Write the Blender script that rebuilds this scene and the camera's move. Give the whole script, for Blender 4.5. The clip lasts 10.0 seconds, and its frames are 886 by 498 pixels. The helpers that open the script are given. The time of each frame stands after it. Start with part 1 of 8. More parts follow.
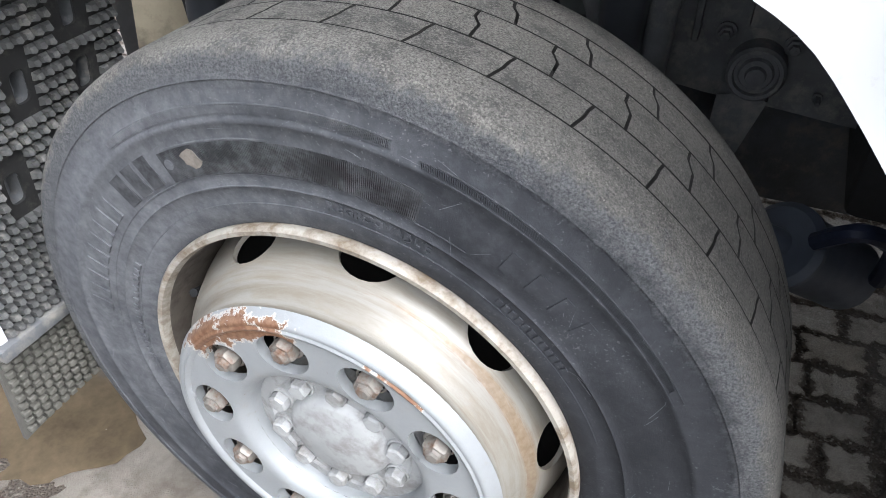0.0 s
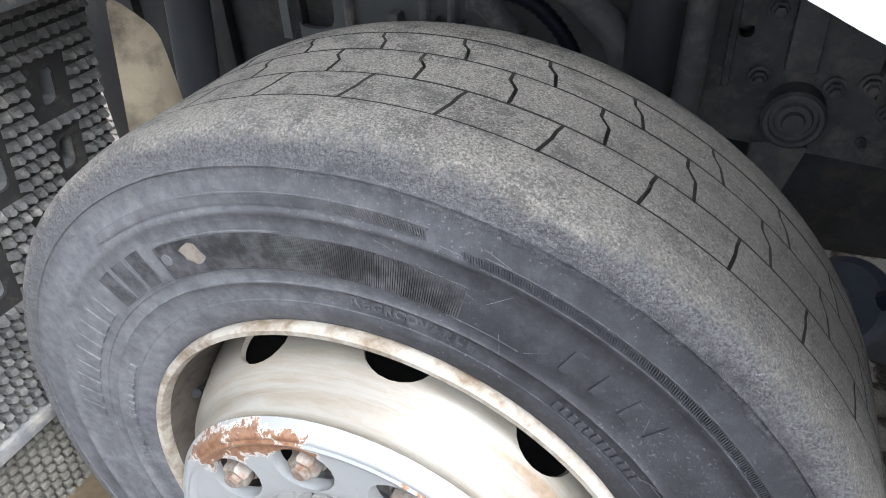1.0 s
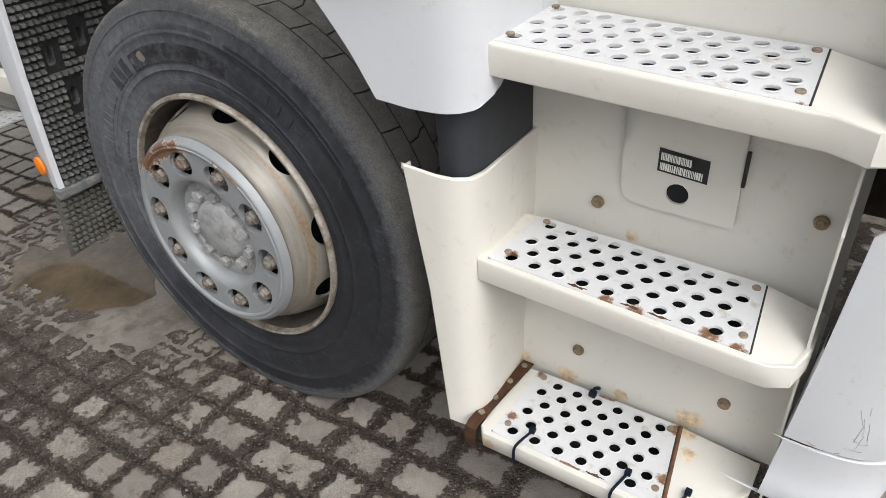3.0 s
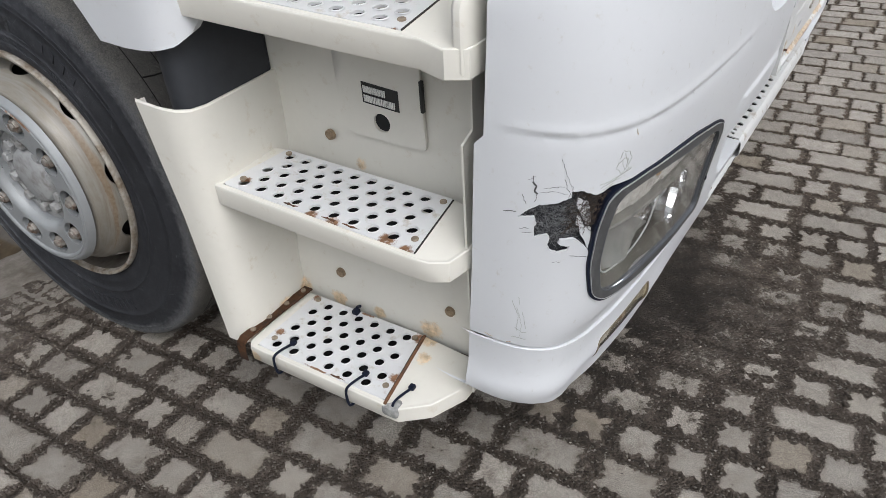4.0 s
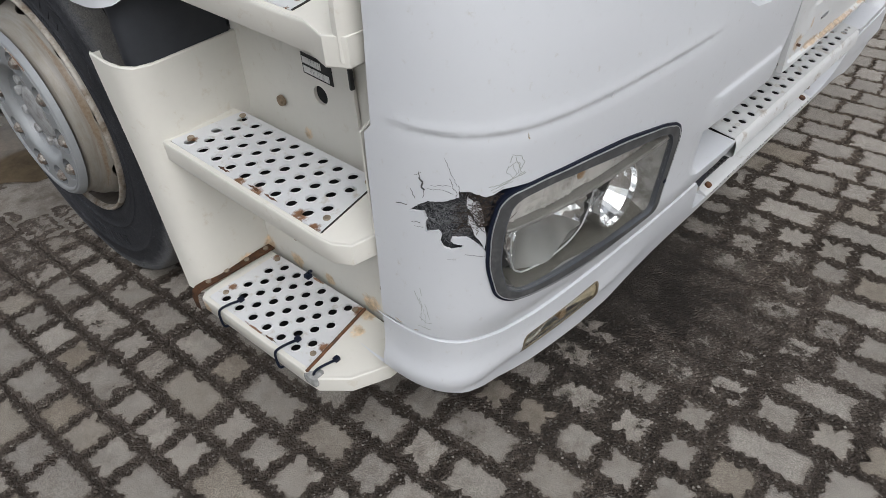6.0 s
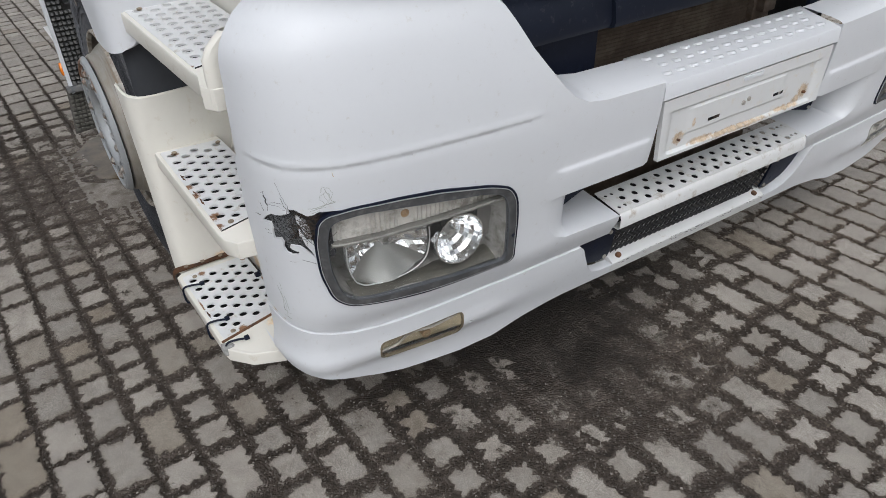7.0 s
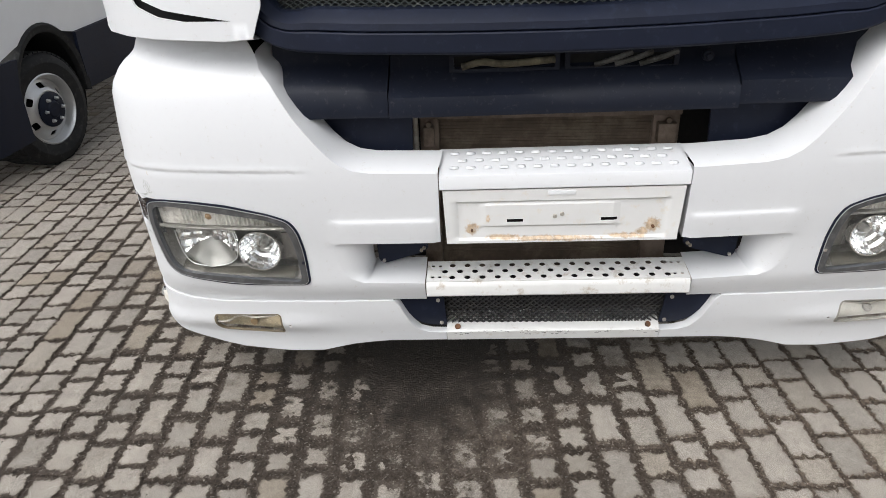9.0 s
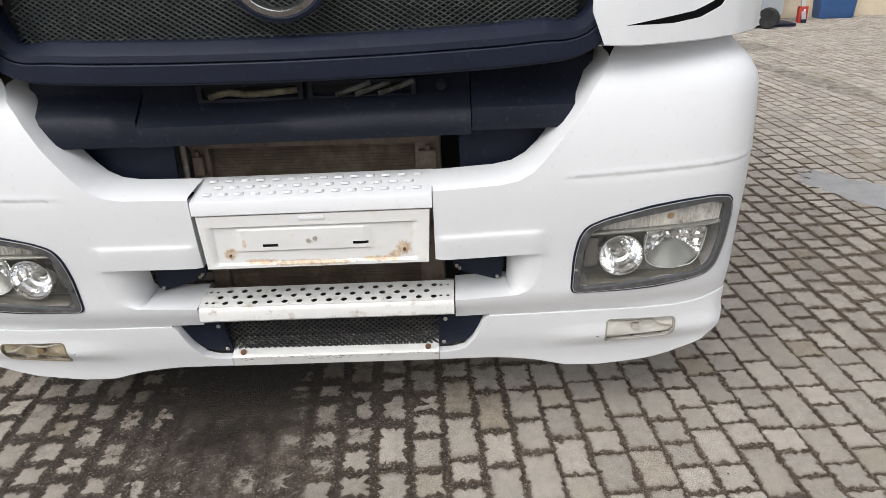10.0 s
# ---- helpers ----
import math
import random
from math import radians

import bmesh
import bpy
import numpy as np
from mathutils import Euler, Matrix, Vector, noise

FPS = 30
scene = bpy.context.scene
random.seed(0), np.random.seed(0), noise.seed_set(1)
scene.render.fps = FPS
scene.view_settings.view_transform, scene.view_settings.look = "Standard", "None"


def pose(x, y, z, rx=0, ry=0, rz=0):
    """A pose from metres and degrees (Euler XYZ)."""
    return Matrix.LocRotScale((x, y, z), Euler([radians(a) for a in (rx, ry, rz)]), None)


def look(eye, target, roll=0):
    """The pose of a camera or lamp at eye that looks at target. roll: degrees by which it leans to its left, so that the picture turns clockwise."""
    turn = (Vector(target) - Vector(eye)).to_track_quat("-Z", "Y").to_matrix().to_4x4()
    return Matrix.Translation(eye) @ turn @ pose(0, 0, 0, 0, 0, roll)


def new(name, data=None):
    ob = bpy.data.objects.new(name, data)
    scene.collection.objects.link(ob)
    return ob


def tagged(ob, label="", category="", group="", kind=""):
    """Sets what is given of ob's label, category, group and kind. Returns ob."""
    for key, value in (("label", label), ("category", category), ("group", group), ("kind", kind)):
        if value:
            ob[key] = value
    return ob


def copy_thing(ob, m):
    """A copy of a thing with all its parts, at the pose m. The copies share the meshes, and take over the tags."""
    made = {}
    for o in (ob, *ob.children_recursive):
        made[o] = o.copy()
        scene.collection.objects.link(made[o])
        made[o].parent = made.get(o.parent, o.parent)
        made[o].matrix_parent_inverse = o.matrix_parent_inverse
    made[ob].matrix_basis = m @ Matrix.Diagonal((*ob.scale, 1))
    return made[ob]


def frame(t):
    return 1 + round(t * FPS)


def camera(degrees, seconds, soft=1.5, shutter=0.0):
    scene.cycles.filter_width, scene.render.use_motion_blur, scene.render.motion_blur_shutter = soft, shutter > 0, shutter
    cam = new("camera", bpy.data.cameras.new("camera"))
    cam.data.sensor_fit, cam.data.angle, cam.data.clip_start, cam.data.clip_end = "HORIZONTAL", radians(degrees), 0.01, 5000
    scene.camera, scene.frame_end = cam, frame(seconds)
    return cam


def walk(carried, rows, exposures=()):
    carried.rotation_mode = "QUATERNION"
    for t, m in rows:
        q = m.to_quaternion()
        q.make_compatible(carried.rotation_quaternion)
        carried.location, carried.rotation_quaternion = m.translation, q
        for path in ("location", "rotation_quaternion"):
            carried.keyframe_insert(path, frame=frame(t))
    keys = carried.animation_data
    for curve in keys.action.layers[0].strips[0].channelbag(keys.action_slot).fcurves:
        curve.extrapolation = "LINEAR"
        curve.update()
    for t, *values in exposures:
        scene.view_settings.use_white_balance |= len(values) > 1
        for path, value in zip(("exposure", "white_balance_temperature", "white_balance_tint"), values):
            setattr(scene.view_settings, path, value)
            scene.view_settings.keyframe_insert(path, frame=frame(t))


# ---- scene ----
cam = camera(64.7, 10.0, 0.45)
PATH = [
    (0, (-1.039, -1.72, 1.228), (-1.741, -0.324, -0.021), -1.2),
    (0.5, (-1.091, -1.661, 1.216), (-1.862, -0.254, 0.022), -2.6),
    (1, (-1.118, -1.652, 1.211), (-1.826, -0.178, 0.06), -3.5),
    (1.5, (-1.129, -1.668, 1.206), (-1.78, -0.148, 0.081), -3.4),
    (2, (-1.032, -1.742, 1.238), (-1.733, -0.231, 0.131), -2.3),
    (2.5, (-0.653, -1.951, 1.297), (-1.638, -0.623, 0.172), -3.0),
    (2.7, (-0.471, -2.031, 1.301), (-1.489, -0.717, 0.187), -3.6),
    (3.8, (0.193, -2.056, 1.241), (-0.763, -0.716, 0.106), -4.1),
    (4, (0.241, -1.952, 1.264), (-0.713, -0.628, 0.107), -4.0),
    (4.5, (0.316, -1.78, 1.268), (-0.688, -0.564, 0.038), -3.3),
    (5, (0.356, -1.751, 1.277), (-0.711, -0.622, 0.017), -3.7),
    (5.2, (0.371, -1.745, 1.277), (-0.713, -0.639, 0.012), -3.8),
    (6.3, (0.548, -1.699, 1.31), (-0.593, -0.64, 0.055), -3.6),
    (6.5, (0.693, -1.645, 1.341), (-0.525, -0.615, 0.134), -3.1),
    (7, (1.01, -1.484, 1.394), (-0.424, -0.642, 0.282), -2.9),
    (7.5, (1.217, -1.164, 1.43), (-0.317, -0.466, 0.353), -2.9),
    (8, (1.45, -0.863, 1.446), (-0.243, -0.457, 0.462), -2.3),
    (8.5, (1.612, -0.555, 1.461), (-0.163, -0.583, 0.54), -1.7),
    (9, (1.658, -0.212, 1.458), (-0.12, -0.317, 0.549), -2.1),
    (9.5, (1.693, 0.084, 1.433), (-0.095, 0.012, 0.541), -2.4),
    (10, (1.7, 0.38, 1.426), (-0.126, 0.334, 0.612), -2.1),
]
EXPOSURE = [(0.0, 1.42, 6000, 10), (0.5, 1.58, 6000, 10), (1.0, 1.78, 6000, 10), (1.6, 1.84, 6000, 10), (2.0, 1.64, 6100, 10), (2.4, 0.84, 6350, 10), (2.7, 0.5, 6400, 10), (3.8, 0.14, 6200, 10), (5.0, -0.18, 6200, 10), (7.0, -0.12, 6150, 10), (7.8, 0.02, 6150, 10), (8.6, 0.32, 6350, 10), (10.0, 0.44, 6450, 10)]
walk(cam, [(t, look(eye, target, roll)) for t, eye, target, roll in PATH], EXPOSURE)

# ---- light ----
world = bpy.data.worlds.new("world")
scene.world = world
world.use_nodes = True
wn = world.node_tree.nodes
sky = wn.new("ShaderNodeTexSky")
sky.sky_type, sky.sun_disc = "NISHITA", False
sky.sun_elevation, sky.sun_rotation = radians(52), radians(122)
sky.air_density, sky.dust_density, sky.ozone_density = 1.6, 6.0, 1.0
hsv = wn.new("ShaderNodeHueSaturation")
hsv.inputs["Saturation"].default_value = 0.22
world.node_tree.links.new(sky.outputs[0], hsv.inputs["Color"])
world.node_tree.links.new(hsv.outputs[0], wn["Background"].inputs[0])
wn["Background"].inputs[1].default_value = 0.15
sun = new("sun", bpy.data.lights.new("sun", "SUN"))
sun.data.energy, sun.data.angle, sun.data.color = 0.65, radians(50), (1.0, 0.985, 0.97)
sun.matrix_world = look((0, 0, 0), (-math.sin(radians(122)) * math.cos(radians(52)), -math.cos(radians(122)) * math.cos(radians(52)), -math.sin(radians(52))))


# ---- materials ----
def mat(name, base, rough=0.5, metal=0.0, var=0.12, scale=6.0, bump=0.0, bscale=150.0, dirt=None, amount=0.3, dscale=9.0, coat=0.0, fine=60.0, spec=0.5, spots=(), spot_colour=(0.25, 0.13, 0.06), spot_scale=45.0, speck=None):
    """A plain surface: base colour with broad and fine variation, fine relief, patches of dirt of a second colour, and rust or stains
    round the places named in spots (x, y, z, reach, reach along y)."""
    m = bpy.data.materials.new(name)
    m.use_nodes = True
    n, l = m.node_tree.nodes, m.node_tree.links
    b = n["Principled BSDF"]
    co = n.new("ShaderNodeTexCoord")

    def noise_node(sc, detail=6.0, rough_=0.6):
        t = n.new("ShaderNodeTexNoise")
        t.inputs["Scale"].default_value, t.inputs["Detail"].default_value, t.inputs["Roughness"].default_value = sc, detail, rough_
        l.new(co.outputs["Object"], t.inputs["Vector"])
        return t

    def ramp(src, a, c):
        r = n.new("ShaderNodeMapRange")
        r.inputs["From Min"].default_value, r.inputs["From Max"].default_value = a, c
        l.new(src, r.inputs["Value"])
        return r.outputs["Result"]

    def mix(f, a, c, blend="MIX"):
        x = n.new("ShaderNodeMix")
        x.data_type, x.blend_type = "RGBA", blend
        for s, v in ((x.inputs["Factor"], f), (x.inputs["A"], a), (x.inputs["B"], c)):
            if isinstance(v, (int, float, tuple)):
                s.default_value = v if not isinstance(v, tuple) else (*v, 1)[:4]
            else:
                l.new(v, s)
        return x.outputs["Result"]

    big, small = noise_node(scale), noise_node(fine)
    dark, light = tuple(c * (1 - var) for c in base), tuple(min(1, c * (1 + var)) for c in base)
    col = mix(ramp(big.outputs["Fac"], 0.3, 0.7), dark, light)
    col = mix(ramp(small.outputs["Fac"], 0.25, 0.75), col, mix(1.0, col, tuple([1 - var * 0.8] * 3), "MULTIPLY"))
    if speck:  # fine high-contrast grain of a second colour, thicker in some patches
        gr, pa = noise_node(speck[1], 3.0, 0.8), noise_node(speck[2], 5.0, 0.65)
        su0 = n.new("ShaderNodeMath")
        su0.operation = "MULTIPLY_ADD"
        l.new(pa.outputs["Fac"], su0.inputs[0])
        su0.inputs[1].default_value = 0.45
        l.new(gr.outputs["Fac"], su0.inputs[2])
        col = mix(ramp(su0.outputs[0], speck[3], speck[3] + 0.16), col, speck[0])
    ro = rough
    if dirt:
        d = noise_node(dscale, 9.0, 0.7)
        f = ramp(d.outputs["Fac"], 0.62 - amount * 0.4, 0.75 - amount * 0.25)
        col = mix(f, col, dirt)
        rm = n.new("ShaderNodeMapRange")
        rm.inputs["To Min"].default_value, rm.inputs["To Max"].default_value = rough, max(rough, 0.8)
        l.new(f, rm.inputs["Value"])
        l.new(rm.outputs["Result"], b.inputs["Roughness"])
    else:
        rr = n.new("ShaderNodeMapRange")
        rr.inputs["To Min"].default_value, rr.inputs["To Max"].default_value = rough * 0.85, min(1, rough * 1.2)
        l.new(small.outputs["Fac"], rr.inputs["Value"])
        l.new(rr.outputs["Result"], b.inputs["Roughness"])
    if spots:
        total = None
        for x, y, z, r, wide in spots:
            dist = n.new("ShaderNodeVectorMath")
            dist.operation = "DISTANCE"
            squash = n.new("ShaderNodeVectorMath")
            squash.operation = "MULTIPLY"
            squash.inputs[1].default_value = (1, r / wide if wide else 1, 1)
            dist.inputs[1].default_value = (x, y * (r / wide if wide else 1), z)
            l.new(co.outputs["Object"], squash.inputs[0])
            l.new(squash.outputs[0], dist.inputs[0])
            near = ramp(dist.outputs["Value"], r, r * 0.3)
            if total is None:
                total = near
            else:
                mx = n.new("ShaderNodeMath")
                mx.operation = "MAXIMUM"
                l.new(total, mx.inputs[0])
                l.new(near, mx.inputs[1])
                total = mx.outputs[0]
        rag, su = noise_node(spot_scale, 8.0, 0.75), n.new("ShaderNodeMath")
        su.operation = "MULTIPLY_ADD"
        l.new(rag.outputs["Fac"], su.inputs[0])
        su.inputs[1].default_value = 1.7
        l.new(total, su.inputs[2])
        fsp = ramp(su.outputs[0], 1.45, 1.78)
        col = mix(fsp, col, mix(ramp(small.outputs["Fac"], 0.35, 0.65), spot_colour, tuple(c * 1.8 for c in spot_colour)))
    l.new(col, b.inputs["Base Color"])
    b.inputs["Metallic"].default_value = metal
    b.inputs["Specular IOR Level"].default_value = spec
    b.inputs["Coat Weight"].default_value = coat
    b.inputs["Coat Roughness"].default_value = 0.12
    if bump:
        g, bp = noise_node(bscale, 4.0), n.new("ShaderNodeBump")
        bp.inputs["Strength"].default_value, bp.inputs["Distance"].default_value = bump, 0.004
        l.new(g.outputs["Fac"], bp.inputs["Height"])
        l.new(bp.outputs["Normal"], b.inputs["Normal"])
    return m


WHITE = mat("white_paint", (0.622, 0.636, 0.660), 0.42, var=0.014, scale=2.5, bump=0.03, bscale=14, dirt=(0.53, 0.52, 0.50), amount=0.03, dscale=60, coat=0.05, spec=0.4, speck=((0.40, 0.385, 0.36), 55, 3, 0.985))
CREAM = mat("cream_plastic", (0.69, 0.67, 0.61), 0.45, var=0.03, scale=4, dirt=(0.60, 0.55, 0.46), amount=0.08, dscale=30, spots=((-0.79, -1.09, 0.31, 0.05, 0), (-0.79, -1.17, 0.30, 0.04, 0), (-0.45, -1.105, 0.31, 0.05, 0), (-0.58, -1.10, 0.305, 0.03, 0), (-0.69, -1.10, 0.305, 0.04, 0), (-0.43, -1.16, 0.29, 0.03, 0), (-0.60, -1.05, 0.64, 0.03, 0), (-0.76, -1.30, 0.27, 0.04, 0)), spot_colour=(0.47, 0.37, 0.25))
DIRTY_WHITE = mat("stained_white_paint", (0.615, 0.620, 0.620), 0.45, var=0.03, scale=6, dirt=(0.60, 0.56, 0.49), amount=0.14, dscale=30, spots=((0.0, -0.02, 0.640, 0.016, 0.26), (0.0, -0.15, 0.644, 0.016, 0.09), (0.0, 0.17, 0.646, 0.016, 0.09), (0.0, -0.232, 0.668, 0.035, 0), (0.0, -0.19, 0.70, 0.024, 0.012), (0.0, 0.235, 0.675, 0.042, 0), (0.0, 0.21, 0.655, 0.03, 0)), spot_colour=(0.34, 0.265, 0.19), spot_scale=70)
STAIN = mat("rust_stain", (0.40, 0.30, 0.19), 0.75, var=0.3, scale=40, bump=0.2, dirt=(0.62, 0.58, 0.50), amount=0.5, dscale=60)
PLATE = mat("worn_light_metal", (0.68, 0.685, 0.69), 0.40, metal=0.1, var=0.05, scale=8, bump=0.08, bscale=400, dirt=(0.50, 0.46, 0.40), amount=0.12, dscale=40, spots=((-0.425, -1.235, 0.625, 0.030, 0), (-0.385, -1.240, 0.62, 0.024, 0), (-0.53, -1.245, 0.635, 0.026, 0), (-0.575, -1.243, 0.638, 0.022, 0), (-0.745, -1.22, 0.655, 0.020, 0), (-0.45, -1.23, 0.29, 0.024, 0), (-0.465, -1.12, 0.30, 0.026, 0), (-0.735, -1.24, 0.30, 0.020, 0), (-0.735, -1.12, 0.30, 0.022, 0), (-0.60, -1.112, 0.30, 0.035, 0.008), (-0.60, -1.285, 0.293, 0.05, 0.006), (-0.383, -1.22, 0.975, 0.020, 0)), spot_colour=(0.15, 0.078, 0.04), spot_scale=110)
RUST = mat("rusty_steel", (0.16, 0.075, 0.035), 0.85, var=0.4, scale=30, bump=0.3, dirt=(0.05, 0.035, 0.03), amount=0.4, dscale=35)
RUBBER = mat("dark_rubber", (0.018, 0.0185, 0.020), 0.75, var=0.2, scale=9, dirt=(0.045, 0.044, 0.042), amount=0.25, dscale=30, spec=0.25)
GROOVE = mat("groove_rubber", (0.032, 0.031, 0.029), 0.9, var=0.2)
RIM_EDGE = mat("stained_rim_edge", (0.40, 0.37, 0.325), 0.5, metal=0.1, var=0.15, scale=20, dirt=(0.17, 0.13, 0.09), amount=0.5, dscale=24)
NUT = mat("nut_steel", (0.27, 0.25, 0.225), 0.55, metal=0.4, var=0.3, scale=60, dirt=(0.17, 0.10, 0.065), amount=0.35, dscale=50)
HUB = mat("dusty_hub", (0.37, 0.375, 0.375), 0.65, metal=0.05, var=0.12, scale=14, dirt=(0.22, 0.21, 0.2), amount=0.35, dscale=22)
BLACK = mat("dark_plastic", (0.0075, 0.0108, 0.024), 0.5, var=0.15, scale=7, bump=0.08, bscale=320, dirt=(0.020, 0.027, 0.048), amount=0.14, dscale=40, spec=0.22)
GUARD = mat("mudguard_plastic", (0.05, 0.053, 0.055), 0.5, var=0.2, scale=9, dirt=(0.13, 0.13, 0.12), amount=0.3, dscale=60)
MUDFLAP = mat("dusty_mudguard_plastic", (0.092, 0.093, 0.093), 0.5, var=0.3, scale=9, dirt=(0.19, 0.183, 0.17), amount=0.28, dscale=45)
GREY = mat("grey_plastic", (0.075, 0.081, 0.092), 0.5, var=0.08, scale=5, bump=0.06, bscale=300)
CHASSIS = mat("dusty_chassis_paint", (0.135, 0.140, 0.147), 0.6, var=0.3, scale=7, bump=0.2, dirt=(0.25, 0.238, 0.215), amount=0.3, dscale=20)
# near-black that stands in for shade behind openings and under plates
DARK = mat("shade_black", (0.008, 0.008, 0.009), 0.9, var=0.1)
TAN = mat("tan_plastic", (0.30, 0.26, 0.19), 0.6, var=0.15, scale=10, dirt=(0.12, 0.10, 0.075), amount=0.4, dscale=12)
AMBER = mat("amber_plastic", (0.85, 0.22, 0.01), 0.2, var=0.06, scale=30, coat=0.4)
CHROME = mat("reflector_chrome", (0.84, 0.85, 0.86), 0.12, metal=1.0, var=0.02)
SEAL = mat("lamp_seal", (0.072, 0.073, 0.075), 0.5, spec=0.25, var=0.2, scale=20, dirt=(0.13, 0.13, 0.13), amount=0.3, dscale=40)
FOG_LENS = mat("yellowed_lens", (0.36, 0.305, 0.205), 0.25, var=0.25, scale=26, coat=0.3)
RADIATOR = mat("dusty_radiator", (0.105, 0.078, 0.058), 0.8, metal=0.1, var=0.25, scale=20, dirt=(0.16, 0.13, 0.095), amount=0.3, dscale=10)
BARE = mat("bare_aluminium", (0.42, 0.40, 0.36), 0.5, metal=0.5, var=0.15, scale=25, dirt=(0.25, 0.21, 0.16), amount=0.35)
RAIL = mat("dull_oxidised_rail", (0.20, 0.155, 0.125), 0.6, metal=0.3, var=0.2, scale=25, dirt=(0.10, 0.075, 0.055), amount=0.4)
INK = mat("black_ink", (0.015, 0.015, 0.015), 0.6, var=0.1)
PAPER = mat("label_paper", (0.78, 0.78, 0.75), 0.6, var=0.04)
FIBRE = mat("torn_fibre", (0.036, 0.039, 0.046), 0.9, var=0.5, scale=60, bump=0.8, bscale=420, dirt=(0.06, 0.062, 0.068), amount=0.3, dscale=70)
STRAND = mat("pale_glass_fibre", (0.21, 0.215, 0.225), 0.6, var=0.6, scale=220)
CRACK = mat("dark_crack", (0.07, 0.07, 0.072), 0.9, var=0.3)
SCRATCH = mat("grey_green_scratch", (0.36, 0.38, 0.35), 0.7, var=0.2, scale=90)
LAMP_DARK = mat("dull_silver_lamp_inside", (0.33, 0.325, 0.31), 0.36, metal=0.3, var=0.2, scale=18, dirt=(0.16, 0.152, 0.135), amount=0.3, dscale=30)
TRIM = mat("bright_lamp_line", (0.62, 0.63, 0.64), 0.3, metal=0.6, var=0.05)
VAN_WHITE = mat("van_paint", (0.72, 0.745, 0.78), 0.25, var=0.02, coat=0.4)
VAN_STEEL = mat("van_wheel_steel", (0.55, 0.56, 0.57), 0.3, metal=0.7, var=0.06)
BLUE = mat("blue_plastic", (0.03, 0.09, 0.24), 0.45, var=0.1)
RED = mat("red_plastic", (0.35, 0.03, 0.02), 0.5, var=0.1)
DUCT = mat("duct_plastic", (0.0075, 0.0105, 0.021), 0.55, var=0.15, scale=9, dirt=(0.04, 0.043, 0.055), amount=0.12, dscale=60, spec=0.25)
ENGINE = mat("cable_sleeve", (0.17, 0.15, 0.10), 0.6, var=0.5, scale=18, dirt=(0.02, 0.018, 0.016), amount=0.45, dscale=14)

WC = Vector((-1.452, -1.09, 0.500))


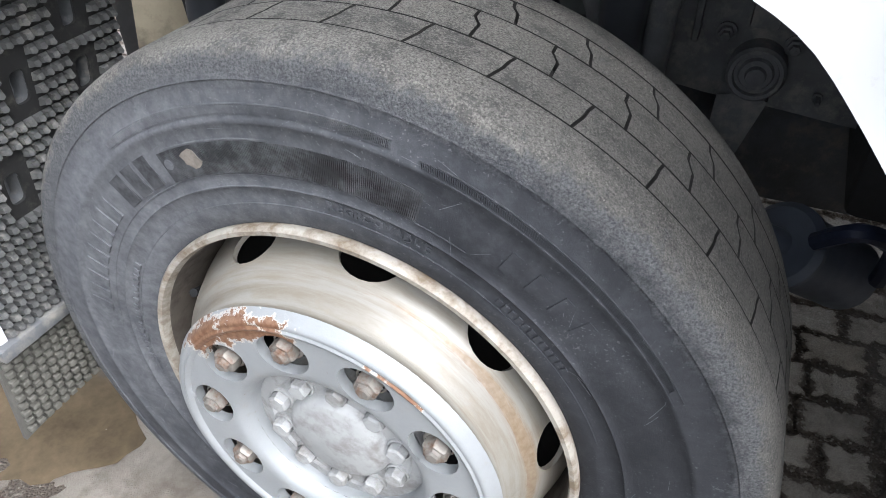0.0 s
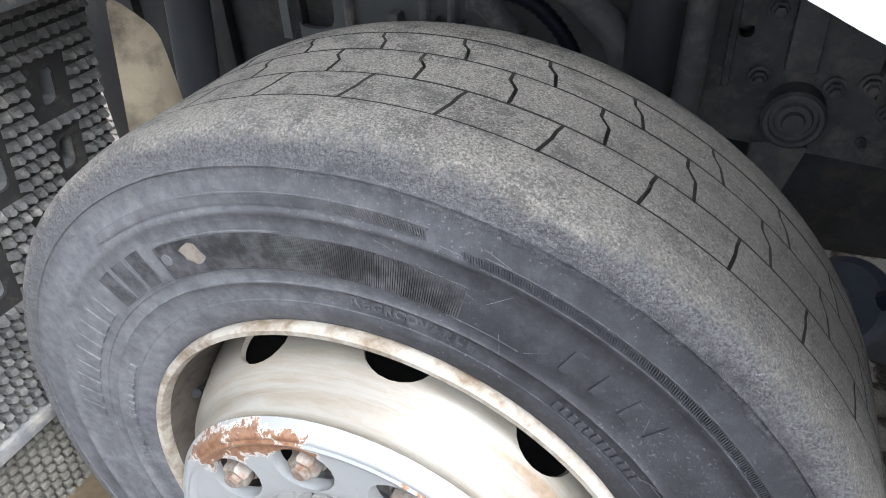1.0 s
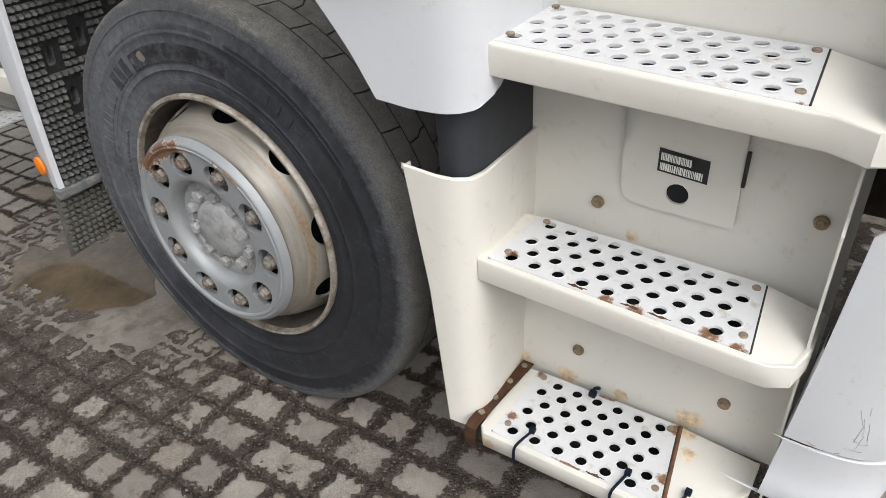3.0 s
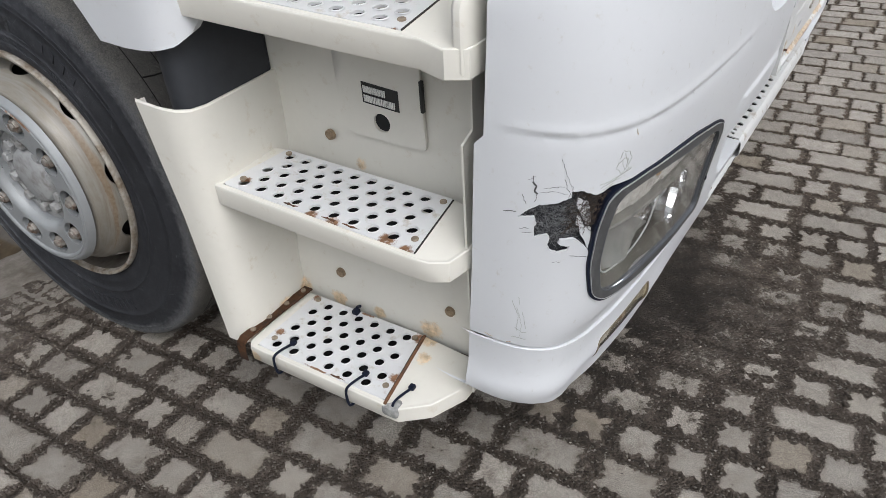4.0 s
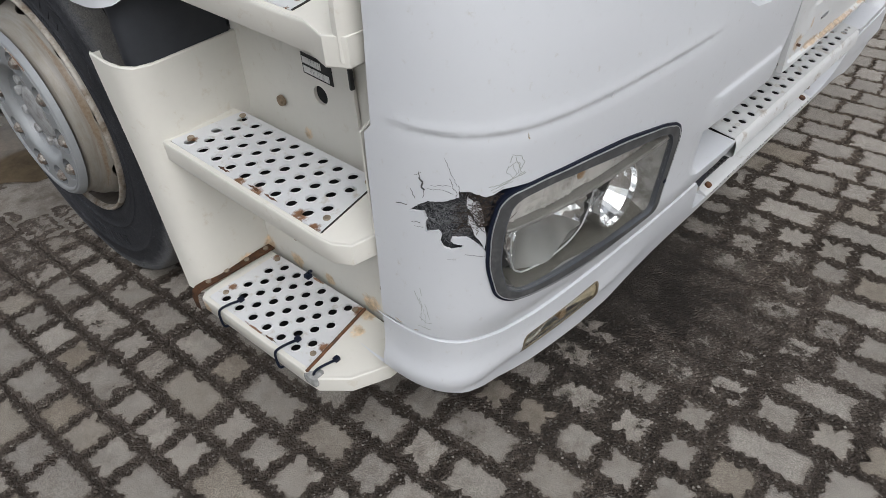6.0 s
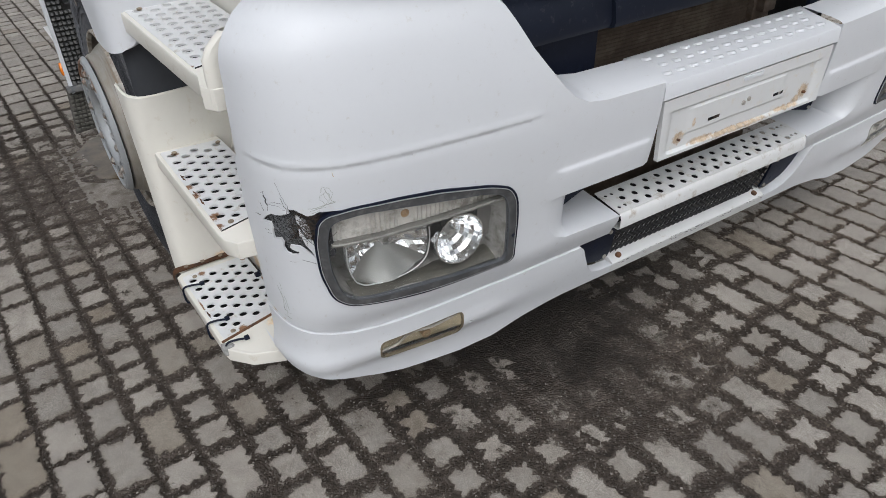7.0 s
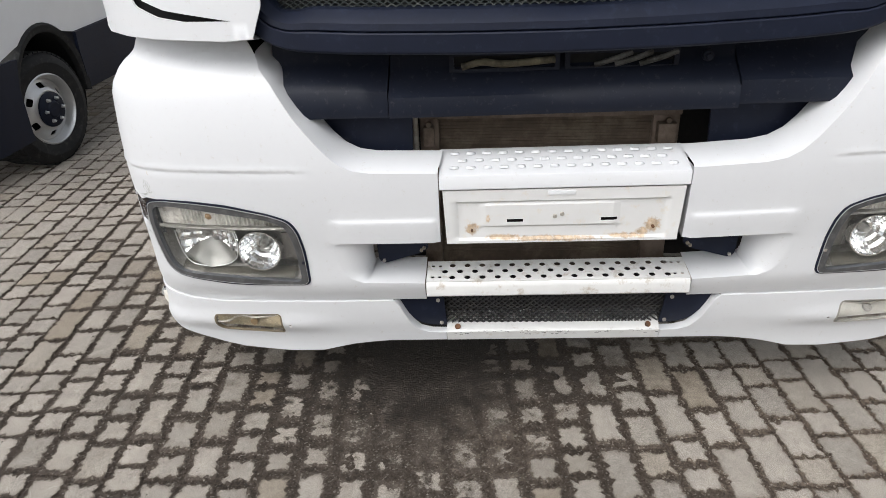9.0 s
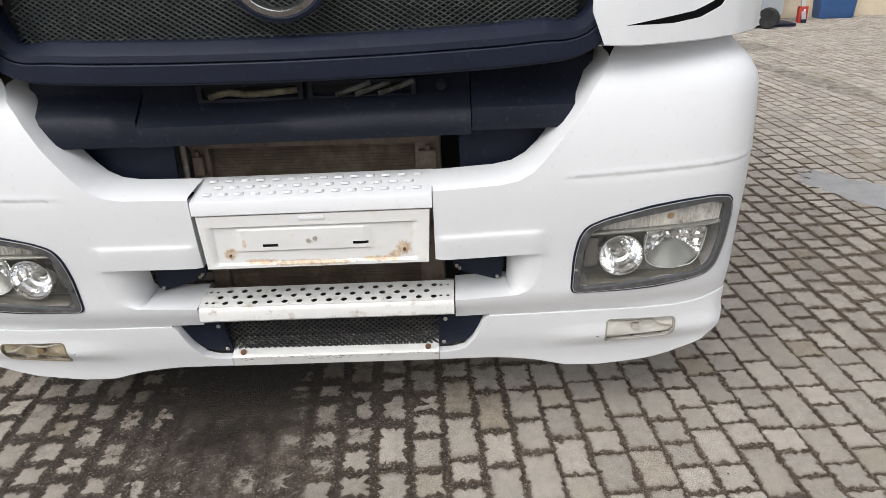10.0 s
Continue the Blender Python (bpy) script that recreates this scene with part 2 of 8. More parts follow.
def wheel_mat(name, kind):
    """Rubber or rim paint whose wear follows the wheel: bands by distance from the axle, streaks round it."""
    m = bpy.data.materials.new(name)
    m.use_nodes = True
    n, l = m.node_tree.nodes, m.node_tree.links
    b = n["Principled BSDF"]
    co, geo = n.new("ShaderNodeTexCoord"), n.new("ShaderNodeNewGeometry")

    def put(s, v):
        if isinstance(v, (int, float)):
            s.default_value = v
        elif isinstance(v, tuple):
            s.default_value = (*v, 1)
        else:
            l.new(v, s)

    def math_(op, a, c=0.0):
        x = n.new("ShaderNodeMath")
        x.operation = op
        put(x.inputs[0], a)
        put(x.inputs[1], c)
        return x.outputs[0]

    def nz(sc, det=6.0, ro=0.6, vec=None):
        t = n.new("ShaderNodeTexNoise")
        t.inputs["Scale"].default_value, t.inputs["Detail"].default_value, t.inputs["Roughness"].default_value = sc, det, ro
        l.new(vec or geo.outputs["Position"], t.inputs["Vector"])
        return t.outputs["Fac"]

    def rng_(src, a, c, d=0.0, e=1.0):
        r = n.new("ShaderNodeMapRange")
        for k, v in zip(("From Min", "From Max", "To Min", "To Max"), (a, c, d, e)):
            r.inputs[k].default_value = v
        l.new(src, r.inputs["Value"])
        return r.outputs["Result"]

    def mix(f, a, c):
        x = n.new("ShaderNodeMix")
        x.data_type = "RGBA"
        put(x.inputs["Factor"], f)
        put(x.inputs["A"], a)
        put(x.inputs["B"], c)
        return x.outputs["Result"]

    sep = n.new("ShaderNodeSeparateXYZ")
    l.new(co.outputs["Object"], sep.inputs[0])
    dx, dz = math_("SUBTRACT", sep.outputs[0], WC.x), math_("SUBTRACT", sep.outputs[2], WC.z)
    r = math_("SQRT", math_("ADD", math_("MULTIPLY", dx, dx), math_("MULTIPLY", dz, dz)))
    ang = math_("ARCTAN2", dz, dx)
    sepw = n.new("ShaderNodeSeparateXYZ")  # tone grades from paler at the rear upper side to darker at the lower front
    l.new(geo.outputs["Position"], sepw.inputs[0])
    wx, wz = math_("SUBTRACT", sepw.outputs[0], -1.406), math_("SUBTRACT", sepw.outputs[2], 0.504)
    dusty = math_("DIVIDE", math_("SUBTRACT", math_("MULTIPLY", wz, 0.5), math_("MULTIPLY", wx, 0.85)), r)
    polar = n.new("ShaderNodeCombineXYZ")
    l.new(math_("MULTIPLY", ang, 0.9), polar.inputs[0])
    l.new(math_("MULTIPLY", r, 70.0), polar.inputs[1])
    bp = n.new("ShaderNodeBump")
    if kind == "cover":
        col = mix(rng_(nz(12), 0.3, 0.7), (0.262, 0.274, 0.282), (0.302, 0.314, 0.322))
        col = mix(rng_(nz(45, 7, 0.75), 0.55, 0.72, 0.0, 0.5), col, (0.27, 0.255, 0.23))
        window = math_("MULTIPLY", rng_(math_("ABSOLUTE", math_("SUBTRACT", ang, 2.10)), 0.62, 0.36), rng_(math_("ABSOLUTE", math_("SUBTRACT", r, 0.203)), 0.034, 0.012))
        strip = math_("MULTIPLY", rng_(math_("ABSOLUTE", math_("SUBTRACT", ang, 1.02)), 0.24, 0.18), rng_(math_("ABSOLUTE", math_("SUBTRACT", r, 0.2055)), 0.005, 0.002))
        flake = math_("ADD", math_("MAXIMUM", window, strip), math_("MULTIPLY", math_("SUBTRACT", nz(30, 8, 0.72), 0.5), 3.4))
        flake = math_("MULTIPLY", flake, rng_(math_("MAXIMUM", window, strip), 0.05, 0.3))
        col = mix(rng_(flake, 0.62, 0.68), col, (0.50, 0.48, 0.45))
        col = mix(rng_(flake, 0.76, 0.82), col, mix(rng_(nz(150, 4), 0.35, 0.65), (0.155, 0.075, 0.042), (0.25, 0.145, 0.09)))
        col = mix(rng_(nz(75, 5, 0.75), 0.70, 0.73, 0.0, 0.8), col, (0.16, 0.085, 0.05))
        b.inputs["Roughness"].default_value = 0.42
        b.inputs["Metallic"].default_value = 0.12
        l.new(math_("ADD", nz(200, 5), math_("MULTIPLY", rng_(flake, 0.76, 0.82), -0.6)), bp.inputs["Height"])
        bp.inputs["Strength"].default_value, bp.inputs["Distance"].default_value = 0.15, 0.002
    elif kind == "rim":
        col = mix(rng_(nz(9), 0.3, 0.7), (0.225, 0.212, 0.187), (0.270, 0.256, 0.230))
        streak = nz(2.6, 9, 0.72, polar.outputs[0])
        col = mix(rng_(streak, 0.42, 0.64, 0.0, 0.75), col, (0.185, 0.152, 0.11))
        near = math_("SUBTRACT", 1.0, math_("MINIMUM", 1.0, math_("ABSOLUTE", math_("MULTIPLY", math_("SUBTRACT", r, 0.2415), 1 / 0.010))))
        turn = math_("SUBTRACT", 1.0, math_("MINIMUM", 1.0, math_("ABSOLUTE", math_("MULTIPLY", math_("SUBTRACT", ang, 0.25), 1 / 1.25))))
        rust = math_("ADD", math_("MULTIPLY", near, math_("ADD", 0.25, math_("MULTIPLY", turn, 0.45))), math_("MULTIPLY", nz(5.5, 9, 0.8, polar.outputs[0]), 0.85))
        col = mix(rng_(rust, 0.70, 0.84, 0.0, 0.75), col, mix(rng_(nz(120, 4), 0.35, 0.65), (0.165, 0.100, 0.050), (0.235, 0.175, 0.115)))
        col = mix(rng_(nz(22, 8, 0.75), 0.60, 0.72, 0.0, 0.5), col, (0.24, 0.20, 0.15))
        b.inputs["Roughness"].default_value = 0.34
        b.inputs["Metallic"].default_value = 0.08
        l.new(nz(160, 5), bp.inputs["Height"])
        bp.inputs["Strength"].default_value, bp.inputs["Distance"].default_value = 0.12, 0.002
    else:
        grain, mid, broad = nz(330, 2, 0.6), nz(58, 7, 0.72), nz(9, 5, 0.6)
        wall = mix(rng_(broad, 0.3, 0.7), (0.038, 0.040, 0.046), (0.060, 0.063, 0.072))
        wall = mix(rng_(mid, 0.45, 0.75, 0.0, 0.55), wall, (0.105, 0.109, 0.119))
        wall = mix(rng_(math_("ADD", grain, math_("MULTIPLY", broad, 0.3)), 0.79, 0.85, 0.0, 0.7), wall, (0.19, 0.192, 0.20))
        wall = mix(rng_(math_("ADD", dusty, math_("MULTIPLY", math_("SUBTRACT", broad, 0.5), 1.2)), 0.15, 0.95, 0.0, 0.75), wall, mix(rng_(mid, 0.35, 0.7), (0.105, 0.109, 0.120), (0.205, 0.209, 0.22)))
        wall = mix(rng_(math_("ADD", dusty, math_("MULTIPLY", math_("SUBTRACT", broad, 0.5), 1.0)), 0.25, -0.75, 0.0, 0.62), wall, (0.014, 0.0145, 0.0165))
        scuff = mix(rng_(nz(400, 5, 0.8), 0.38, 0.62), (0.080, 0.083, 0.090), (0.235, 0.237, 0.242))
        edge = math_("ADD", r, math_("ADD", math_("MULTIPLY", math_("SUBTRACT", mid, 0.5), 0.040), math_("MULTIPLY", math_("SUBTRACT", broad, 0.5), 0.030)))
        col = mix(rng_(edge, 0.452, 0.474, 0.0, 0.9), wall, scuff)
        # dusty running face: pale grit worn off in patches
        dust = mix(rng_(nz(430, 5, 0.8), 0.38, 0.62), (0.125, 0.119, 0.111), (0.400, 0.383, 0.350))
        dust = mix(rng_(math_("ADD", nz(24, 7, 0.7), math_("MULTIPLY", math_("SUBTRACT", grain, 0.5), 0.5)), 0.50, 0.60, 0.0, 0.7), dust, (0.100, 0.098, 0.098))
        dust = mix(rng_(grain, 0.66, 0.71, 0.0, 0.8), dust, (0.44, 0.415, 0.365))
        worn = mix(rng_(nz(400, 5, 0.8), 0.38, 0.64), (0.058, 0.057, 0.056), (0.215, 0.207, 0.193))
        worn = mix(rng_(grain, 0.62, 0.67, 0.0, 0.8), worn, (0.33, 0.315, 0.285))
        dust = mix(rng_(math_("ADD", dusty, math_("ADD", math_("MULTIPLY", math_("SUBTRACT", mid, 0.5), 0.8), math_("MULTIPLY", math_("SUBTRACT", broad, 0.5), 1.0))), 0.40, -0.10, 0.0, 0.6), dust, worn)
        col = mix(rng_(edge, 0.479, 0.489), col, dust)
        l.new(rng_(edge, 0.45, 0.485, 0.68, 0.95), b.inputs["Roughness"])
        b.inputs["Specular IOR Level"].default_value = 0.14
        l.new(math_("ADD", math_("MULTIPLY", nz(420, 4, 0.75), rng_(edge, 0.45, 0.48, 0.15, 1.0)), math_("MULTIPLY", mid, rng_(edge, 0.45, 0.48, 0.06, 0.6))), bp.inputs["Height"])
        bp.inputs["Strength"].default_value, bp.inputs["Distance"].default_value = 1.0, 0.006
    l.new(col, b.inputs["Base Color"])
    l.new(bp.outputs["Normal"], b.inputs["Normal"])
    return m


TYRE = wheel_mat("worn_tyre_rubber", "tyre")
RIM = wheel_mat("stained_cream_rim_paint", "rim")
RING = wheel_mat("flaking_silver_cover", "cover")
SCUFF = mat("pale_scratch_rubber", (0.16, 0.165, 0.18), 0.8, var=0.3, scale=60)
HATCH = mat("dark_hatched_rubber", (0.042, 0.043, 0.047), 0.8, var=0.3, scale=40, spec=0.15, dirt=(0.085, 0.087, 0.093), amount=0.45, dscale=40)


def glass(name, tint=(1, 1, 1), rough=0.05, clear=1.0):
    m = bpy.data.materials.new(name)
    m.use_nodes = True
    b = m.node_tree.nodes["Principled BSDF"]
    b.inputs["Base Color"].default_value = (*tint, 1)
    b.inputs["Roughness"].default_value = rough
    b.inputs["Transmission Weight"].default_value = clear
    b.inputs["IOR"].default_value = 1.15
    return m


LENS = glass("lamp_glass", (0.97, 0.97, 0.96), 0.02, 0.992)


# ---- building helpers ----
def finish(bm, angle=38):
    bmesh.ops.recalc_face_normals(bm, faces=bm.faces)
    lim = radians(angle)
    for f in bm.faces:
        f.smooth = True
    for e in bm.edges:
        e.smooth = len(e.link_faces) == 2 and e.calc_face_angle(0) < lim


def part(name, bm, material, parent=None, label="", angle=38):
    """Links a bmesh as one mesh object under a thing or a part."""
    finish(bm, angle)
    me = bpy.data.meshes.new(name)
    bm.to_mesh(me)
    bm.free()
    for m in material if isinstance(material, (list, tuple)) else (material,):
        me.materials.append(m)
    ob = new(name, me)
    if parent:
        ob.parent = parent
    return tagged(ob, label)


def empty(name, parent=None, **tags):
    ob = new(name)
    ob.parent = parent
    return tagged(ob, **tags)


def add_faces(bm, verts, faces, material=0):
    vs = [bm.verts.new(v) for v in verts]
    for f in faces:
        try:
            bm.faces.new([vs[i] for i in f]).material_index = material
        except ValueError:
            pass
    return vs


def box(bm, lo, hi, bevel=0.004, m=None, material=0):
    """A box from lo to hi with bevelled edges, turned by m."""
    c = [(a + b) / 2 for a, b in zip(lo, hi)]
    d = [b - a for a, b in zip(lo, hi)]
    b2 = bmesh.new()
    bmesh.ops.create_cube(b2, size=1)
    for v in b2.verts:
        v.co = Vector((v.co.x * d[0], v.co.y * d[1], v.co.z * d[2]))
    if bevel:
        bmesh.ops.bevel(b2, geom=b2.edges[:], offset=min(bevel, min(d) * 0.45), segments=2, profile=0.6, affect="EDGES")
    t = (m or Matrix()) @ Matrix.Translation(c)
    verts = [t @ v.co for v in b2.verts]
    b2.verts.index_update()
    add_faces(bm, verts, [[v.index for v in f.verts] for f in b2.faces], material)
    b2.free()


def lathe(bm, profile, axis_m, seg=32, material=0, closed=False, start=0.0, sweep=2 * math.pi):
    """Turns profile points (r, h) round the local z of axis_m."""
    full = sweep > 6.28
    cols = seg if full else seg + 1
    rows = []
    for i in range(cols):
        a = start + sweep * i / seg
        rows.append([bm.verts.new(axis_m @ Vector((r * math.cos(a), r * math.sin(a), h))) for r, h in profile])
    k = len(profile)
    for i in range(seg):
        p, q = rows[i], rows[(i + 1) % cols]
        for j in range(k if closed else k - 1):
            j2 = (j + 1) % k
            try:
                bm.faces.new((p[j], q[j], q[j2], p[j2])).material_index = material
            except ValueError:
                pass
    return rows


def disc(bm, r, axis_m, seg=20, material=0):
    vs = [bm.verts.new(axis_m @ Vector((r * math.cos(2 * math.pi * i / seg), r * math.sin(2 * math.pi * i / seg), 0))) for i in range(seg)]
    bm.faces.new(vs).material_index = material


def rod(bm, a, b, r, seg=12, material=0, r2=None):
    """A capped round bar from a to b."""
    a, b = Vector(a), Vector(b)
    m = Matrix.Translation(a) @ (b - a).to_track_quat("Z", "Y").to_matrix().to_4x4()
    h = (b - a).length
    r2 = r if r2 is None else r2
    e = min(r, r2) * 0.15
    lathe(bm, [(0.0001, 0), (r - e, 0), (r, e), (r2, h - e), (r2 - e, h), (0.0001, h)], m, seg, material)


def tube(bm, pts, r, seg=10, material=0, steps=8, ribs=0):
    """A round hose along a smooth line through pts; ribs: rings along it."""
    pts = [Vector(p) for p in pts]
    line = []
    for i in range(len(pts) - 1):
        p0, p1, p2, p3 = pts[max(i - 1, 0)], pts[i], pts[i + 1], pts[min(i + 2, len(pts) - 1)]
        for k in range(steps):
            u = k / steps
            line.append(0.5 * (2 * p1 + (p2 - p0) * u + (2 * p0 - 5 * p1 + 4 * p2 - p3) * u * u + (3 * p1 - p0 - 3 * p2 + p3) * u**3))
    line.append(pts[-1])
    rows = []
    up = Vector((0, 0, 1))
    for i, p in enumerate(line):
        t = (line[min(i + 1, len(line) - 1)] - line[max(i - 1, 0)]).normalized()
        s = t.cross(up)
        s = s.normalized() if s.length > 0.05 else t.cross(Vector((1, 0, 0))).normalized()
        u = s.cross(t)
        q = r * (1 + (0.14 if ribs and i % 2 else 0))
        rows.append([bm.verts.new(p + q * (math.cos(2 * math.pi * k / seg) * s + math.sin(2 * math.pi * k / seg) * u)) for k in range(seg)])
    for a, b in zip(rows, rows[1:]):
        for k in range(seg):
            bm.faces.new((a[k], a[(k + 1) % seg], b[(k + 1) % seg], b[k])).material_index = material
    bm.faces.new(rows[0]).material_index = material
    bm.faces.new(rows[-1]).material_index = material


def loft(bm, rows, material=0, close=False):
    """Faces between rows of points."""
    vs = [[bm.verts.new(p) for p in row] for row in rows]
    for a, b in zip(vs, vs[1:]):
        k = len(a)
        for i in range(k if close else k - 1):
            try:
                bm.faces.new((a[i], a[(i + 1) % k], b[(i + 1) % k], b[i])).material_index = material
            except ValueError:
                pass
    return vs


def inside(poly, p):
    x, y = p
    r = False
    j = len(poly) - 1
    for i in range(len(poly)):
        (x1, y1), (x2, y2) = poly[i], poly[j]
        if (y1 > y) != (y2 > y) and x < (x2 - x1) * (y - y1) / (y2 - y1) + x1:
            r = not r
        j = i
    return r


def dense(poly, step, closed=True):
    out = []
    k = len(poly)
    for i in range(k if closed else k - 1):
        a, b = np.array(poly[i], float), np.array(poly[(i + 1) % k], float)
        m = max(1, int(np.ceil(np.hypot(*(b - a)) / step)))
        out += [tuple(a + (b - a) * j / m) for j in range(m)]
    if not closed:
        out.append(tuple(poly[-1]))
    return out


def rounded(poly, r, n=4):
    """The outline with its corners rounded; r: one radius or one for each corner."""
    out = []
    k = len(poly)
    for i in range(k):
        p, a, b = (np.array(poly[j % k], float) for j in (i, i - 1, i + 1))
        ri = r[i] if isinstance(r, (list, tuple)) else r
        da, db = a - p, b - p
        la, lb = np.hypot(*da), np.hypot(*db)
        q = min(ri, la * 0.45, lb * 0.45)
        if q < 1e-5:
            out.append(tuple(p))
            continue
        s, e = p + da / la * q, p + db / lb * q
        for j in range(n + 1):
            u = j / n
            out.append(tuple((1 - u) ** 2 * s + 2 * u * (1 - u) * p + u * u * e))
    return out


def round_hole(x, y, r, n=12, rx=None):
    return [(x + (rx or r) * math.cos(2 * math.pi * i / n), y + r * math.sin(2 * math.pi * i / n)) for i in range(n)]


def sheet(bm, outline, holes, fn, step=0.03, thick=0.004, extra=(), material=0, edge_step=None, fill=True):
    """A curved sheet with openings: outline and holes lie in a plane (u, v) that fn lays out in space. Returns nothing."""
    from mathutils.geometry import delaunay_2d_cdt
    loops = [dense(outline, edge_step or step)] + [dense(h, edge_step or step) for h in holes]
    pts, edges = [], []
    for lp in loops:
        o = len(pts)
        pts += lp
        edges += [(o + i, o + (i + 1) % len(lp)) for i in range(len(lp))]
    arr = np.array(loops[0])
    lo, hi = arr.min(0), arr.max(0)
    rim = np.array(pts)
    if fill:
        k = 0
        for v in np.arange(lo[1] + step / 2, hi[1], step):
            k += 1
            for u in np.arange(lo[0] + step * (0.25 + 0.5 * (k % 2)), hi[0], step):
                if ((rim - (u, v)) ** 2).sum(1).min() > (step * 0.4) ** 2 and inside(loops[0], (u, v)) and not any(inside(h, (u, v)) for h in loops[1:]):
                    pts.append((u, v))
    for e in extra:
        if inside(loops[0], e) and not any(inside(h, e) for h in loops[1:]):
            pts.append(e)
    vs, _, fs, *_ = delaunay_2d_cdt([Vector(p) for p in pts], edges, [], 0, 1e-6)
    keep = []
    for f in fs:
        c = sum((vs[i] for i in f), Vector((0, 0))) / 3
        if inside(loops[0], c) and not any(inside(h, c) for h in loops[1:]):
            keep.append(tuple(f))
    e = 0.0015
    front, back = [], []
    for p in vs:
        q = Vector(fn(p.x, p.y))
        n = (Vector(fn(p.x + e, p.y)) - Vector(fn(p.x - e, p.y))).cross(Vector(fn(p.x, p.y + e)) - Vector(fn(p.x, p.y - e)))
        front.append(q)
        back.append(q - n.normalized() * thick)
    a = [bm.verts.new(p) for p in front]
    b = [bm.verts.new(p) for p in back]
    count = {}
    for f in keep:
        for i in range(3):
            k = (f[i], f[(i + 1) % 3])
            count[k] = 1
        bm.faces.new([a[i] for i in f]).material_index = material
        bm.faces.new([b[i] for i in reversed(f)]).material_index = material
    for i, j in list(count):
        if (j, i) not in count:
            try:
                bm.faces.new((a[j], a[i], b[i], b[j])).material_index = material
            except ValueError:
                pass
    bmesh.ops.delete(bm, geom=[v for v in a + b if not v.link_faces], context="VERTS")


def flange(bm, line, offsets, material=0, closed=False):
    """A turned-in edge: line is a row of points, offsets the steps by which it is carried on."""
    rows = [[Vector(p) for p in line]]
    for o in offsets:
        rows.append([Vector(p) + Vector(o if not callable(o) else o(p)) for p in line])
    loft(bm, rows, material, closed)


def tilt(y):
    """The truck leans a little: its left side stands higher."""
    return 0.011 * max(0.0, y + 0.65)


# the bumper's skin: plan curve (x, |y|) from the middle to behind the corner, and its set-back with height
PLAN = np.array([(0.004, 0.0), (0.004, 0.25), (0.003, 0.45), (0.0, 0.62), (-0.004, 0.72), (-0.009, 0.82), (-0.017, 0.92), (-0.029, 1.01), (-0.045, 1.075), (-0.068, 1.122), (-0.100, 1.158),
                 (-0.140, 1.182), (-0.190, 1.197), (-0.250, 1.203), (-0.320, 1.204), (-0.400, 1.204)])
_d = np.r_[0, np.cumsum(np.hypot(*np.diff(PLAN, axis=0).T))]
SET = np.array([(0.20, -0.112), (0.24, -0.106), (0.28, -0.095), (0.33, -0.079), (0.39, -0.066), (0.412, -0.063), (0.425, -0.060), (0.47, -0.036), (0.53, -0.028),
                (0.60, -0.018), (0.68, -0.004), (0.76, 0.006), (0.84, 0.011), (0.92, 0.008), (0.98, 0.0), (1.03, -0.010), (1.06, -0.022), (1.085, -0.040), (1.105, -0.066), (1.13, -0.085), (1.16, -0.092), (1.25, -0.095)])


def smooth_at(xs, ys, x):
    """Catmull-Rom through (xs, ys) at x."""
    i = int(np.clip(np.searchsorted(xs, x) - 1, 0, len(xs) - 2))
    h = xs[i + 1] - xs[i]
    u = (x - xs[i]) / h
    m0 = (ys[i + 1] - ys[max(i - 1, 0)]) / (xs[i + 1] - xs[max(i - 1, 0)])
    j = min(i + 2, len(xs) - 1)
    m1 = (ys[j] - ys[i]) / (xs[j] - xs[i])
    return (2 * u**3 - 3 * u**2 + 1) * ys[i] + (u**3 - 2 * u**2 + u) * h * m0 + (3 * u**2 - 2 * u**3) * ys[i + 1] + (u**3 - u**2) * h * m1


def skin_at(s, z):
    """A point of the bumper's skin: s is the way along the plan curve from the middle (negative: the truck's right side)."""
    a = min(abs(s), _d[-1])
    plan = PLAN
    x, y = smooth_at(_d, plan[:, 0], a), smooth_at(_d, plan[:, 1], a)
    x2, y2 = smooth_at(_d, plan[:, 0], min(a + 0.002, _d[-1] + 0.002)), smooth_at(_d, plan[:, 1], min(a + 0.002, _d[-1] + 0.002))
    n = np.array([y2 - y, x - x2])
    n /= max(np.hypot(*n), 1e-9)
    o = smooth_at(SET[:, 0], SET[:, 1], z)
    if z < 0.95:
        o *= n[0] ** 2 * 0.8 + 0.2
    else:
        o = o * (1 if z > 1.06 else n[0] ** 2 + (1 - n[0] ** 2) * max(0, (z - 1.0) / 0.06))
    x, y = x + o * n[0], y + o * n[1]
    return np.array((x, y if s >= 0 else -y, z))


# ---- the truck's front ----
truck = empty("truck", label="white forward-control truck with worn tyres and a cracked bumper corner", category="truck")

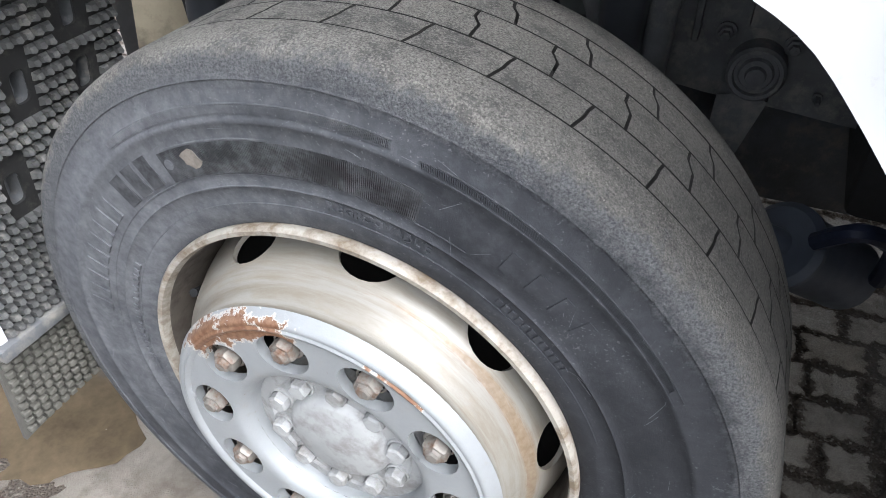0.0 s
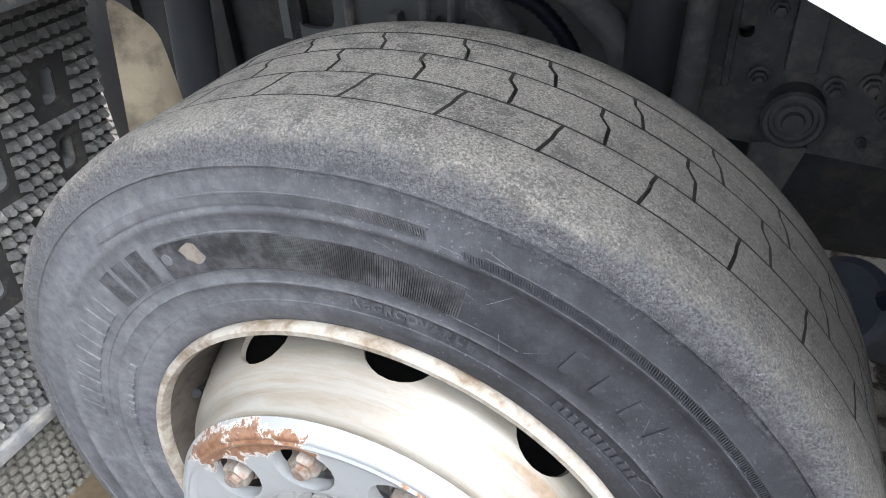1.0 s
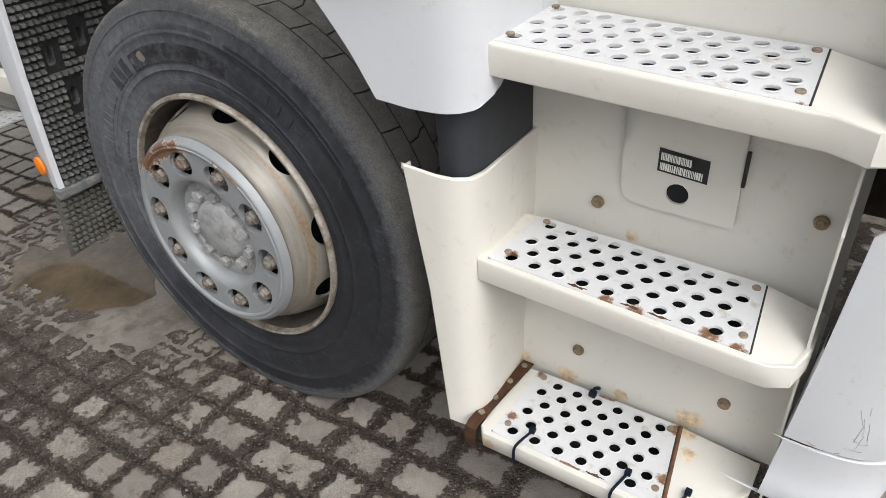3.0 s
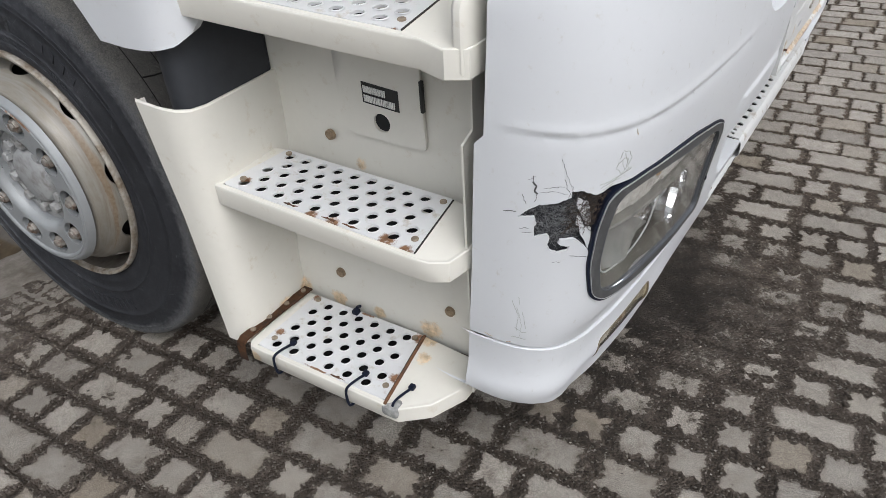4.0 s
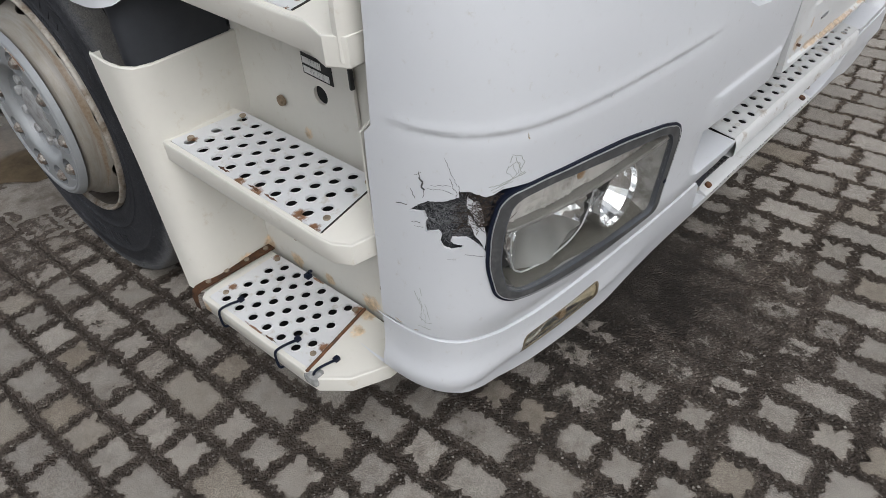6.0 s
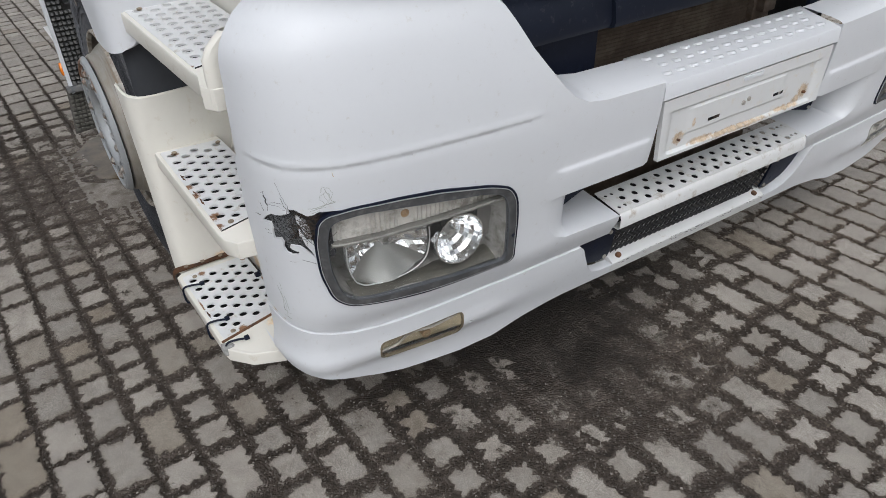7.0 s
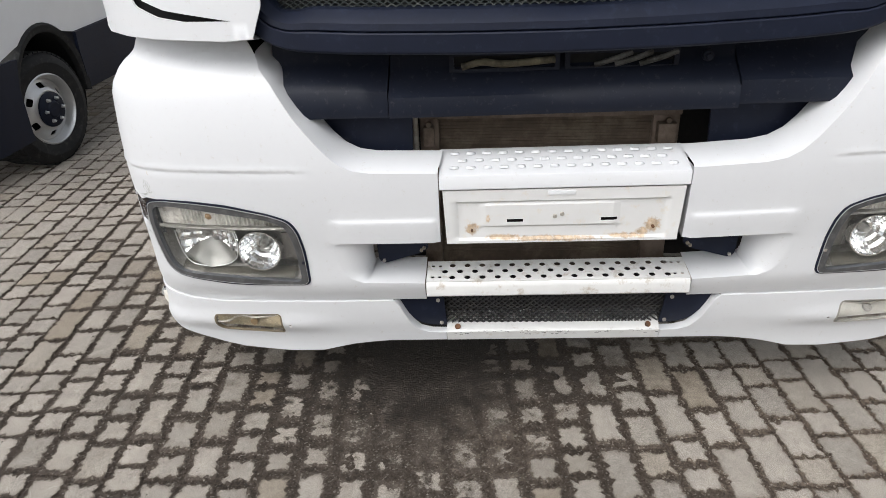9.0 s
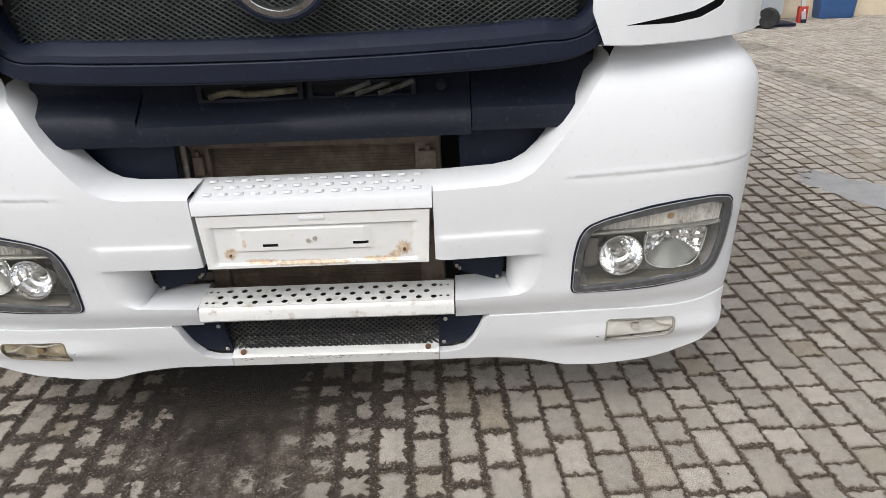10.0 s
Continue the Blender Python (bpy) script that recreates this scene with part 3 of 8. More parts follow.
HEAD = [(1.108, 0.737), (1.06, 0.747), (0.972, 0.745), (0.884, 0.736), (0.77, 0.712), (0.72, 0.692), (0.702, 0.660), (0.693, 0.60), (0.692, 0.486), (0.85, 0.485), (0.924, 0.487),
        (1.036, 0.497), (1.09, 0.506), (1.122, 0.530), (1.138, 0.597), (1.136, 0.674), (1.124, 0.722)]
FOG = rounded([(1.027, 0.353), (1.027, 0.291), (0.806, 0.285), (0.806, 0.3635)], [0.020, 0.030, 0.015, 0.016], 6)
TORN = [(1.146, 0.638), (1.160, 0.656), (1.172, 0.665), (1.192, 0.665), (1.196, 0.659), (1.188, 0.653), (1.176, 0.650), (1.180, 0.644), (1.196, 0.641), (1.208, 0.647), (1.212, 0.659), (1.208, 0.668), (1.212, 0.677), (1.232, 0.671),
        (1.232, 0.689), (1.228, 0.695), (1.232, 0.708), (1.256, 0.705), (1.240, 0.720), (1.224, 0.729), (1.200, 0.732), (1.180, 0.741), (1.180, 0.750), (1.164, 0.750), (1.144, 0.738), (1.132, 0.741), (1.120, 0.748)]
CREASE = 0.838


def skin_s(side, lift=0.0):
    """The bumper's skin for one side: u = way from the middle along the plan curve (with its sign), v = height."""
    def fn(u, v):
        p, e = skin_at(u, v), 0.002
        q = Vector((p[0], p[1], p[2] + tilt(p[1])))
        if p[1] > 0.35:  # the left corner has been pushed up and in
            q.z += 0.028 * (p[1] - 0.35) * max(0.0, min(1.0, (v - 0.22) / 0.25))
            q.y -= 0.012 * max(0.0, min(1.0, (p[1] - 0.9) / 0.28))
        k = lift
        au = abs(u)
        if 0.63 < au < 1.29 and v > 0.7:
            # the crease: a soft step along the panel, fading at both ends
            c = CREASE + (0.010 * max(0, (au - 1.14) / 0.14) ** 1.5)
            w = max(0, min(1, (au - 0.635) / 0.05, (1.284 - au) / 0.05))
            d = v - c
            k += w * (0.0024 * math.exp(-((d - 0.004) / 0.007) ** 2) - 0.0022 * math.exp(-((d + 0.006) / 0.006) ** 2))
        if 0.32 < au < 0.61 and 0.62 < v < 0.72:
            # the pressed rib beside the flap
            w = min(1, (au - 0.318) / 0.01, (0.605 - au) / 0.015)
            k += 0.006 * w / (1 + math.exp((v - 0.693) / 0.0022))
        if 0.285 < v < 0.405:
            k += 0.010 * math.exp(-((v - 0.325) / 0.03) ** 2) * max(0, min(1, (au - 0.62) / 0.12))
        if k:
            a, b = skin_at(u + e, v), skin_at(u, v + e)
            n = Vector(a - p).cross(Vector(b - p)).normalized()
            q += n * k
        return q
    return fn


def bumper_half(side):
    S = skin_s(side)
    f = lambda pts: [(side * u, v) for u, v in pts]
    name = "right" if side < 0 else "left"
    cut = [(0.768, 1.115), (0.75, 1.085), (0.722, 1.055), (0.700, 1.02), (0.672, 0.975), (0.641, 0.935), (0.60, 0.885), (0.571, 0.857), (0.535, 0.838), (0.487, 0.830), (0.316, 0.826)]
    scoop = [(0.316, 0.624), (0.590, 0.624), (0.603, 0.615), (0.604, 0.575), (0.592, 0.53), (0.572, 0.503), (0.54, 0.490), (0.366, 0.485)]
    outline = cut + scoop + [(0.366, 0.418), (0.47, 0.418), (0.75, 0.414), (1.0, 0.407), (1.09, 0.411), (1.2, 0.430), (1.28, 0.441), (1.347, 0.446), (1.334, 0.60), (1.320, 0.815), (1.305, 0.83), (1.300, 0.92), (1.296, 1.02),
                             (1.287, 1.10), (1.256, 1.19), (1.0, 1.185), (0.80, 1.16)]
    bm = bmesh.new()
    extra = [(side * u, CREASE + (0.010 * max(0, (u - 1.14) / 0.14) ** 1.5) + d) for u in np.arange(0.62, 1.30, 0.02) for d in (-0.016, -0.010, -0.006, -0.002, 0.002, 0.006, 0.012, 0.018)]
    extra += [(side * u, 0.693 + d) for u in np.arange(0.32, 0.61, 0.02) for d in (-0.008, -0.004, -0.0015, 0.0015, 0.004, 0.008)]
    extra += [(side * u, z) for u in np.arange(0.34, 1.28, 0.02) for z in (1.04, 1.06, 1.075, 1.09, 1.105, 1.12)]
    holes = [f(HEAD)] + ([f(TORN)] if side < 0 else [])
    if side < 0:  # the tear runs into the lamp's opening: one joined opening
        rag = [(u + 0.0016 * noise.noise(Vector((u * 300, v * 300, 2))), v + 0.0016 * noise.noise(Vector((u * 300, v * 300, 8)))) for u, v in dense(TORN, 0.0035, False)]
        holes = [f([(u, v) for u, v in HEAD[1:] if not (u > 1.13)] + [(1.137, 0.597), (1.140, 0.625)] + rag)]
    sheet(bm, f(outline), holes, S, 0.026, 0.004, extra=extra, edge_step=0.02)
    inner = [S(side * u, v) for u, v in dense(cut, 0.02, False)]
    flange(bm, inner, [(-0.012, 0, 0.006), (-0.035, -side * 0.004, 0.012), (-0.075, -side * 0.008, 0.018), (-0.115, -side * 0.010, 0.022), (-0.125, -side * 0.008, 0.012), (-0.127, 0, -0.02)])
    low = [S(side * u, v) for u, v in dense(scoop[1:], 0.015, False)]
    rows_ = []
    for k in (0.0, 0.12, 0.28, 0.46, 0.64, 0.82, 1.0):
        row = []
        for p in low:
            y = abs(p.y)
            reach = max(0.0, (y - 0.515) * 1.0)
            deep = 0.135 - 0.045 * min(1, reach / 0.09)
            ease = k * k if reach > 0.02 else k * (0.55 + 0.45 * k) if y > 0.50 else k
            z = p.z + 0.012 * k if p.z < 0.52 + tilt(p.y) else p.z
            row.append(Vector((p.x - deep * ease, math.copysign(y - reach * (2 * k - k * k), p.y), z)))
        rows_.append(row)
    loft(bm, rows_)
    flange(bm, [S(side * 0.316, v) for v in np.arange(0.624, 0.827, 0.02)], [(-0.01, side * 0.001, 0), (-0.05, side * 0.002, 0)])
    flange(bm, [S(side * u, 0.624) for u in np.arange(0.316, 0.60, 0.03)], [(-0.006, 0, -0.002), (-0.05, 0, 0.0)])
    flange(bm, [S(side * (1.347 - (v - 0.446) * 0.084), v) for v in np.arange(0.446, 0.63, 0.03)], [(-0.002, -side * 0.012, 0), (-0.002, -side * 0.06, 0)])
    half = part("bumper_corner", bm, WHITE, truck, "white painted plastic bumper corner" + (", cracked open beside the headlight" if side < 0 else ""))
    # the lower valance
    low_out = [(0.462, 0.4145), (0.75, 0.4105), (1.0, 0.4035), (1.09, 0.4075), (1.2, 0.4265), (1.28, 0.4375), (1.347, 0.4425), (1.358, 0.316), (1.30, 0.304), (1.23, 0.289), (1.17, 0.270), (1.11, 0.248), (1.04, 0.229), (0.96, 0.215), (0.80, 0.204), (0.70, 0.209),
               (0.655, 0.222), (0.60, 0.236), (0.53, 0.247), (0.477, 0.252), (0.314, 0.253), (0.314, 0.284), (0.36, 0.286), (0.393, 0.298), (0.418, 0.330), (0.437, 0.372), (0.448, 0.400)]
    if side > 0:  # its end is broken off on the left side
        ragged = [(1.222, 0.4265), (1.228, 0.405), (1.219, 0.388), (1.231, 0.365), (1.236, 0.350), (1.221, 0.338), (1.214, 0.318), (1.196, 0.298)]
        low_out = low_out[:4] + [(1.2, 0.4255)] + ragged + low_out[10:]
    rim_n = next(i for i, p in enumerate(low_out) if p == (1.17, 0.270))
    bm = bmesh.new()
    ext = [(side * u, z) for u in np.arange(0.5, 1.34, 0.025) for z in (0.42, 0.395, 0.38, 0.36, 0.345, 0.33, 0.315, 0.30, 0.285, 0.27, 0.25, 0.23)]
    sheet(bm, f(low_out), [f([(u, v + (0.013 if side > 0 else 0.0)) for u, v in FOG]), f(round_hole(0.783, 0.322, 0.005, 8))], skin_s(side, 0.004), 0.03, 0.004, extra=ext, edge_step=0.02)
    edge = [skin_s(side, 0.004)(side * u, v) for u, v in dense(low_out[rim_n - (3 if side < 0 else 0):-7], 0.02, False)]
    flange(bm, edge, [(-0.006, 0, -0.003), (-0.03, 0, -0.002), (-0.07, 0, 0.006)])
    edge = [skin_s(side, 0.004)(side * u, v) for u, v in dense(low_out[:7 if side < 0 else 5], 0.02, False)]
    flange(bm, edge, [(-0.003, 0, 0.0015), (-0.02, -side * 0.002, 0.002)])
    edge = [skin_s(side, 0.004)(side * u, v) for u, v in dense(low_out[-6:] + low_out[:1], 0.012, False)]
    flange(bm, edge, [(-0.004, -side * 0.002, 0), (-0.03, -side * 0.004, 0)])
    part("bumper_valance", bm, WHITE, truck, "white lower bumper valance with a fog lamp")
    # dark corner cover with its screws
    bm = bmesh.new()
    cover = rounded([(0.460, 0.4125), (0.318, 0.4125), (0.312, 0.288), (0.36, 0.290), (0.398, 0.305), (0.425, 0.345)], [0.01, 0.004, 0.01, 0.02, 0.03, 0.03])
    sheet(bm, f(cover), [], skin_s(side, -0.022), 0.02, 0.006)
    cov = part("corner_cover", bm, BLACK, truck, "dark plastic corner cover with two screws")
    for u, v in ((0.335, 0.395), (0.328, 0.30)):
        bm = bmesh.new()
        p = skin_s(side, -0.022)(side * u, v)
        rod(bm, p - Vector((0.004, 0, 0)), p + Vector((0.004, 0, 0)), 0.006)
        part("screw", bm, BARE, cov)
    # bracket in the recess
    bm = bmesh.new()
    sheet(bm, f(rounded([(0.508, 0.598), (0.362, 0.590), (0.360, 0.540), (0.385, 0.528), (0.488, 0.503), (0.502, 0.515)], 0.012)), [], lambda u, v: (-0.118 - 0.12 * (0.51 - abs(u)) * 0.9, u, v + tilt(u)), 0.03, 0.008)
    br = part("recess_bracket", bm, BLACK, truck, "dark plastic bracket in the bumper recess")
    for u, v in ((0.488, 0.513), (0.372, 0.545), (0.380, 0.538)):
        bm = bmesh.new()
        p = Vector((-0.118 - 0.108 * (0.51 - u), side * u, v + tilt(side * u)))
        rod(bm, p - Vector((0.004, 0, 0)), p + Vector((0.006, 0, 0)), 0.005)
        part("screw", bm, BARE, br)
    return half


def headlight(side):
    f = lambda pts: [(side * u, v) for u, v in pts]
    c = np.array([0.915, 0.615])
    grow = lambda pts, k: [tuple(c + (np.array(p) - c) * (1 + k / np.hypot(*(np.array(p) - c)))) for p in pts]
    shape = rounded(HEAD, 0.022, 5)
    lamp = empty("headlight", truck, label="clear headlight with twin chrome reflectors and a dark seal")
    for name, k0, k1, lift, deep, m in (("gasket", 0.0055, 0.0, 0.003, 0.02, BLACK), ("bright_line", 0.0, -0.0014, 0.0050, 0.012, TRIM), ("seal", -0.0014, -0.019, 0.0045, 0.016, SEAL), ("inner_line", -0.019, -0.0205, 0.0048, 0.012, GREY)):
        bm = bmesh.new()
        sheet(bm, f(grow(shape, k0)), [f(grow(shape, k1))], skin_s(side, lift), 0.02, deep, edge_step=0.012)
        part(name, bm, m, lamp, "dark worn lamp seal" if name == "seal" else "")
    bm = bmesh.new()
    sheet(bm, f(grow(shape, -0.0205)), [], skin_s(side, 0.001), 0.03, 0.0025, edge_step=0.02)
    lens = part("lens", bm, LENS, lamp, "scratched clear lens")
    lens.visible_shadow = False
    S = skin_s(side, 0)
    rows = []
    for k, d in ((-0.019, -0.004), (-0.024, -0.03), (-0.040, -0.055), (-0.044, -0.10)):
        rows.append([S(side * u, v) + Vector((d, 0, 0)) for u, v in grow(dense(shape, 0.02), k)])
    bm = bmesh.new()
    vs = loft(bm, rows, close=True)
    bm.faces.new(vs[-1])
    part("lamp_housing", bm, LAMP_DARK, lamp, "dull silver inner housing")
    # turn-signal strip with ribs, a plain stretch in the middle and the shelf below it
    low = lambda u: 0.665 + (1.10 - u) * 0.016
    high = lambda u: float(np.interp(u, (0.72, 0.744, 0.79, 0.888, 1.076, 1.105), (0.680, 0.690, 0.702, 0.713, 0.720, 0.706)))
    def strip_fn(u, v):
        au = abs(u)
        w = 0.0022 * math.cos((au - 0.72) / 0.0098 * 2 * math.pi) if not 0.93 < au < 0.965 and not 1.03 < au < 1.075 else -0.002
        return S(u, v) + Vector((-0.020 + w, 0, 0))
    bm = bmesh.new()
    us = np.arange(0.722, 1.106, 0.00245)
    rows = [[strip_fn(side * u, low(u) + (high(u) - low(u)) * k) for k in (0, 0.33, 0.66, 1)] for u in us]
    loft(bm, rows)
    part("indicator_strip", bm, mat("indicator_glass", (0.60, 0.585, 0.555), 0.22, var=0.2, scale=14, coat=0.3, dirt=(0.20, 0.185, 0.16), amount=0.35, dscale=12), lamp, "ribbed clear indicator strip")
    bm = bmesh.new()
    rows = [[S(side * u, low(u)) + Vector((d, 0, h)) for d, h in ((-0.024, -0.001), (-0.006, -0.001), (-0.004, -0.004), (-0.006, -0.008), (-0.07, -0.010))] for u in np.arange(0.722, 1.106, 0.016)]
    loft(bm, rows)
    part("divider", bm, mat("lamp_shelf", (0.20, 0.195, 0.18), 0.35, var=0.12, scale=20, metal=0.3), lamp)
    bm = bmesh.new()
    p = S(side * 0.948, 0.695) + Vector((-0.022, 0, 0))
    lathe(bm, [(0.0001, 0.004), (0.007, 0.003), (0.010, 0), (0.009, -0.01)], Matrix.Translation(p) @ pose(0, 0, 0, 0, 90, 0), 14)
    part("indicator_bulb", bm, mat("amber_bulb", (0.34, 0.22, 0.12), 0.3, var=0.1), lamp, "dull amber indicator bulb")
    # low-beam dish: broad, fluted above, frosted fan below
    dish_c = np.array([0.982, 0.617])
    dish_o = rounded([(1.074, 0.648), (1.072, 0.575), (1.054, 0.529), (0.984, 0.521), (0.928, 0.533), (0.897, 0.556), (0.889, 0.605), (0.894, 0.650), (0.985, 0.656)], [0.02, 0.03, 0.04, 0.04, 0.03, 0.03, 0.02, 0.004, 0.004], 4)
    arch = lambda u: 0.598 - 0.040 * min(1.0, abs(u - 0.98) / 0.085) ** 1.6
    def dish_depth(u, v):
        q = ((u - dish_c[0]) / 0.098) ** 2 + ((v - dish_c[1]) / 0.098) ** 2
        d = -0.028 - 0.046 * max(0.0, 1 - q)
        if v > arch(u):
            k = math.floor((u - 0.88) / 0.0165)
            d += 0.008 * (((u - 0.88) / 0.0165 - k) - 0.5) * (1 if k % 2 else -0.6)
            d -= 0.011 * abs(((v - 0.598) / 0.026) % 1 - 0.35)
        else:
            d += 0.010 * math.cos((u - 0.98) * 45) * min(1, (arch(u) - v) / 0.03)
        return d
    fn = lambda u, v: S(u, v) + Vector((dish_depth(abs(u), v), 0, 0))
    top_o = [(u, v) for u, v in dense(dish_o, 0.008)]
    line_ = [(float(u), arch(float(u))) for u in np.linspace(0.903, 1.066, 19)]
    upper = [(u, v) for u, v in top_o if v > arch(u) + 0.003]
    lower = [(u, v) for u, v in top_o if v < arch(u) - 0.003]
    for name, pts, m, lab in (("reflector", upper, CHROME, "bright fluted reflector"), ("beam_screen", lower, mat("frosted_reflector", (0.27, 0.27, 0.26), 0.34, metal=0.55, var=0.06, scale=14), "frosted fan of the reflector")):
        own = sorted(pts + line_, key=lambda p: math.atan2(p[1] - (0.628 if name == "reflector" else 0.545), p[0] - 0.982))
        bm = bmesh.new()
        sheet(bm, f(own), [], fn, 0.008, 0.002, edge_step=0.01)
        part(name, bm, m, lamp, lab, 8 if name == "reflector" else 40)
    bm = bmesh.new()
    ring = [S(side * u, v) + Vector((-0.026, 0, 0)) for u, v in dense(dish_o, 0.01) if v < 0.64]
    k0 = max(range(len(ring)), key=lambda i: (ring[i] - ring[i - 1]).length)
    tube(bm, (ring[k0:] + ring[:k0])[::2], 0.0016, 6, steps=2)
    part("dish_edge", bm, TRIM, lamp)
    bm = bmesh.new()
    rod(bm, S(side * 0.982, 0.625) + Vector((-0.075, 0, 0)), S(side * 0.982, 0.625) + Vector((-0.045, 0, 0)), 0.011)
    part("bulb_cap", bm, LAMP_DARK, lamp)
    # main-beam reflector: round, with a clear tube edge
    p = S(side * 0.824, 0.586)
    ax = Matrix.Translation(p + Vector((-0.026, 0, 0))) @ pose(0, 0, 0, 0, 90, 0)
    bm = bmesh.new()
    r = 0.056
    lathe(bm, [(r * k, 0.05 * (k * k - 1) + (0.002 if i % 2 else 0)) for i, k in enumerate((0.18, 0.3, 0.42, 0.54, 0.66, 0.78, 0.9, 1.0))] + [(r + 0.001, 0.012), (r + 0.004, 0.012), (r + 0.004, -0.02)], ax, 26)
    part("reflector", bm, CHROME, lamp, "bright round reflector", 3)
    bm = bmesh.new()
    lathe(bm, [(0.014, -0.046), (0.03, -0.036), (0.044, -0.021)], ax, 12, start=radians(-42), sweep=radians(84))
    part("beam_screen", bm, mat("frosted_patch", (0.30, 0.30, 0.29), 0.4, metal=0.5, var=0.06), lamp)
    bm = bmesh.new()
    lathe(bm, [(0.0001, -0.018), (0.008, -0.02), (0.011, -0.03), (0.011, -0.055)], ax, 14)
    part("bulb_cap", bm, LAMP_DARK, lamp)
    # plain plate beside the round reflector and the olive lip along the bottom
    bm = bmesh.new()
    sheet(bm, f(rounded([(0.764, 0.545), (0.730, 0.548), (0.728, 0.636), (0.764, 0.634)], 0.004)), [], lambda u, v: S(u, v) + Vector((-0.045, 0, 0)), 0.02, 0.004)
    part("inner_plate", bm, mat("dull_lamp_plate", (0.16, 0.155, 0.145), 0.4, metal=0.4, var=0.15), lamp)
    bm = bmesh.new()
    rows = [[S(side * u, z + 0.13 * max(0, u - 0.96)) + Vector((d, 0, 0)) for z, d in ((0.504, -0.006), (0.511, -0.014), (0.517, -0.03), (0.519, -0.05))] for u in np.arange(0.735, 1.09, 0.02)]
    loft(bm, rows)
    part("inner_lip", bm, mat("olive_lamp_lip", (0.075, 0.071, 0.058), 0.35, var=0.2, scale=16), lamp)
    bm = bmesh.new()
    p = S(side * 0.699, 0.560)
    rod(bm, p - Vector((0.002, 0, 0)), p + Vector((0.0065, 0, 0)), 0.0045)
    part("screw", bm, BARE if side > 0 else BLACK, lamp)


def fog_lamp(side):
    f = lambda pts: [(side * u, v) for u, v in pts]
    up = 0.013 if side > 0 else 0.0
    c = np.array([0.928, 0.328 + up])
    grow = lambda pts, k: [tuple(c + (np.array(p) - c) * (1 + k / np.hypot(*(np.array(p) - c)))) for p in pts]
    shape = [(u, v + up) for u, v in FOG]
    lamp = empty("fog_lamp", truck, label="yellowed rectangular fog lamp in the valance" if side < 0 else "clear rectangular fog lamp in the valance")
    body = FOG_LENS if side < 0 else mat("clear_fog_lens", (0.60, 0.59, 0.55), 0.3, var=0.12, scale=26, coat=0.3)
    bm = bmesh.new()
    sheet(bm, f(grow(shape, 0.001)), [f(grow(shape, -0.004))], skin_s(side, 0.005), 0.015, 0.01, edge_step=0.008)
    part("rim", bm, mat("fog_rim", (0.15, 0.12, 0.075) if side < 0 else (0.28, 0.27, 0.24), 0.4, var=0.2, scale=30), lamp)
    bm = bmesh.new()
    sheet(bm, f(grow(shape, -0.005)), [], skin_s(side, 0.002), 0.02, 0.003, edge_step=0.015)
    part("lens", bm, LENS, lamp).visible_shadow = False
    bm = bmesh.new()
    sheet(bm, f(grow(shape, -0.005)), [], lambda u, v: Vector(skin_s(side, -0.012)(u, v)) - Vector((0.016 * math.cos((abs(u) - 0.93) * 22) * math.cos((v - up - 0.33) * 34), 0, 0)), 0.015, 0.003)
    part("reflector", bm, body, lamp)
    bm = bmesh.new()
    S = lambda u, v: Vector(skin_s(side, -0.006)(u, v + up))
    tube(bm, [S(side * 1.03, 0.318), S(side * 0.985, 0.325), S(side * 0.94, 0.347), S(side * 0.89, 0.343), S(side * 0.82, 0.352)], 0.0035, 6)
    part("trim_line", bm, BARE, lamp)
    bm = bmesh.new()
    rod(bm, S(side * 0.90, 0.325), S(side * 0.90, 0.325) + Vector((-0.02, 0, 0)), 0.012)
    part("bulb", bm, mat("fog_bulb", (0.20, 0.13, 0.06) if side < 0 else (0.35, 0.34, 0.32), 0.3), lamp)


for side in (-1, 1):
    bumper_half(side)
    headlight(side)
    fog_lamp(side)

# torn corner: dark fibre behind the opening and loose shards round it
bm = bmesh.new()
rng = random.Random(4)


def torn_fn(u, v):
    q = skin_s(-1, -0.012)(u, v)
    return q + Vector((1, -1, 0)).normalized() * (0.004 * noise.noise(Vector((u * 60, v * 60, 1))) + 0.003 * noise.noise(Vector((u * 160, v * 160, 5))))


sheet(bm, [(-1.270, 0.630), (-1.105, 0.630), (-1.105, 0.760), (-1.270, 0.760)], [], torn_fn, 0.006, 0.003)
torn = part("torn_fibre", bm, FIBRE, truck, "dark torn fibre inside the cracked bumper corner")
S0 = skin_s(-1, 0.0)
away = Vector((0.72, -0.69, 0))
for name, m, n, tone in (("fibre_mat", STRAND, 560, 0), ("fibre_mat", mat("brown_fibre", (0.07, 0.05, 0.038), 0.8, var=0.6, scale=200), 300, 1), ("fibre_mat", FIBRE, 260, 2)):
    bm = bmesh.new()
    for i in range(n):
        if tone == 1:
            u, v = rng.uniform(1.118, 1.172), rng.uniform(0.675, 0.748)
        else:
            u, v = rng.uniform(1.165, 1.236), rng.uniform(0.662, 0.735)
        a, ln, bend = rng.uniform(0, 6.28), rng.uniform(0.006, 0.024), rng.uniform(-1.2, 1.2)
        pts = []
        for k in range(4):
            a += bend * 0.35
            u, v = u + math.cos(a) * ln / 3, v + math.sin(a) * ln / 3
            pts.append(S0(-u, v) - away * (0.0085 - rng.uniform(0, 0.0045) - 0.0035 * (tone == 1)))
        tube(bm, pts, rng.uniform(0.00022, 0.00055), 3, steps=1)
    tagged(part(name, bm, m, torn, "loose pale and dark fibres"), kind="stuff")
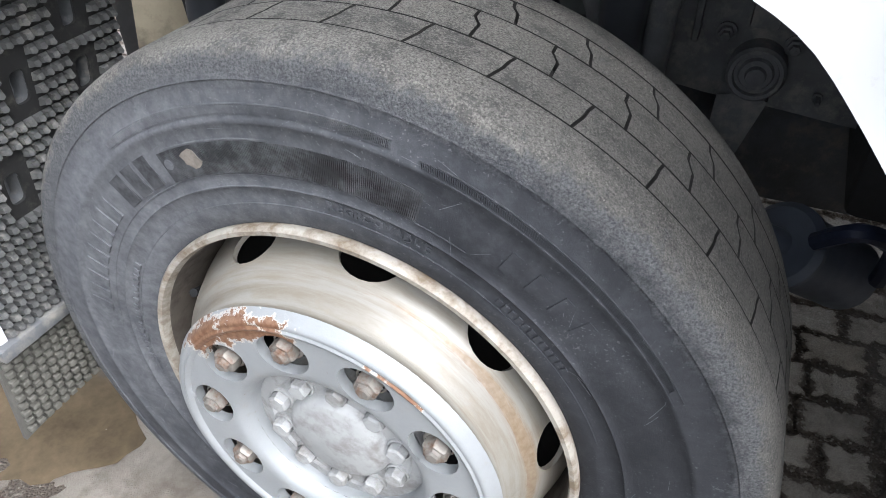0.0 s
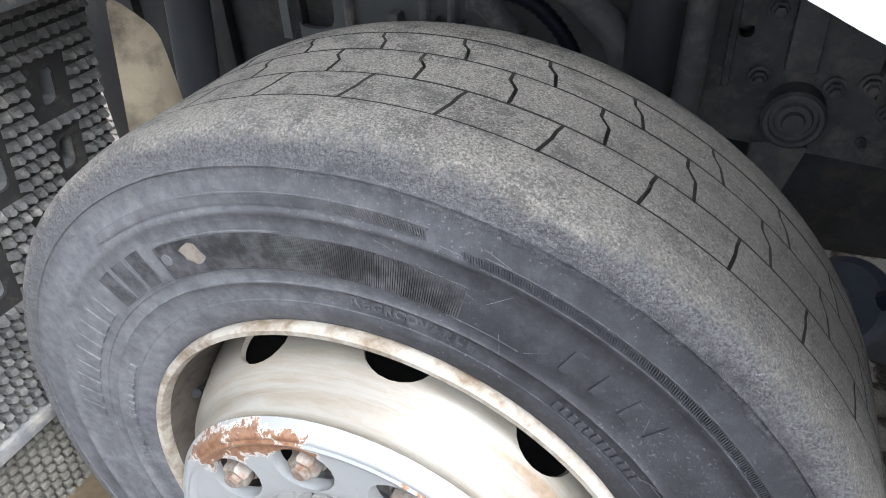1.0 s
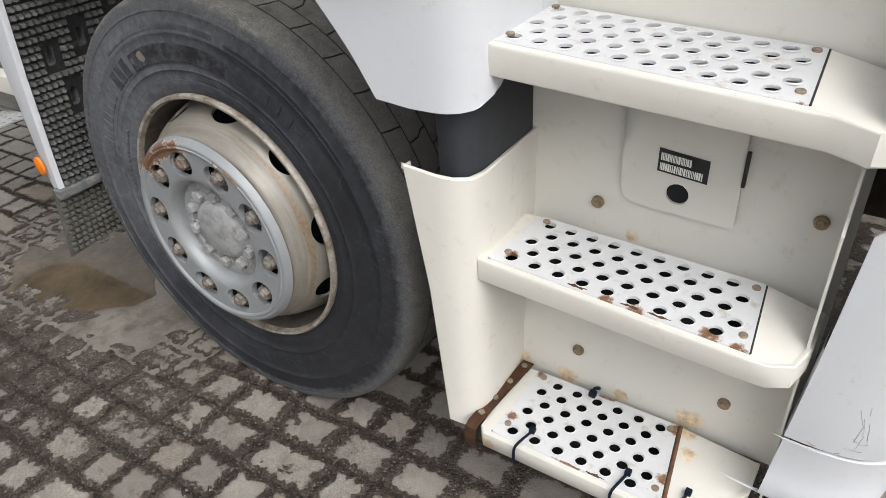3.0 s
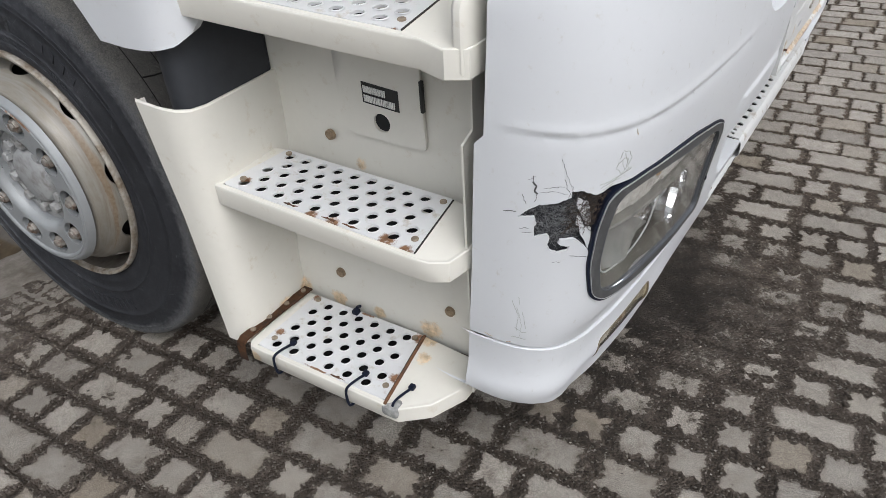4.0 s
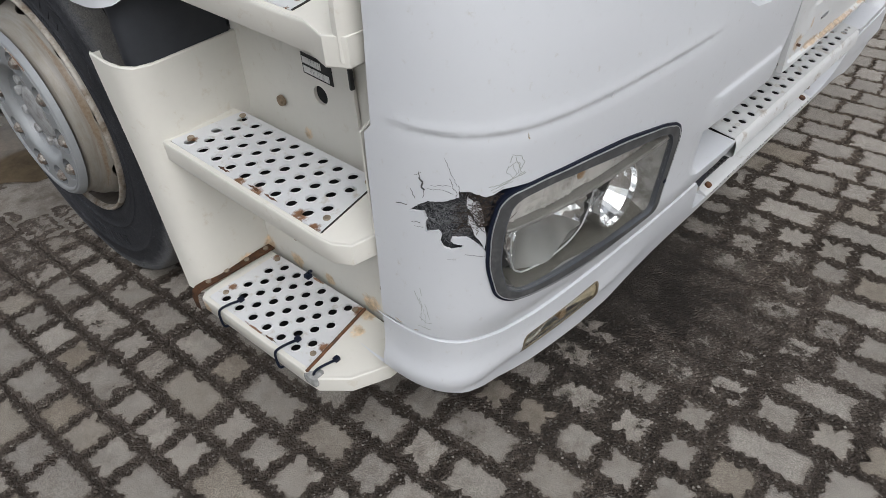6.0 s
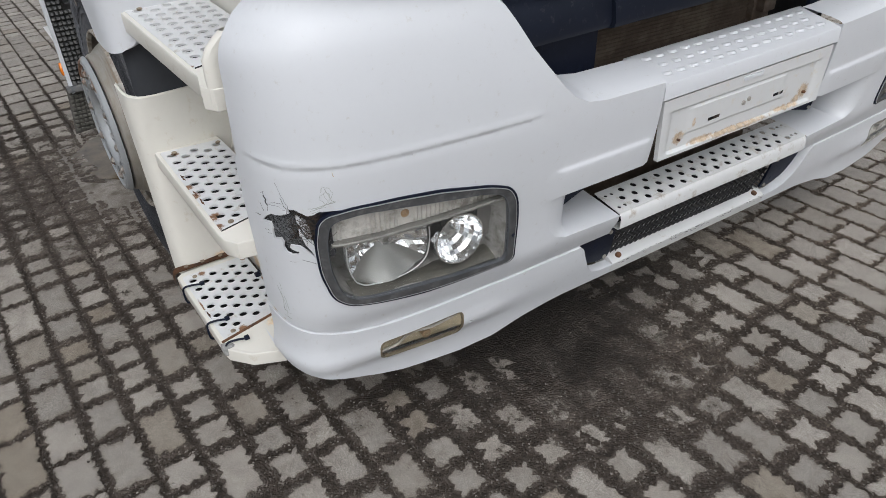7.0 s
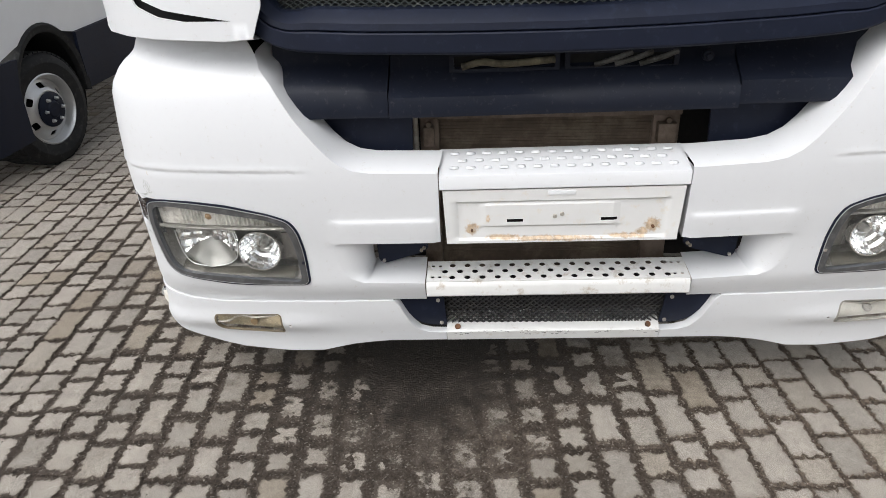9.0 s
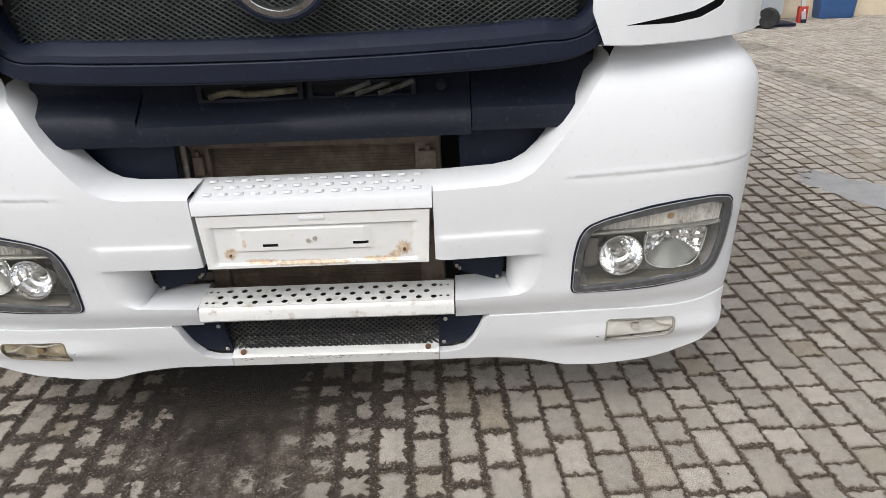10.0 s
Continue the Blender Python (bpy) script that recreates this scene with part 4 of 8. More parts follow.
shard_b = [(1.168, 0.705), (1.169, 0.689), (1.164, 0.686), (1.160, 0.668), (1.152, 0.656), (1.144, 0.636), (1.141, 0.659), (1.144, 0.678), (1.155, 0.683), (1.163, 0.702)]
shard_a = [(1.168, 0.736), (1.170, 0.722), (1.165, 0.713), (1.157, 0.692), (1.150, 0.679), (1.144, 0.689), (1.147, 0.710), (1.152, 0.726), (1.160, 0.729)]
for pts, low_ in ((shard_a, -0.004), (shard_b, -0.002)):
    bm = bmesh.new()
    sheet(bm, [(-u + 0.0008 * noise.noise(Vector((u * 400, v * 400, 3))), v) for u, v in dense(pts, 0.004)], [], skin_s(-1, low_), 0.01, 0.003)
    part("paint_shard", bm, WHITE, torn, "loose white shard")


def mark(name, lines, r, m):
    """Thin lines that follow the bumper's skin, with a shaky hand."""
    for pts in lines:
        bm = bmesh.new()
        dn = dense(pts, 0.004, False)
        tube(bm, [S0(-u - 0.018 + rng.uniform(-1, 1) * 0.0009, v + 0.019 + rng.uniform(-1, 1) * 0.0009) for u, v in dn], r * rng.uniform(0.7, 1.2), 5, steps=2)
        part(name, bm, m, torn)


mark("crack", [[(1.215, 0.748), (1.211, 0.742), (1.214, 0.735), (1.210, 0.728)]], 0.0015, CRACK)
mark("crack", [[(1.216, 0.758), (1.215, 0.748)], [(1.210, 0.728), (1.213, 0.715)], [(1.172, 0.752), (1.169, 0.738), (1.164, 0.728), (1.166, 0.716)], [(1.160, 0.730), (1.162, 0.742)], [(1.240, 0.696), (1.258, 0.694)], [(1.231, 0.727), (1.226, 0.710)],
               [(1.145, 0.684), (1.133, 0.662), (1.122, 0.648), (1.117, 0.635)], [(1.157, 0.613), (1.140, 0.608), (1.126, 0.604)], [(1.222, 0.668), (1.236, 0.666)]], 0.0005, CRACK)
mark("crack", [[(1.177, 0.784), (1.172, 0.765), (1.163, 0.740)], [(1.205, 0.731), (1.186, 0.733), (1.168, 0.727)], [(1.20, 0.738), (1.172, 0.741)], [(1.218, 0.660), (1.232, 0.659)], [(1.185, 0.604), (1.172, 0.603)], [(1.212, 0.757), (1.222, 0.751)]], 0.00026, CRACK)
mark("scratch", [[(1.121, 0.735), (1.105, 0.738), (1.070, 0.748)], [(1.119, 0.729), (1.09, 0.742), (1.072, 0.751)], [(1.112, 0.732), (1.088, 0.739)], [(1.095, 0.766), (1.098, 0.756), (1.088, 0.745), (1.081, 0.752), (1.079, 0.766), (1.087, 0.770), (1.094, 0.764)],
                 [(1.091, 0.782), (1.078, 0.778), (1.073, 0.766), (1.079, 0.755)], [(1.090, 0.766), (1.083, 0.750)], [(1.086, 0.778), (1.080, 0.760), (1.076, 0.750)], [(1.116, 0.725), (1.10, 0.733)], [(1.094, 0.771), (1.090, 0.780)]], 0.0005, SCRATCH)
mark("scratch", [[(1.247, 0.52), (1.238, 0.49), (1.241, 0.455)], [(1.240, 0.508), (1.232, 0.47), (1.236, 0.442)], [(1.230, 0.498), (1.226, 0.462)], [(1.244, 0.462), (1.230, 0.452), (1.222, 0.456)], [(1.25, 0.44), (1.226, 0.436)], [(1.237, 0.53), (1.235, 0.515)]], 0.00035, SCRATCH)
mark("scratch", [[(1.07, 0.808), (1.068, 0.800)], [(1.26, 0.424), (1.252, 0.424)], [(1.30, 0.432), (1.285, 0.428)], [(0.64, 0.379), (0.632, 0.353), (0.636, 0.326)]], 0.0008, STAIN)

# ---- flap with the plate recess, between the bumper halves ----
flap = empty("maintenance_flap", truck, label="white front flap with a dirty empty plate recess")
FY = 0.306


def flap_fn(u, v):
    x = 0.010 - 0.03 * (0.80 - v)
    k = 0.0
    if -0.275 < u < 0.272 and 0.632 < v < 0.745:
        w = min(1, (u + 0.275) / 0.008, (0.272 - u) / 0.008, (v - 0.632) / 0.006, (0.745 - v) / 0.006)
        k -= 0.007 * w
    if -0.215 < u < 0.150 and 0.668 < v < 0.738:
        w = min(1, (u + 0.215) / 0.02, (0.150 - u) / 0.02, (v - 0.668) / 0.006, (0.738 - v) / 0.006)
        k += 0.005 * w
    k += 0.0012 * noise.noise(Vector((u * 9, v * 9, 3)))
    return (x + k, u, v + tilt(u))


bm = bmesh.new()
gu = sorted({-1.0, 1.0} | {round(u, 4) for e in (-0.275, 0.272, -0.215, 0.150) for u in (e / FY, (e + (0.008 if e < 0 else -0.008)) / FY, (e + (0.02 if e < 0 else -0.02)) / FY)}
            | {round(x / FY, 4) for c in (-0.122, 0.122) for x in (c - 0.021, c + 0.021)} | {round(u, 4) for u in np.arange(-0.95, 0.96, 0.06)})
gv = sorted({0.624, 0.776, 0.632, 0.638, 0.745, 0.739, 0.668, 0.674, 0.738, 0.732, 0.684, 0.692} | {round(v, 4) for v in np.arange(0.645, 0.775, 0.012)})
front_v = [[bm.verts.new(flap_fn(u * FY * (0.975 + 0.025 * (v - 0.624) / 0.152), v)) for u in gu] for v in gv]
back_v = [[bm.verts.new(Vector(q.co) - Vector((0.012, 0, 0))) for q in row] for row in front_v]
slot_cell = lambda i, j: gv[j] >= 0.684 and gv[j + 1] <= 0.692 and any(abs((gu[i] + gu[i + 1]) / 2 * FY - c) < 0.021 for c in (-0.122, 0.122))
for j in range(len(gv) - 1):
    for i in range(len(gu) - 1):
        if not slot_cell(i, j):
            bm.faces.new((front_v[j][i], front_v[j][i + 1], front_v[j + 1][i + 1], front_v[j + 1][i]))
ring_ = front_v[0] + [r[-1] for r in front_v[1:]] + front_v[-1][-2::-1] + [r[0] for r in front_v[-2:0:-1]]
ring2_ = back_v[0] + [r[-1] for r in back_v[1:]] + back_v[-1][-2::-1] + [r[0] for r in back_v[-2:0:-1]]
for a in range(len(ring_)):
    b = (a + 1) % len(ring_)
    bm.faces.new((ring_[a], ring_[b], ring2_[b], ring2_[a]))
bmesh.ops.delete(bm, geom=[v for v in bm.verts if not v.link_faces], context="VERTS")
front = part("flap_front", bm, DIRTY_WHITE, flap, "white pressed panel with rust-brown stains")
for x in (-0.122, 0.122):
    bm = bmesh.new()
    box(bm, (-0.03, x - 0.024, 0.680), (-0.012, x + 0.024, 0.696), 0.001)
    part("slot_shade", bm, DARK, front)
for u, v in ((-0.018, 0.706), (0.0, 0.712)):
    bm = bmesh.new()
    rod(bm, (0.0, u, v), (0.009, u, v), 0.006)
    part("screw", bm, BARE, front)
for u, v, r in ((-0.232, 0.665, 0.003), (0.235, 0.672, 0.004)):
    bm = bmesh.new()
    rod(bm, (-0.006, u, v), (0.006, u, v), r)
    part("rusty_bolt", bm, RUST, front)
bm = bmesh.new()
prof = [(0.010, 0.779), (0.0135, 0.7815), (0.0135, 0.813), (0.011, 0.818), (0.004, 0.8205), (-0.06, 0.8345), (-0.112, 0.846), (-0.122, 0.842), (-0.124, 0.80)]
rows = [[(x, y, z + tilt(y)) for x, z in prof] for y in np.linspace(-FY - 0.0075, FY + 0.0075, 9)]
vs = loft(bm, rows)
bm.faces.new(vs[0]); bm.faces.new(vs[-1])
top = part("flap_top", bm, WHITE, flap, "white anti-slip top of the flap")
bump_bm = bmesh.new()
for i in range(14):
    for j in range(3):
        y = -0.275 + i * 0.0423 + (0.021 if j == 1 else 0)
        if y > 0.29:
            continue
        x = -0.024 - j * 0.033
        z = 0.8212 - x * 0.222 + tilt(y)
        lathe(bump_bm, [(0.0135, -0.003), (0.0122, 0.0008), (0.0102, 0.0030), (0.0078, 0.0034), (0.006, 0.0028), (0.0001, 0.0026)], Matrix.Translation((x, y, z)) @ pose(0, 0, 0, 0, -15, 0), 10)
part("grip_studs", bump_bm, WHITE, top)
bm = bmesh.new()
box(bm, (0.000, -0.038, 0.7665), (0.0122, 0.032, 0.7780), 0.003)
part("pull_lip", bm, WHITE, flap)

# ---- step bar, grille and lower bar under the flap ----
bm = bmesh.new()
holes = []
for i in range(15):
    for j in range(3):
        u = -0.305 + i * 0.0425 + (0.021 if j == 1 else 0)
        if abs(u) < 0.325:
            holes.append(round_hole(u, 0.018 + j * 0.027, 0.0090, 12))
for u in (-0.345, -0.325, 0.325, 0.345):
    for v in (0.02, 0.07):
        holes.append(round_hole(u, v, 0.0055, 8))
SB = lambda u, v: (-0.034 - v, u, 0.485 + 0.16 * v + tilt(u))
sheet(bm, [(-0.362, 0.0), (-0.362, 0.092), (0.362, 0.092), (0.362, 0.0)], holes, lambda u, v: SB(-u, v), 0.03, 0.003)
lip = [[(SB(u, 0)[0], u, SB(u, 0)[2]) for u in np.linspace(-0.362, 0.362, 7)]]
for dx, dz in ((0.004, -0.004), (0.007, -0.014), (0.006, -0.040), (0.0, -0.046), (-0.05, -0.046)):
    lip.append([(p[0] + dx, p[1], p[2] + dz) for p in lip[0]])
loft(bm, lip)
fstep = part("front_step", bm, mat("white_step_paint", (0.615, 0.620, 0.615), 0.45, var=0.05, scale=9, dirt=(0.36, 0.31, 0.25), amount=0.2, dscale=26), truck, "white perforated front step, worn at its edge")
# near-black slab in place of the shade under the step's holes
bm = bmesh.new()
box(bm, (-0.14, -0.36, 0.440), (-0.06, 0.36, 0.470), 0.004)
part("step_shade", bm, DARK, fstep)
bm = bmesh.new()
rows = []
for u in np.linspace(-0.312, 0.312, 15):
    p, q = skin_s(1, 0.004)(u, 0.252), skin_s(1, 0.004)(u, 0.285)
    rows.append([p + Vector((-0.06, 0, 0.004)), p + Vector((-0.008, 0, -0.002)), p, q, q + Vector((-0.003, 0, 0.004)), q + Vector((-0.008, 0, 0.0065)), q + Vector((-0.066, 0, 0.033)), q + Vector((-0.070, 0, 0.033)), q + Vector((-0.072, 0, 0.02))])
vs = loft(bm, rows)
bm.faces.new(vs[0]); bm.faces.new(vs[-1])
lowbar = part("lower_bar", bm, mat("scuffed_white", (0.615, 0.620, 0.615), 0.45, var=0.05, scale=12, dirt=(0.45, 0.41, 0.36), amount=0.1, dscale=40), truck, "white lower bar with scuffed paint")
for u in (-0.280, 0.280):
    bm = bmesh.new()
    p = skin_s(1, 0.004)(u, 0.285) + Vector((-0.014, 0, 0.0092))
    rod(bm, p - Vector((0.002, 0, 0.0045)), p + Vector((0.0028, 0, 0.0062)), 0.0085, 14)
    part("screw", bm, RUST, lowbar, "rusty screw")
bm = bmesh.new()
for i in range(60):
    u = rng.uniform(-0.30, 0.31)
    p = skin_s(1, 0.0045)(u, rng.choice((0.284, 0.282, 0.287, 0.275)) + rng.uniform(-0.004, 0.003))
    ln = rng.uniform(0.002, 0.014)
    tube(bm, [p, p + Vector((0, ln * 0.5, rng.uniform(-1, 1) * 0.0015)), p + Vector((0, ln, 0))], rng.uniform(0.0004, 0.0011), 4, steps=1)
tagged(part("paint_scrape", bm, CHASSIS, lowbar, "grey scrapes along the edge"), kind="stuff")
bm = bmesh.new()
for i in range(-18, 19):
    for sgn in (-1, 1):
        pts = []
        for k in range(11):
            z = 0.305 + 0.125 * k / 10
            pts.append((-0.116 + 0.004 * (k % 2), i * 0.0185 + sgn * (z - 0.365) * 1.25, z))
        pts = [p for p in pts if abs(p[1]) < 0.345]
        if len(pts) > 2:
            rows = [[Vector(p) + Vector((0.003, 0, -0.0022)), Vector(p) + Vector((0.003, 0, 0.0022)), Vector(p) + Vector((-0.003, 0, 0.0022)), Vector(p) + Vector((-0.003, 0, -0.0022))] for p in pts]
            loft(bm, rows, close=True)
part("mesh_grille", bm, mat("black_mesh", (0.030, 0.031, 0.033), 0.45, var=0.3, scale=20, dirt=(0.07, 0.068, 0.062), amount=0.25, dscale=30), truck, "black diamond mesh behind the lower opening")
# near-black sheet in place of the shade behind the mesh
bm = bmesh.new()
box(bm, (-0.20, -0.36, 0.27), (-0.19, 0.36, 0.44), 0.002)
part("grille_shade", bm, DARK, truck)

# ---- engine bay behind the openings ----
bm = bmesh.new()
box(bm, (-0.30, -0.34, 0.40), (-0.235, 0.30, 0.93), 0.004)
rad = part("radiator_core", bm, RADIATOR, truck, "dusty brown radiator with fine fins")
bm = bmesh.new()
for i in range(46):
    z = 0.48 + i * 0.0096
    box(bm, (-0.238, -0.318, z), (-0.2325, 0.262, z + 0.0045), 0)
tagged(part("cooler_core", bm, RADIATOR, rad), kind="stuff")
for y0, y1 in ((-0.375, -0.322), (0.262, 0.335)):
    bm = bmesh.new()
    box(bm, (-0.30, y0, 0.40), (-0.215, y1, 0.905), 0.006)
    box(bm, (-0.222, y0 + 0.01, 0.83), (-0.19, y1 - 0.012, 0.885), 0.006)
    rod(bm, (-0.20, (y0 + y1) / 2, 0.893), (-0.188, (y0 + y1) / 2, 0.893), 0.008)
    part("side_tank", bm, RAIL, rad, "dull brown-grey aluminium side bracket")
bm = bmesh.new()
box(bm, (-0.26, -0.375, 0.905), (-0.20, 0.335, 0.93), 0.004)
part("top_rail", bm, RAIL, rad)
bm = bmesh.new()
rod(bm, (-0.19, -0.385, 0.81), (-0.19, -0.385, 0.93), 0.009)
part("pipe", bm, BARE, rad)
# plain near-black boxes: the bay's shade is put into their colour
bm = bmesh.new()
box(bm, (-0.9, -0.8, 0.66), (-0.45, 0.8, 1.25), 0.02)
part("engine_block", bm, DARK, truck, "engine block behind the radiator, a plain box near-black for the bay's shade")
bm = bmesh.new()
box(bm, (-0.66, -0.45, 0.35), (-0.45, 0.8, 0.655), 0.02)
part("oil_sump", bm, DARK, truck)
# air duct across the opening: a moulded beam in three lengths, with two slots above
for y0, y1, zt, zb, x0 in ((-0.735, -0.437, 1.075, 0.955, -0.055), (-0.434, 0.418, 1.06, 0.955, -0.045), (0.421, 0.735, 1.075, 0.962, -0.055)):
    bm = bmesh.new()
    ys = np.linspace(y0, y1, 9)
    rows = []
    for y in ys:
        w = 0.012 * math.sin(y * 7)
        t = tilt(y)
        rows.append([(x0 - 0.085, y, 1.125 + t), (x0 - 0.075, y, zt + 0.01 + t), (x0 - 0.06, y, zt - 0.005 + t), (x0 - 0.02 + w, y, zt - 0.035 + t), (x0 + 0.004, y, zt - 0.055 + t), (x0 + 0.01, y, zb + 0.012 + t),
                     (x0 + 0.004, y, zb + t), (x0 - 0.02, y, zb - 0.006 + t), (x0 - 0.12, y, zb + t)])
    vs = loft(bm, rows)
    bm.faces.new(vs[0]); bm.faces.new(vs[-1])
    part("air_duct", bm, DUCT, truck, "dark moulded air duct with dusty edges")
for y0, y1 in ((-0.272, -0.022), (0.015, 0.268)):
    bm = bmesh.new()
    fr = rounded([(y0, 1.063), (y1, 1.063), (y1, 1.094), (y0, 1.094)], 0.006)
    sheet(bm, [(y0 - 0.012, 1.054), (y1 + 0.012, 1.054), (y1 + 0.012, 1.102), (y0 - 0.012, 1.102)], [fr], lambda u, v: (-0.098, u, v), 0.03, 0.01)
    slot = part("duct_slot", bm, DUCT, truck)
    bm = bmesh.new()
    box(bm, (-0.118, y0 - 0.01, 1.055), (-0.112, y1 + 0.01, 1.10), 0.001)
    part("slot_shade", bm, DARK, slot)
    bm = bmesh.new()
    if y0 < 0:
        tube(bm, [(-0.098, y0 + 0.02, 1.068), (-0.094, y0 + 0.07, 1.080), (-0.096, y0 + 0.13, 1.074), (-0.1, y0 + 0.25, 1.082)], 0.009, 8)
        part("cable", bm, ENGINE, slot, "yellowish cable sleeve")
    else:
        for dy in (0.0, 0.05, 0.11):
            tube(bm, [(-0.1, y0 + 0.06 + dy, 1.066), (-0.094, y0 + 0.11 + dy, 1.082), (-0.1, y0 + 0.15 + dy, 1.095)], 0.007, 8)
        part("cable", bm, mat("grey_hose", (0.13, 0.13, 0.125), 0.5, var=0.5, scale=18, dirt=(0.02, 0.018, 0.016), amount=0.45, dscale=14), slot, "grey hoses behind the slot")
bm = bmesh.new()
rod(bm, (-0.10, 0.345, 1.085), (-0.082, 0.345, 1.085), 0.014)
rod(bm, (-0.085, 0.345, 1.085), (-0.072, 0.345, 1.085), 0.007)
part("duct_bolt", bm, DUCT, truck)
for side in (-1, 1):  # dark plates that close the opening's lower corners
    bm = bmesh.new()
    sheet(bm, [(side * a, b) for a, b in ((0.72, 0.99), (0.66, 0.94), (0.60, 0.885), (0.55, 0.845), (0.39, 0.825), (0.385, 0.97))], [], lambda u, v: (-0.135, u, v + tilt(u)), 0.04, 0.01)
    part("closing_plate", bm, BLACK, truck, "dark plastic closing plate")
# near-black sheet added to keep the openings dark
bm = bmesh.new()
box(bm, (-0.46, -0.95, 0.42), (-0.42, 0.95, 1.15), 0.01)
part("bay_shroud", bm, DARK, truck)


front_names = {ob.name for ob in truck.children}
# ---- steps and step well on the truck's right side ----
WELL = [(-0.955, -1.287), (-0.895, -1.287), (-0.838, -1.286), (-0.810, -1.279), (-0.791, -1.262), (-0.784, -1.232), (-0.784, -1.15), (-0.787, -1.058)]


def along(curve, w):
    """The point w along a plan curve."""
    for (x0, y0), (x1, y1) in zip(curve, curve[1:]):
        d = math.hypot(x1 - x0, y1 - y0)
        if w <= d or (x1, y1) == curve[-1]:
            return x0 + (x1 - x0) * w / d, y0 + (y1 - y0) * w / d
        w -= d


def upright(curve, out=0.0):
    def fn(u, v):
        x, y = along(curve, u)
        x2, y2 = along(curve, u + 0.004)
        n = Vector((y2 - y, -(x2 - x), 0)).normalized()
        return Vector((x, y, v)) + n * out
    return fn


well = empty("step_well", truck, label="cream plastic step well with three perforated steps")
bm = bmesh.new()
sheet(bm, [(0.111, 0.276), (0.16, 0.268), (0.20, 0.29), (0.385, 0.30), (0.385, 0.797), (0.20, 0.794), (0.17, 0.795), (0.12, 0.800), (0.055, 0.806), (0.088, 0.58)], [], upright(WELL), 0.02, 0.004)
flange(bm, [upright(WELL)(u, v) for u, v in dense([(0.055, 0.806), (0.12, 0.800), (0.17, 0.795), (0.20, 0.794), (0.385, 0.797)], 0.01, False)], [(-0.002, 0.003, 0.003), (-0.008, 0.006, 0.002), (-0.010, 0.008, -0.01)])
flange(bm, [upright(WELL)(u, v) for u, v in dense([(0.055, 0.806), (0.088, 0.58), (0.111, 0.276)], 0.03, False)], [(-0.002, 0.004, 0), (0.0, 0.02, 0)])
part("side_wall", bm, CREAM, well, "curved cream panel behind the wheel")
bm = bmesh.new()
back = [(0.28, -1.095), (0.36, -1.098), (0.55, -1.085), (0.62, -1.065), (0.66, -1.058), (0.95, -1.05), (1.35, -1.04)]
bz, by = [b[0] for b in back], [b[1] for b in back]
sheet(bm, [(-0.80, 0.275), (-0.29, 0.275), (-0.29, 1.34), (-0.80, 1.34)], [], lambda u, v: (u, float(np.interp(v, bz, by)), v), 0.03, 0.004)
part("back_wall", bm, CREAM, well)
bm = bmesh.new()
lid = rounded([(-0.632, 0.900), (-0.630, 0.708), (-0.448, 0.700), (-0.452, 0.90)], [0.004, 0.03, 0.012, 0.004])
sheet(bm, lid, [round_hole(-0.539, 0.739, 0.018, 16)], lambda u, v: (u, -1.066, v), 0.03, 0.006)
lid_ob = part("lid", bm, CREAM, well, "cream service lid with a round finger hole")
bm = bmesh.new()
box(bm, (-0.565, -1.060, 0.71), (-0.515, -1.0575, 0.77), 0.001)
part("hole_shade", bm, DARK, lid_ob)
# sticker with two rows of bars
bm = bmesh.new()
sheet(bm, [(-0.574, 0.774), (-0.497, 0.767), (-0.497, 0.806), (-0.574, 0.813)], [], lambda u, v: (u, -1.0675, v), 0.04, 0.0008)
stick = part("sticker", bm, INK, lid_ob, "black sticker with white bars")
bm = bmesh.new()
rng = random.Random(7)
for z0, x1 in ((0.7945, 0.049), (0.7775, 0.070)):
    x = 0.004
    while x < x1:
        w = rng.choice((0.0012, 0.0018, 0.0028))
        zb = z0 - x * 0.09
        box(bm, (-0.574 + x, -1.0690, zb), (-0.574 + x + w, -1.0684, zb + 0.0125), 0)
        x += w + rng.choice((0.0008, 0.0012))
part("print", bm, PAPER, stick)
for x, y, z in ((-0.667, -1.063, 0.690), (-0.335, -1.062, 0.745), (-0.669, -1.098, 0.383), (-0.400, -1.098, 0.380)):
    bm = bmesh.new()
    lathe(bm, [(0.0001, 0.004), (0.0048, 0.004), (0.0068, 0.001), (0.0105, 0.002), (0.0110, -0.004)], Matrix.Translation((x, y - 0.002, z)) @ pose(0, 0, 0, 90, 0, 0), 16)
    part("screw", bm, mat("rusty_screw", (0.32, 0.24, 0.16), 0.6, metal=0.4, var=0.3, scale=120), well, "rusty screw with a washer")


def bilinear(a, b, c, d):
    a, b, c, d = (np.array(p) for p in (a, b, c, d))
    return lambda u, v: Vector((a * (1 - u) + b * u) * (1 - v) + (d * (1 - u) + c * u) * v)


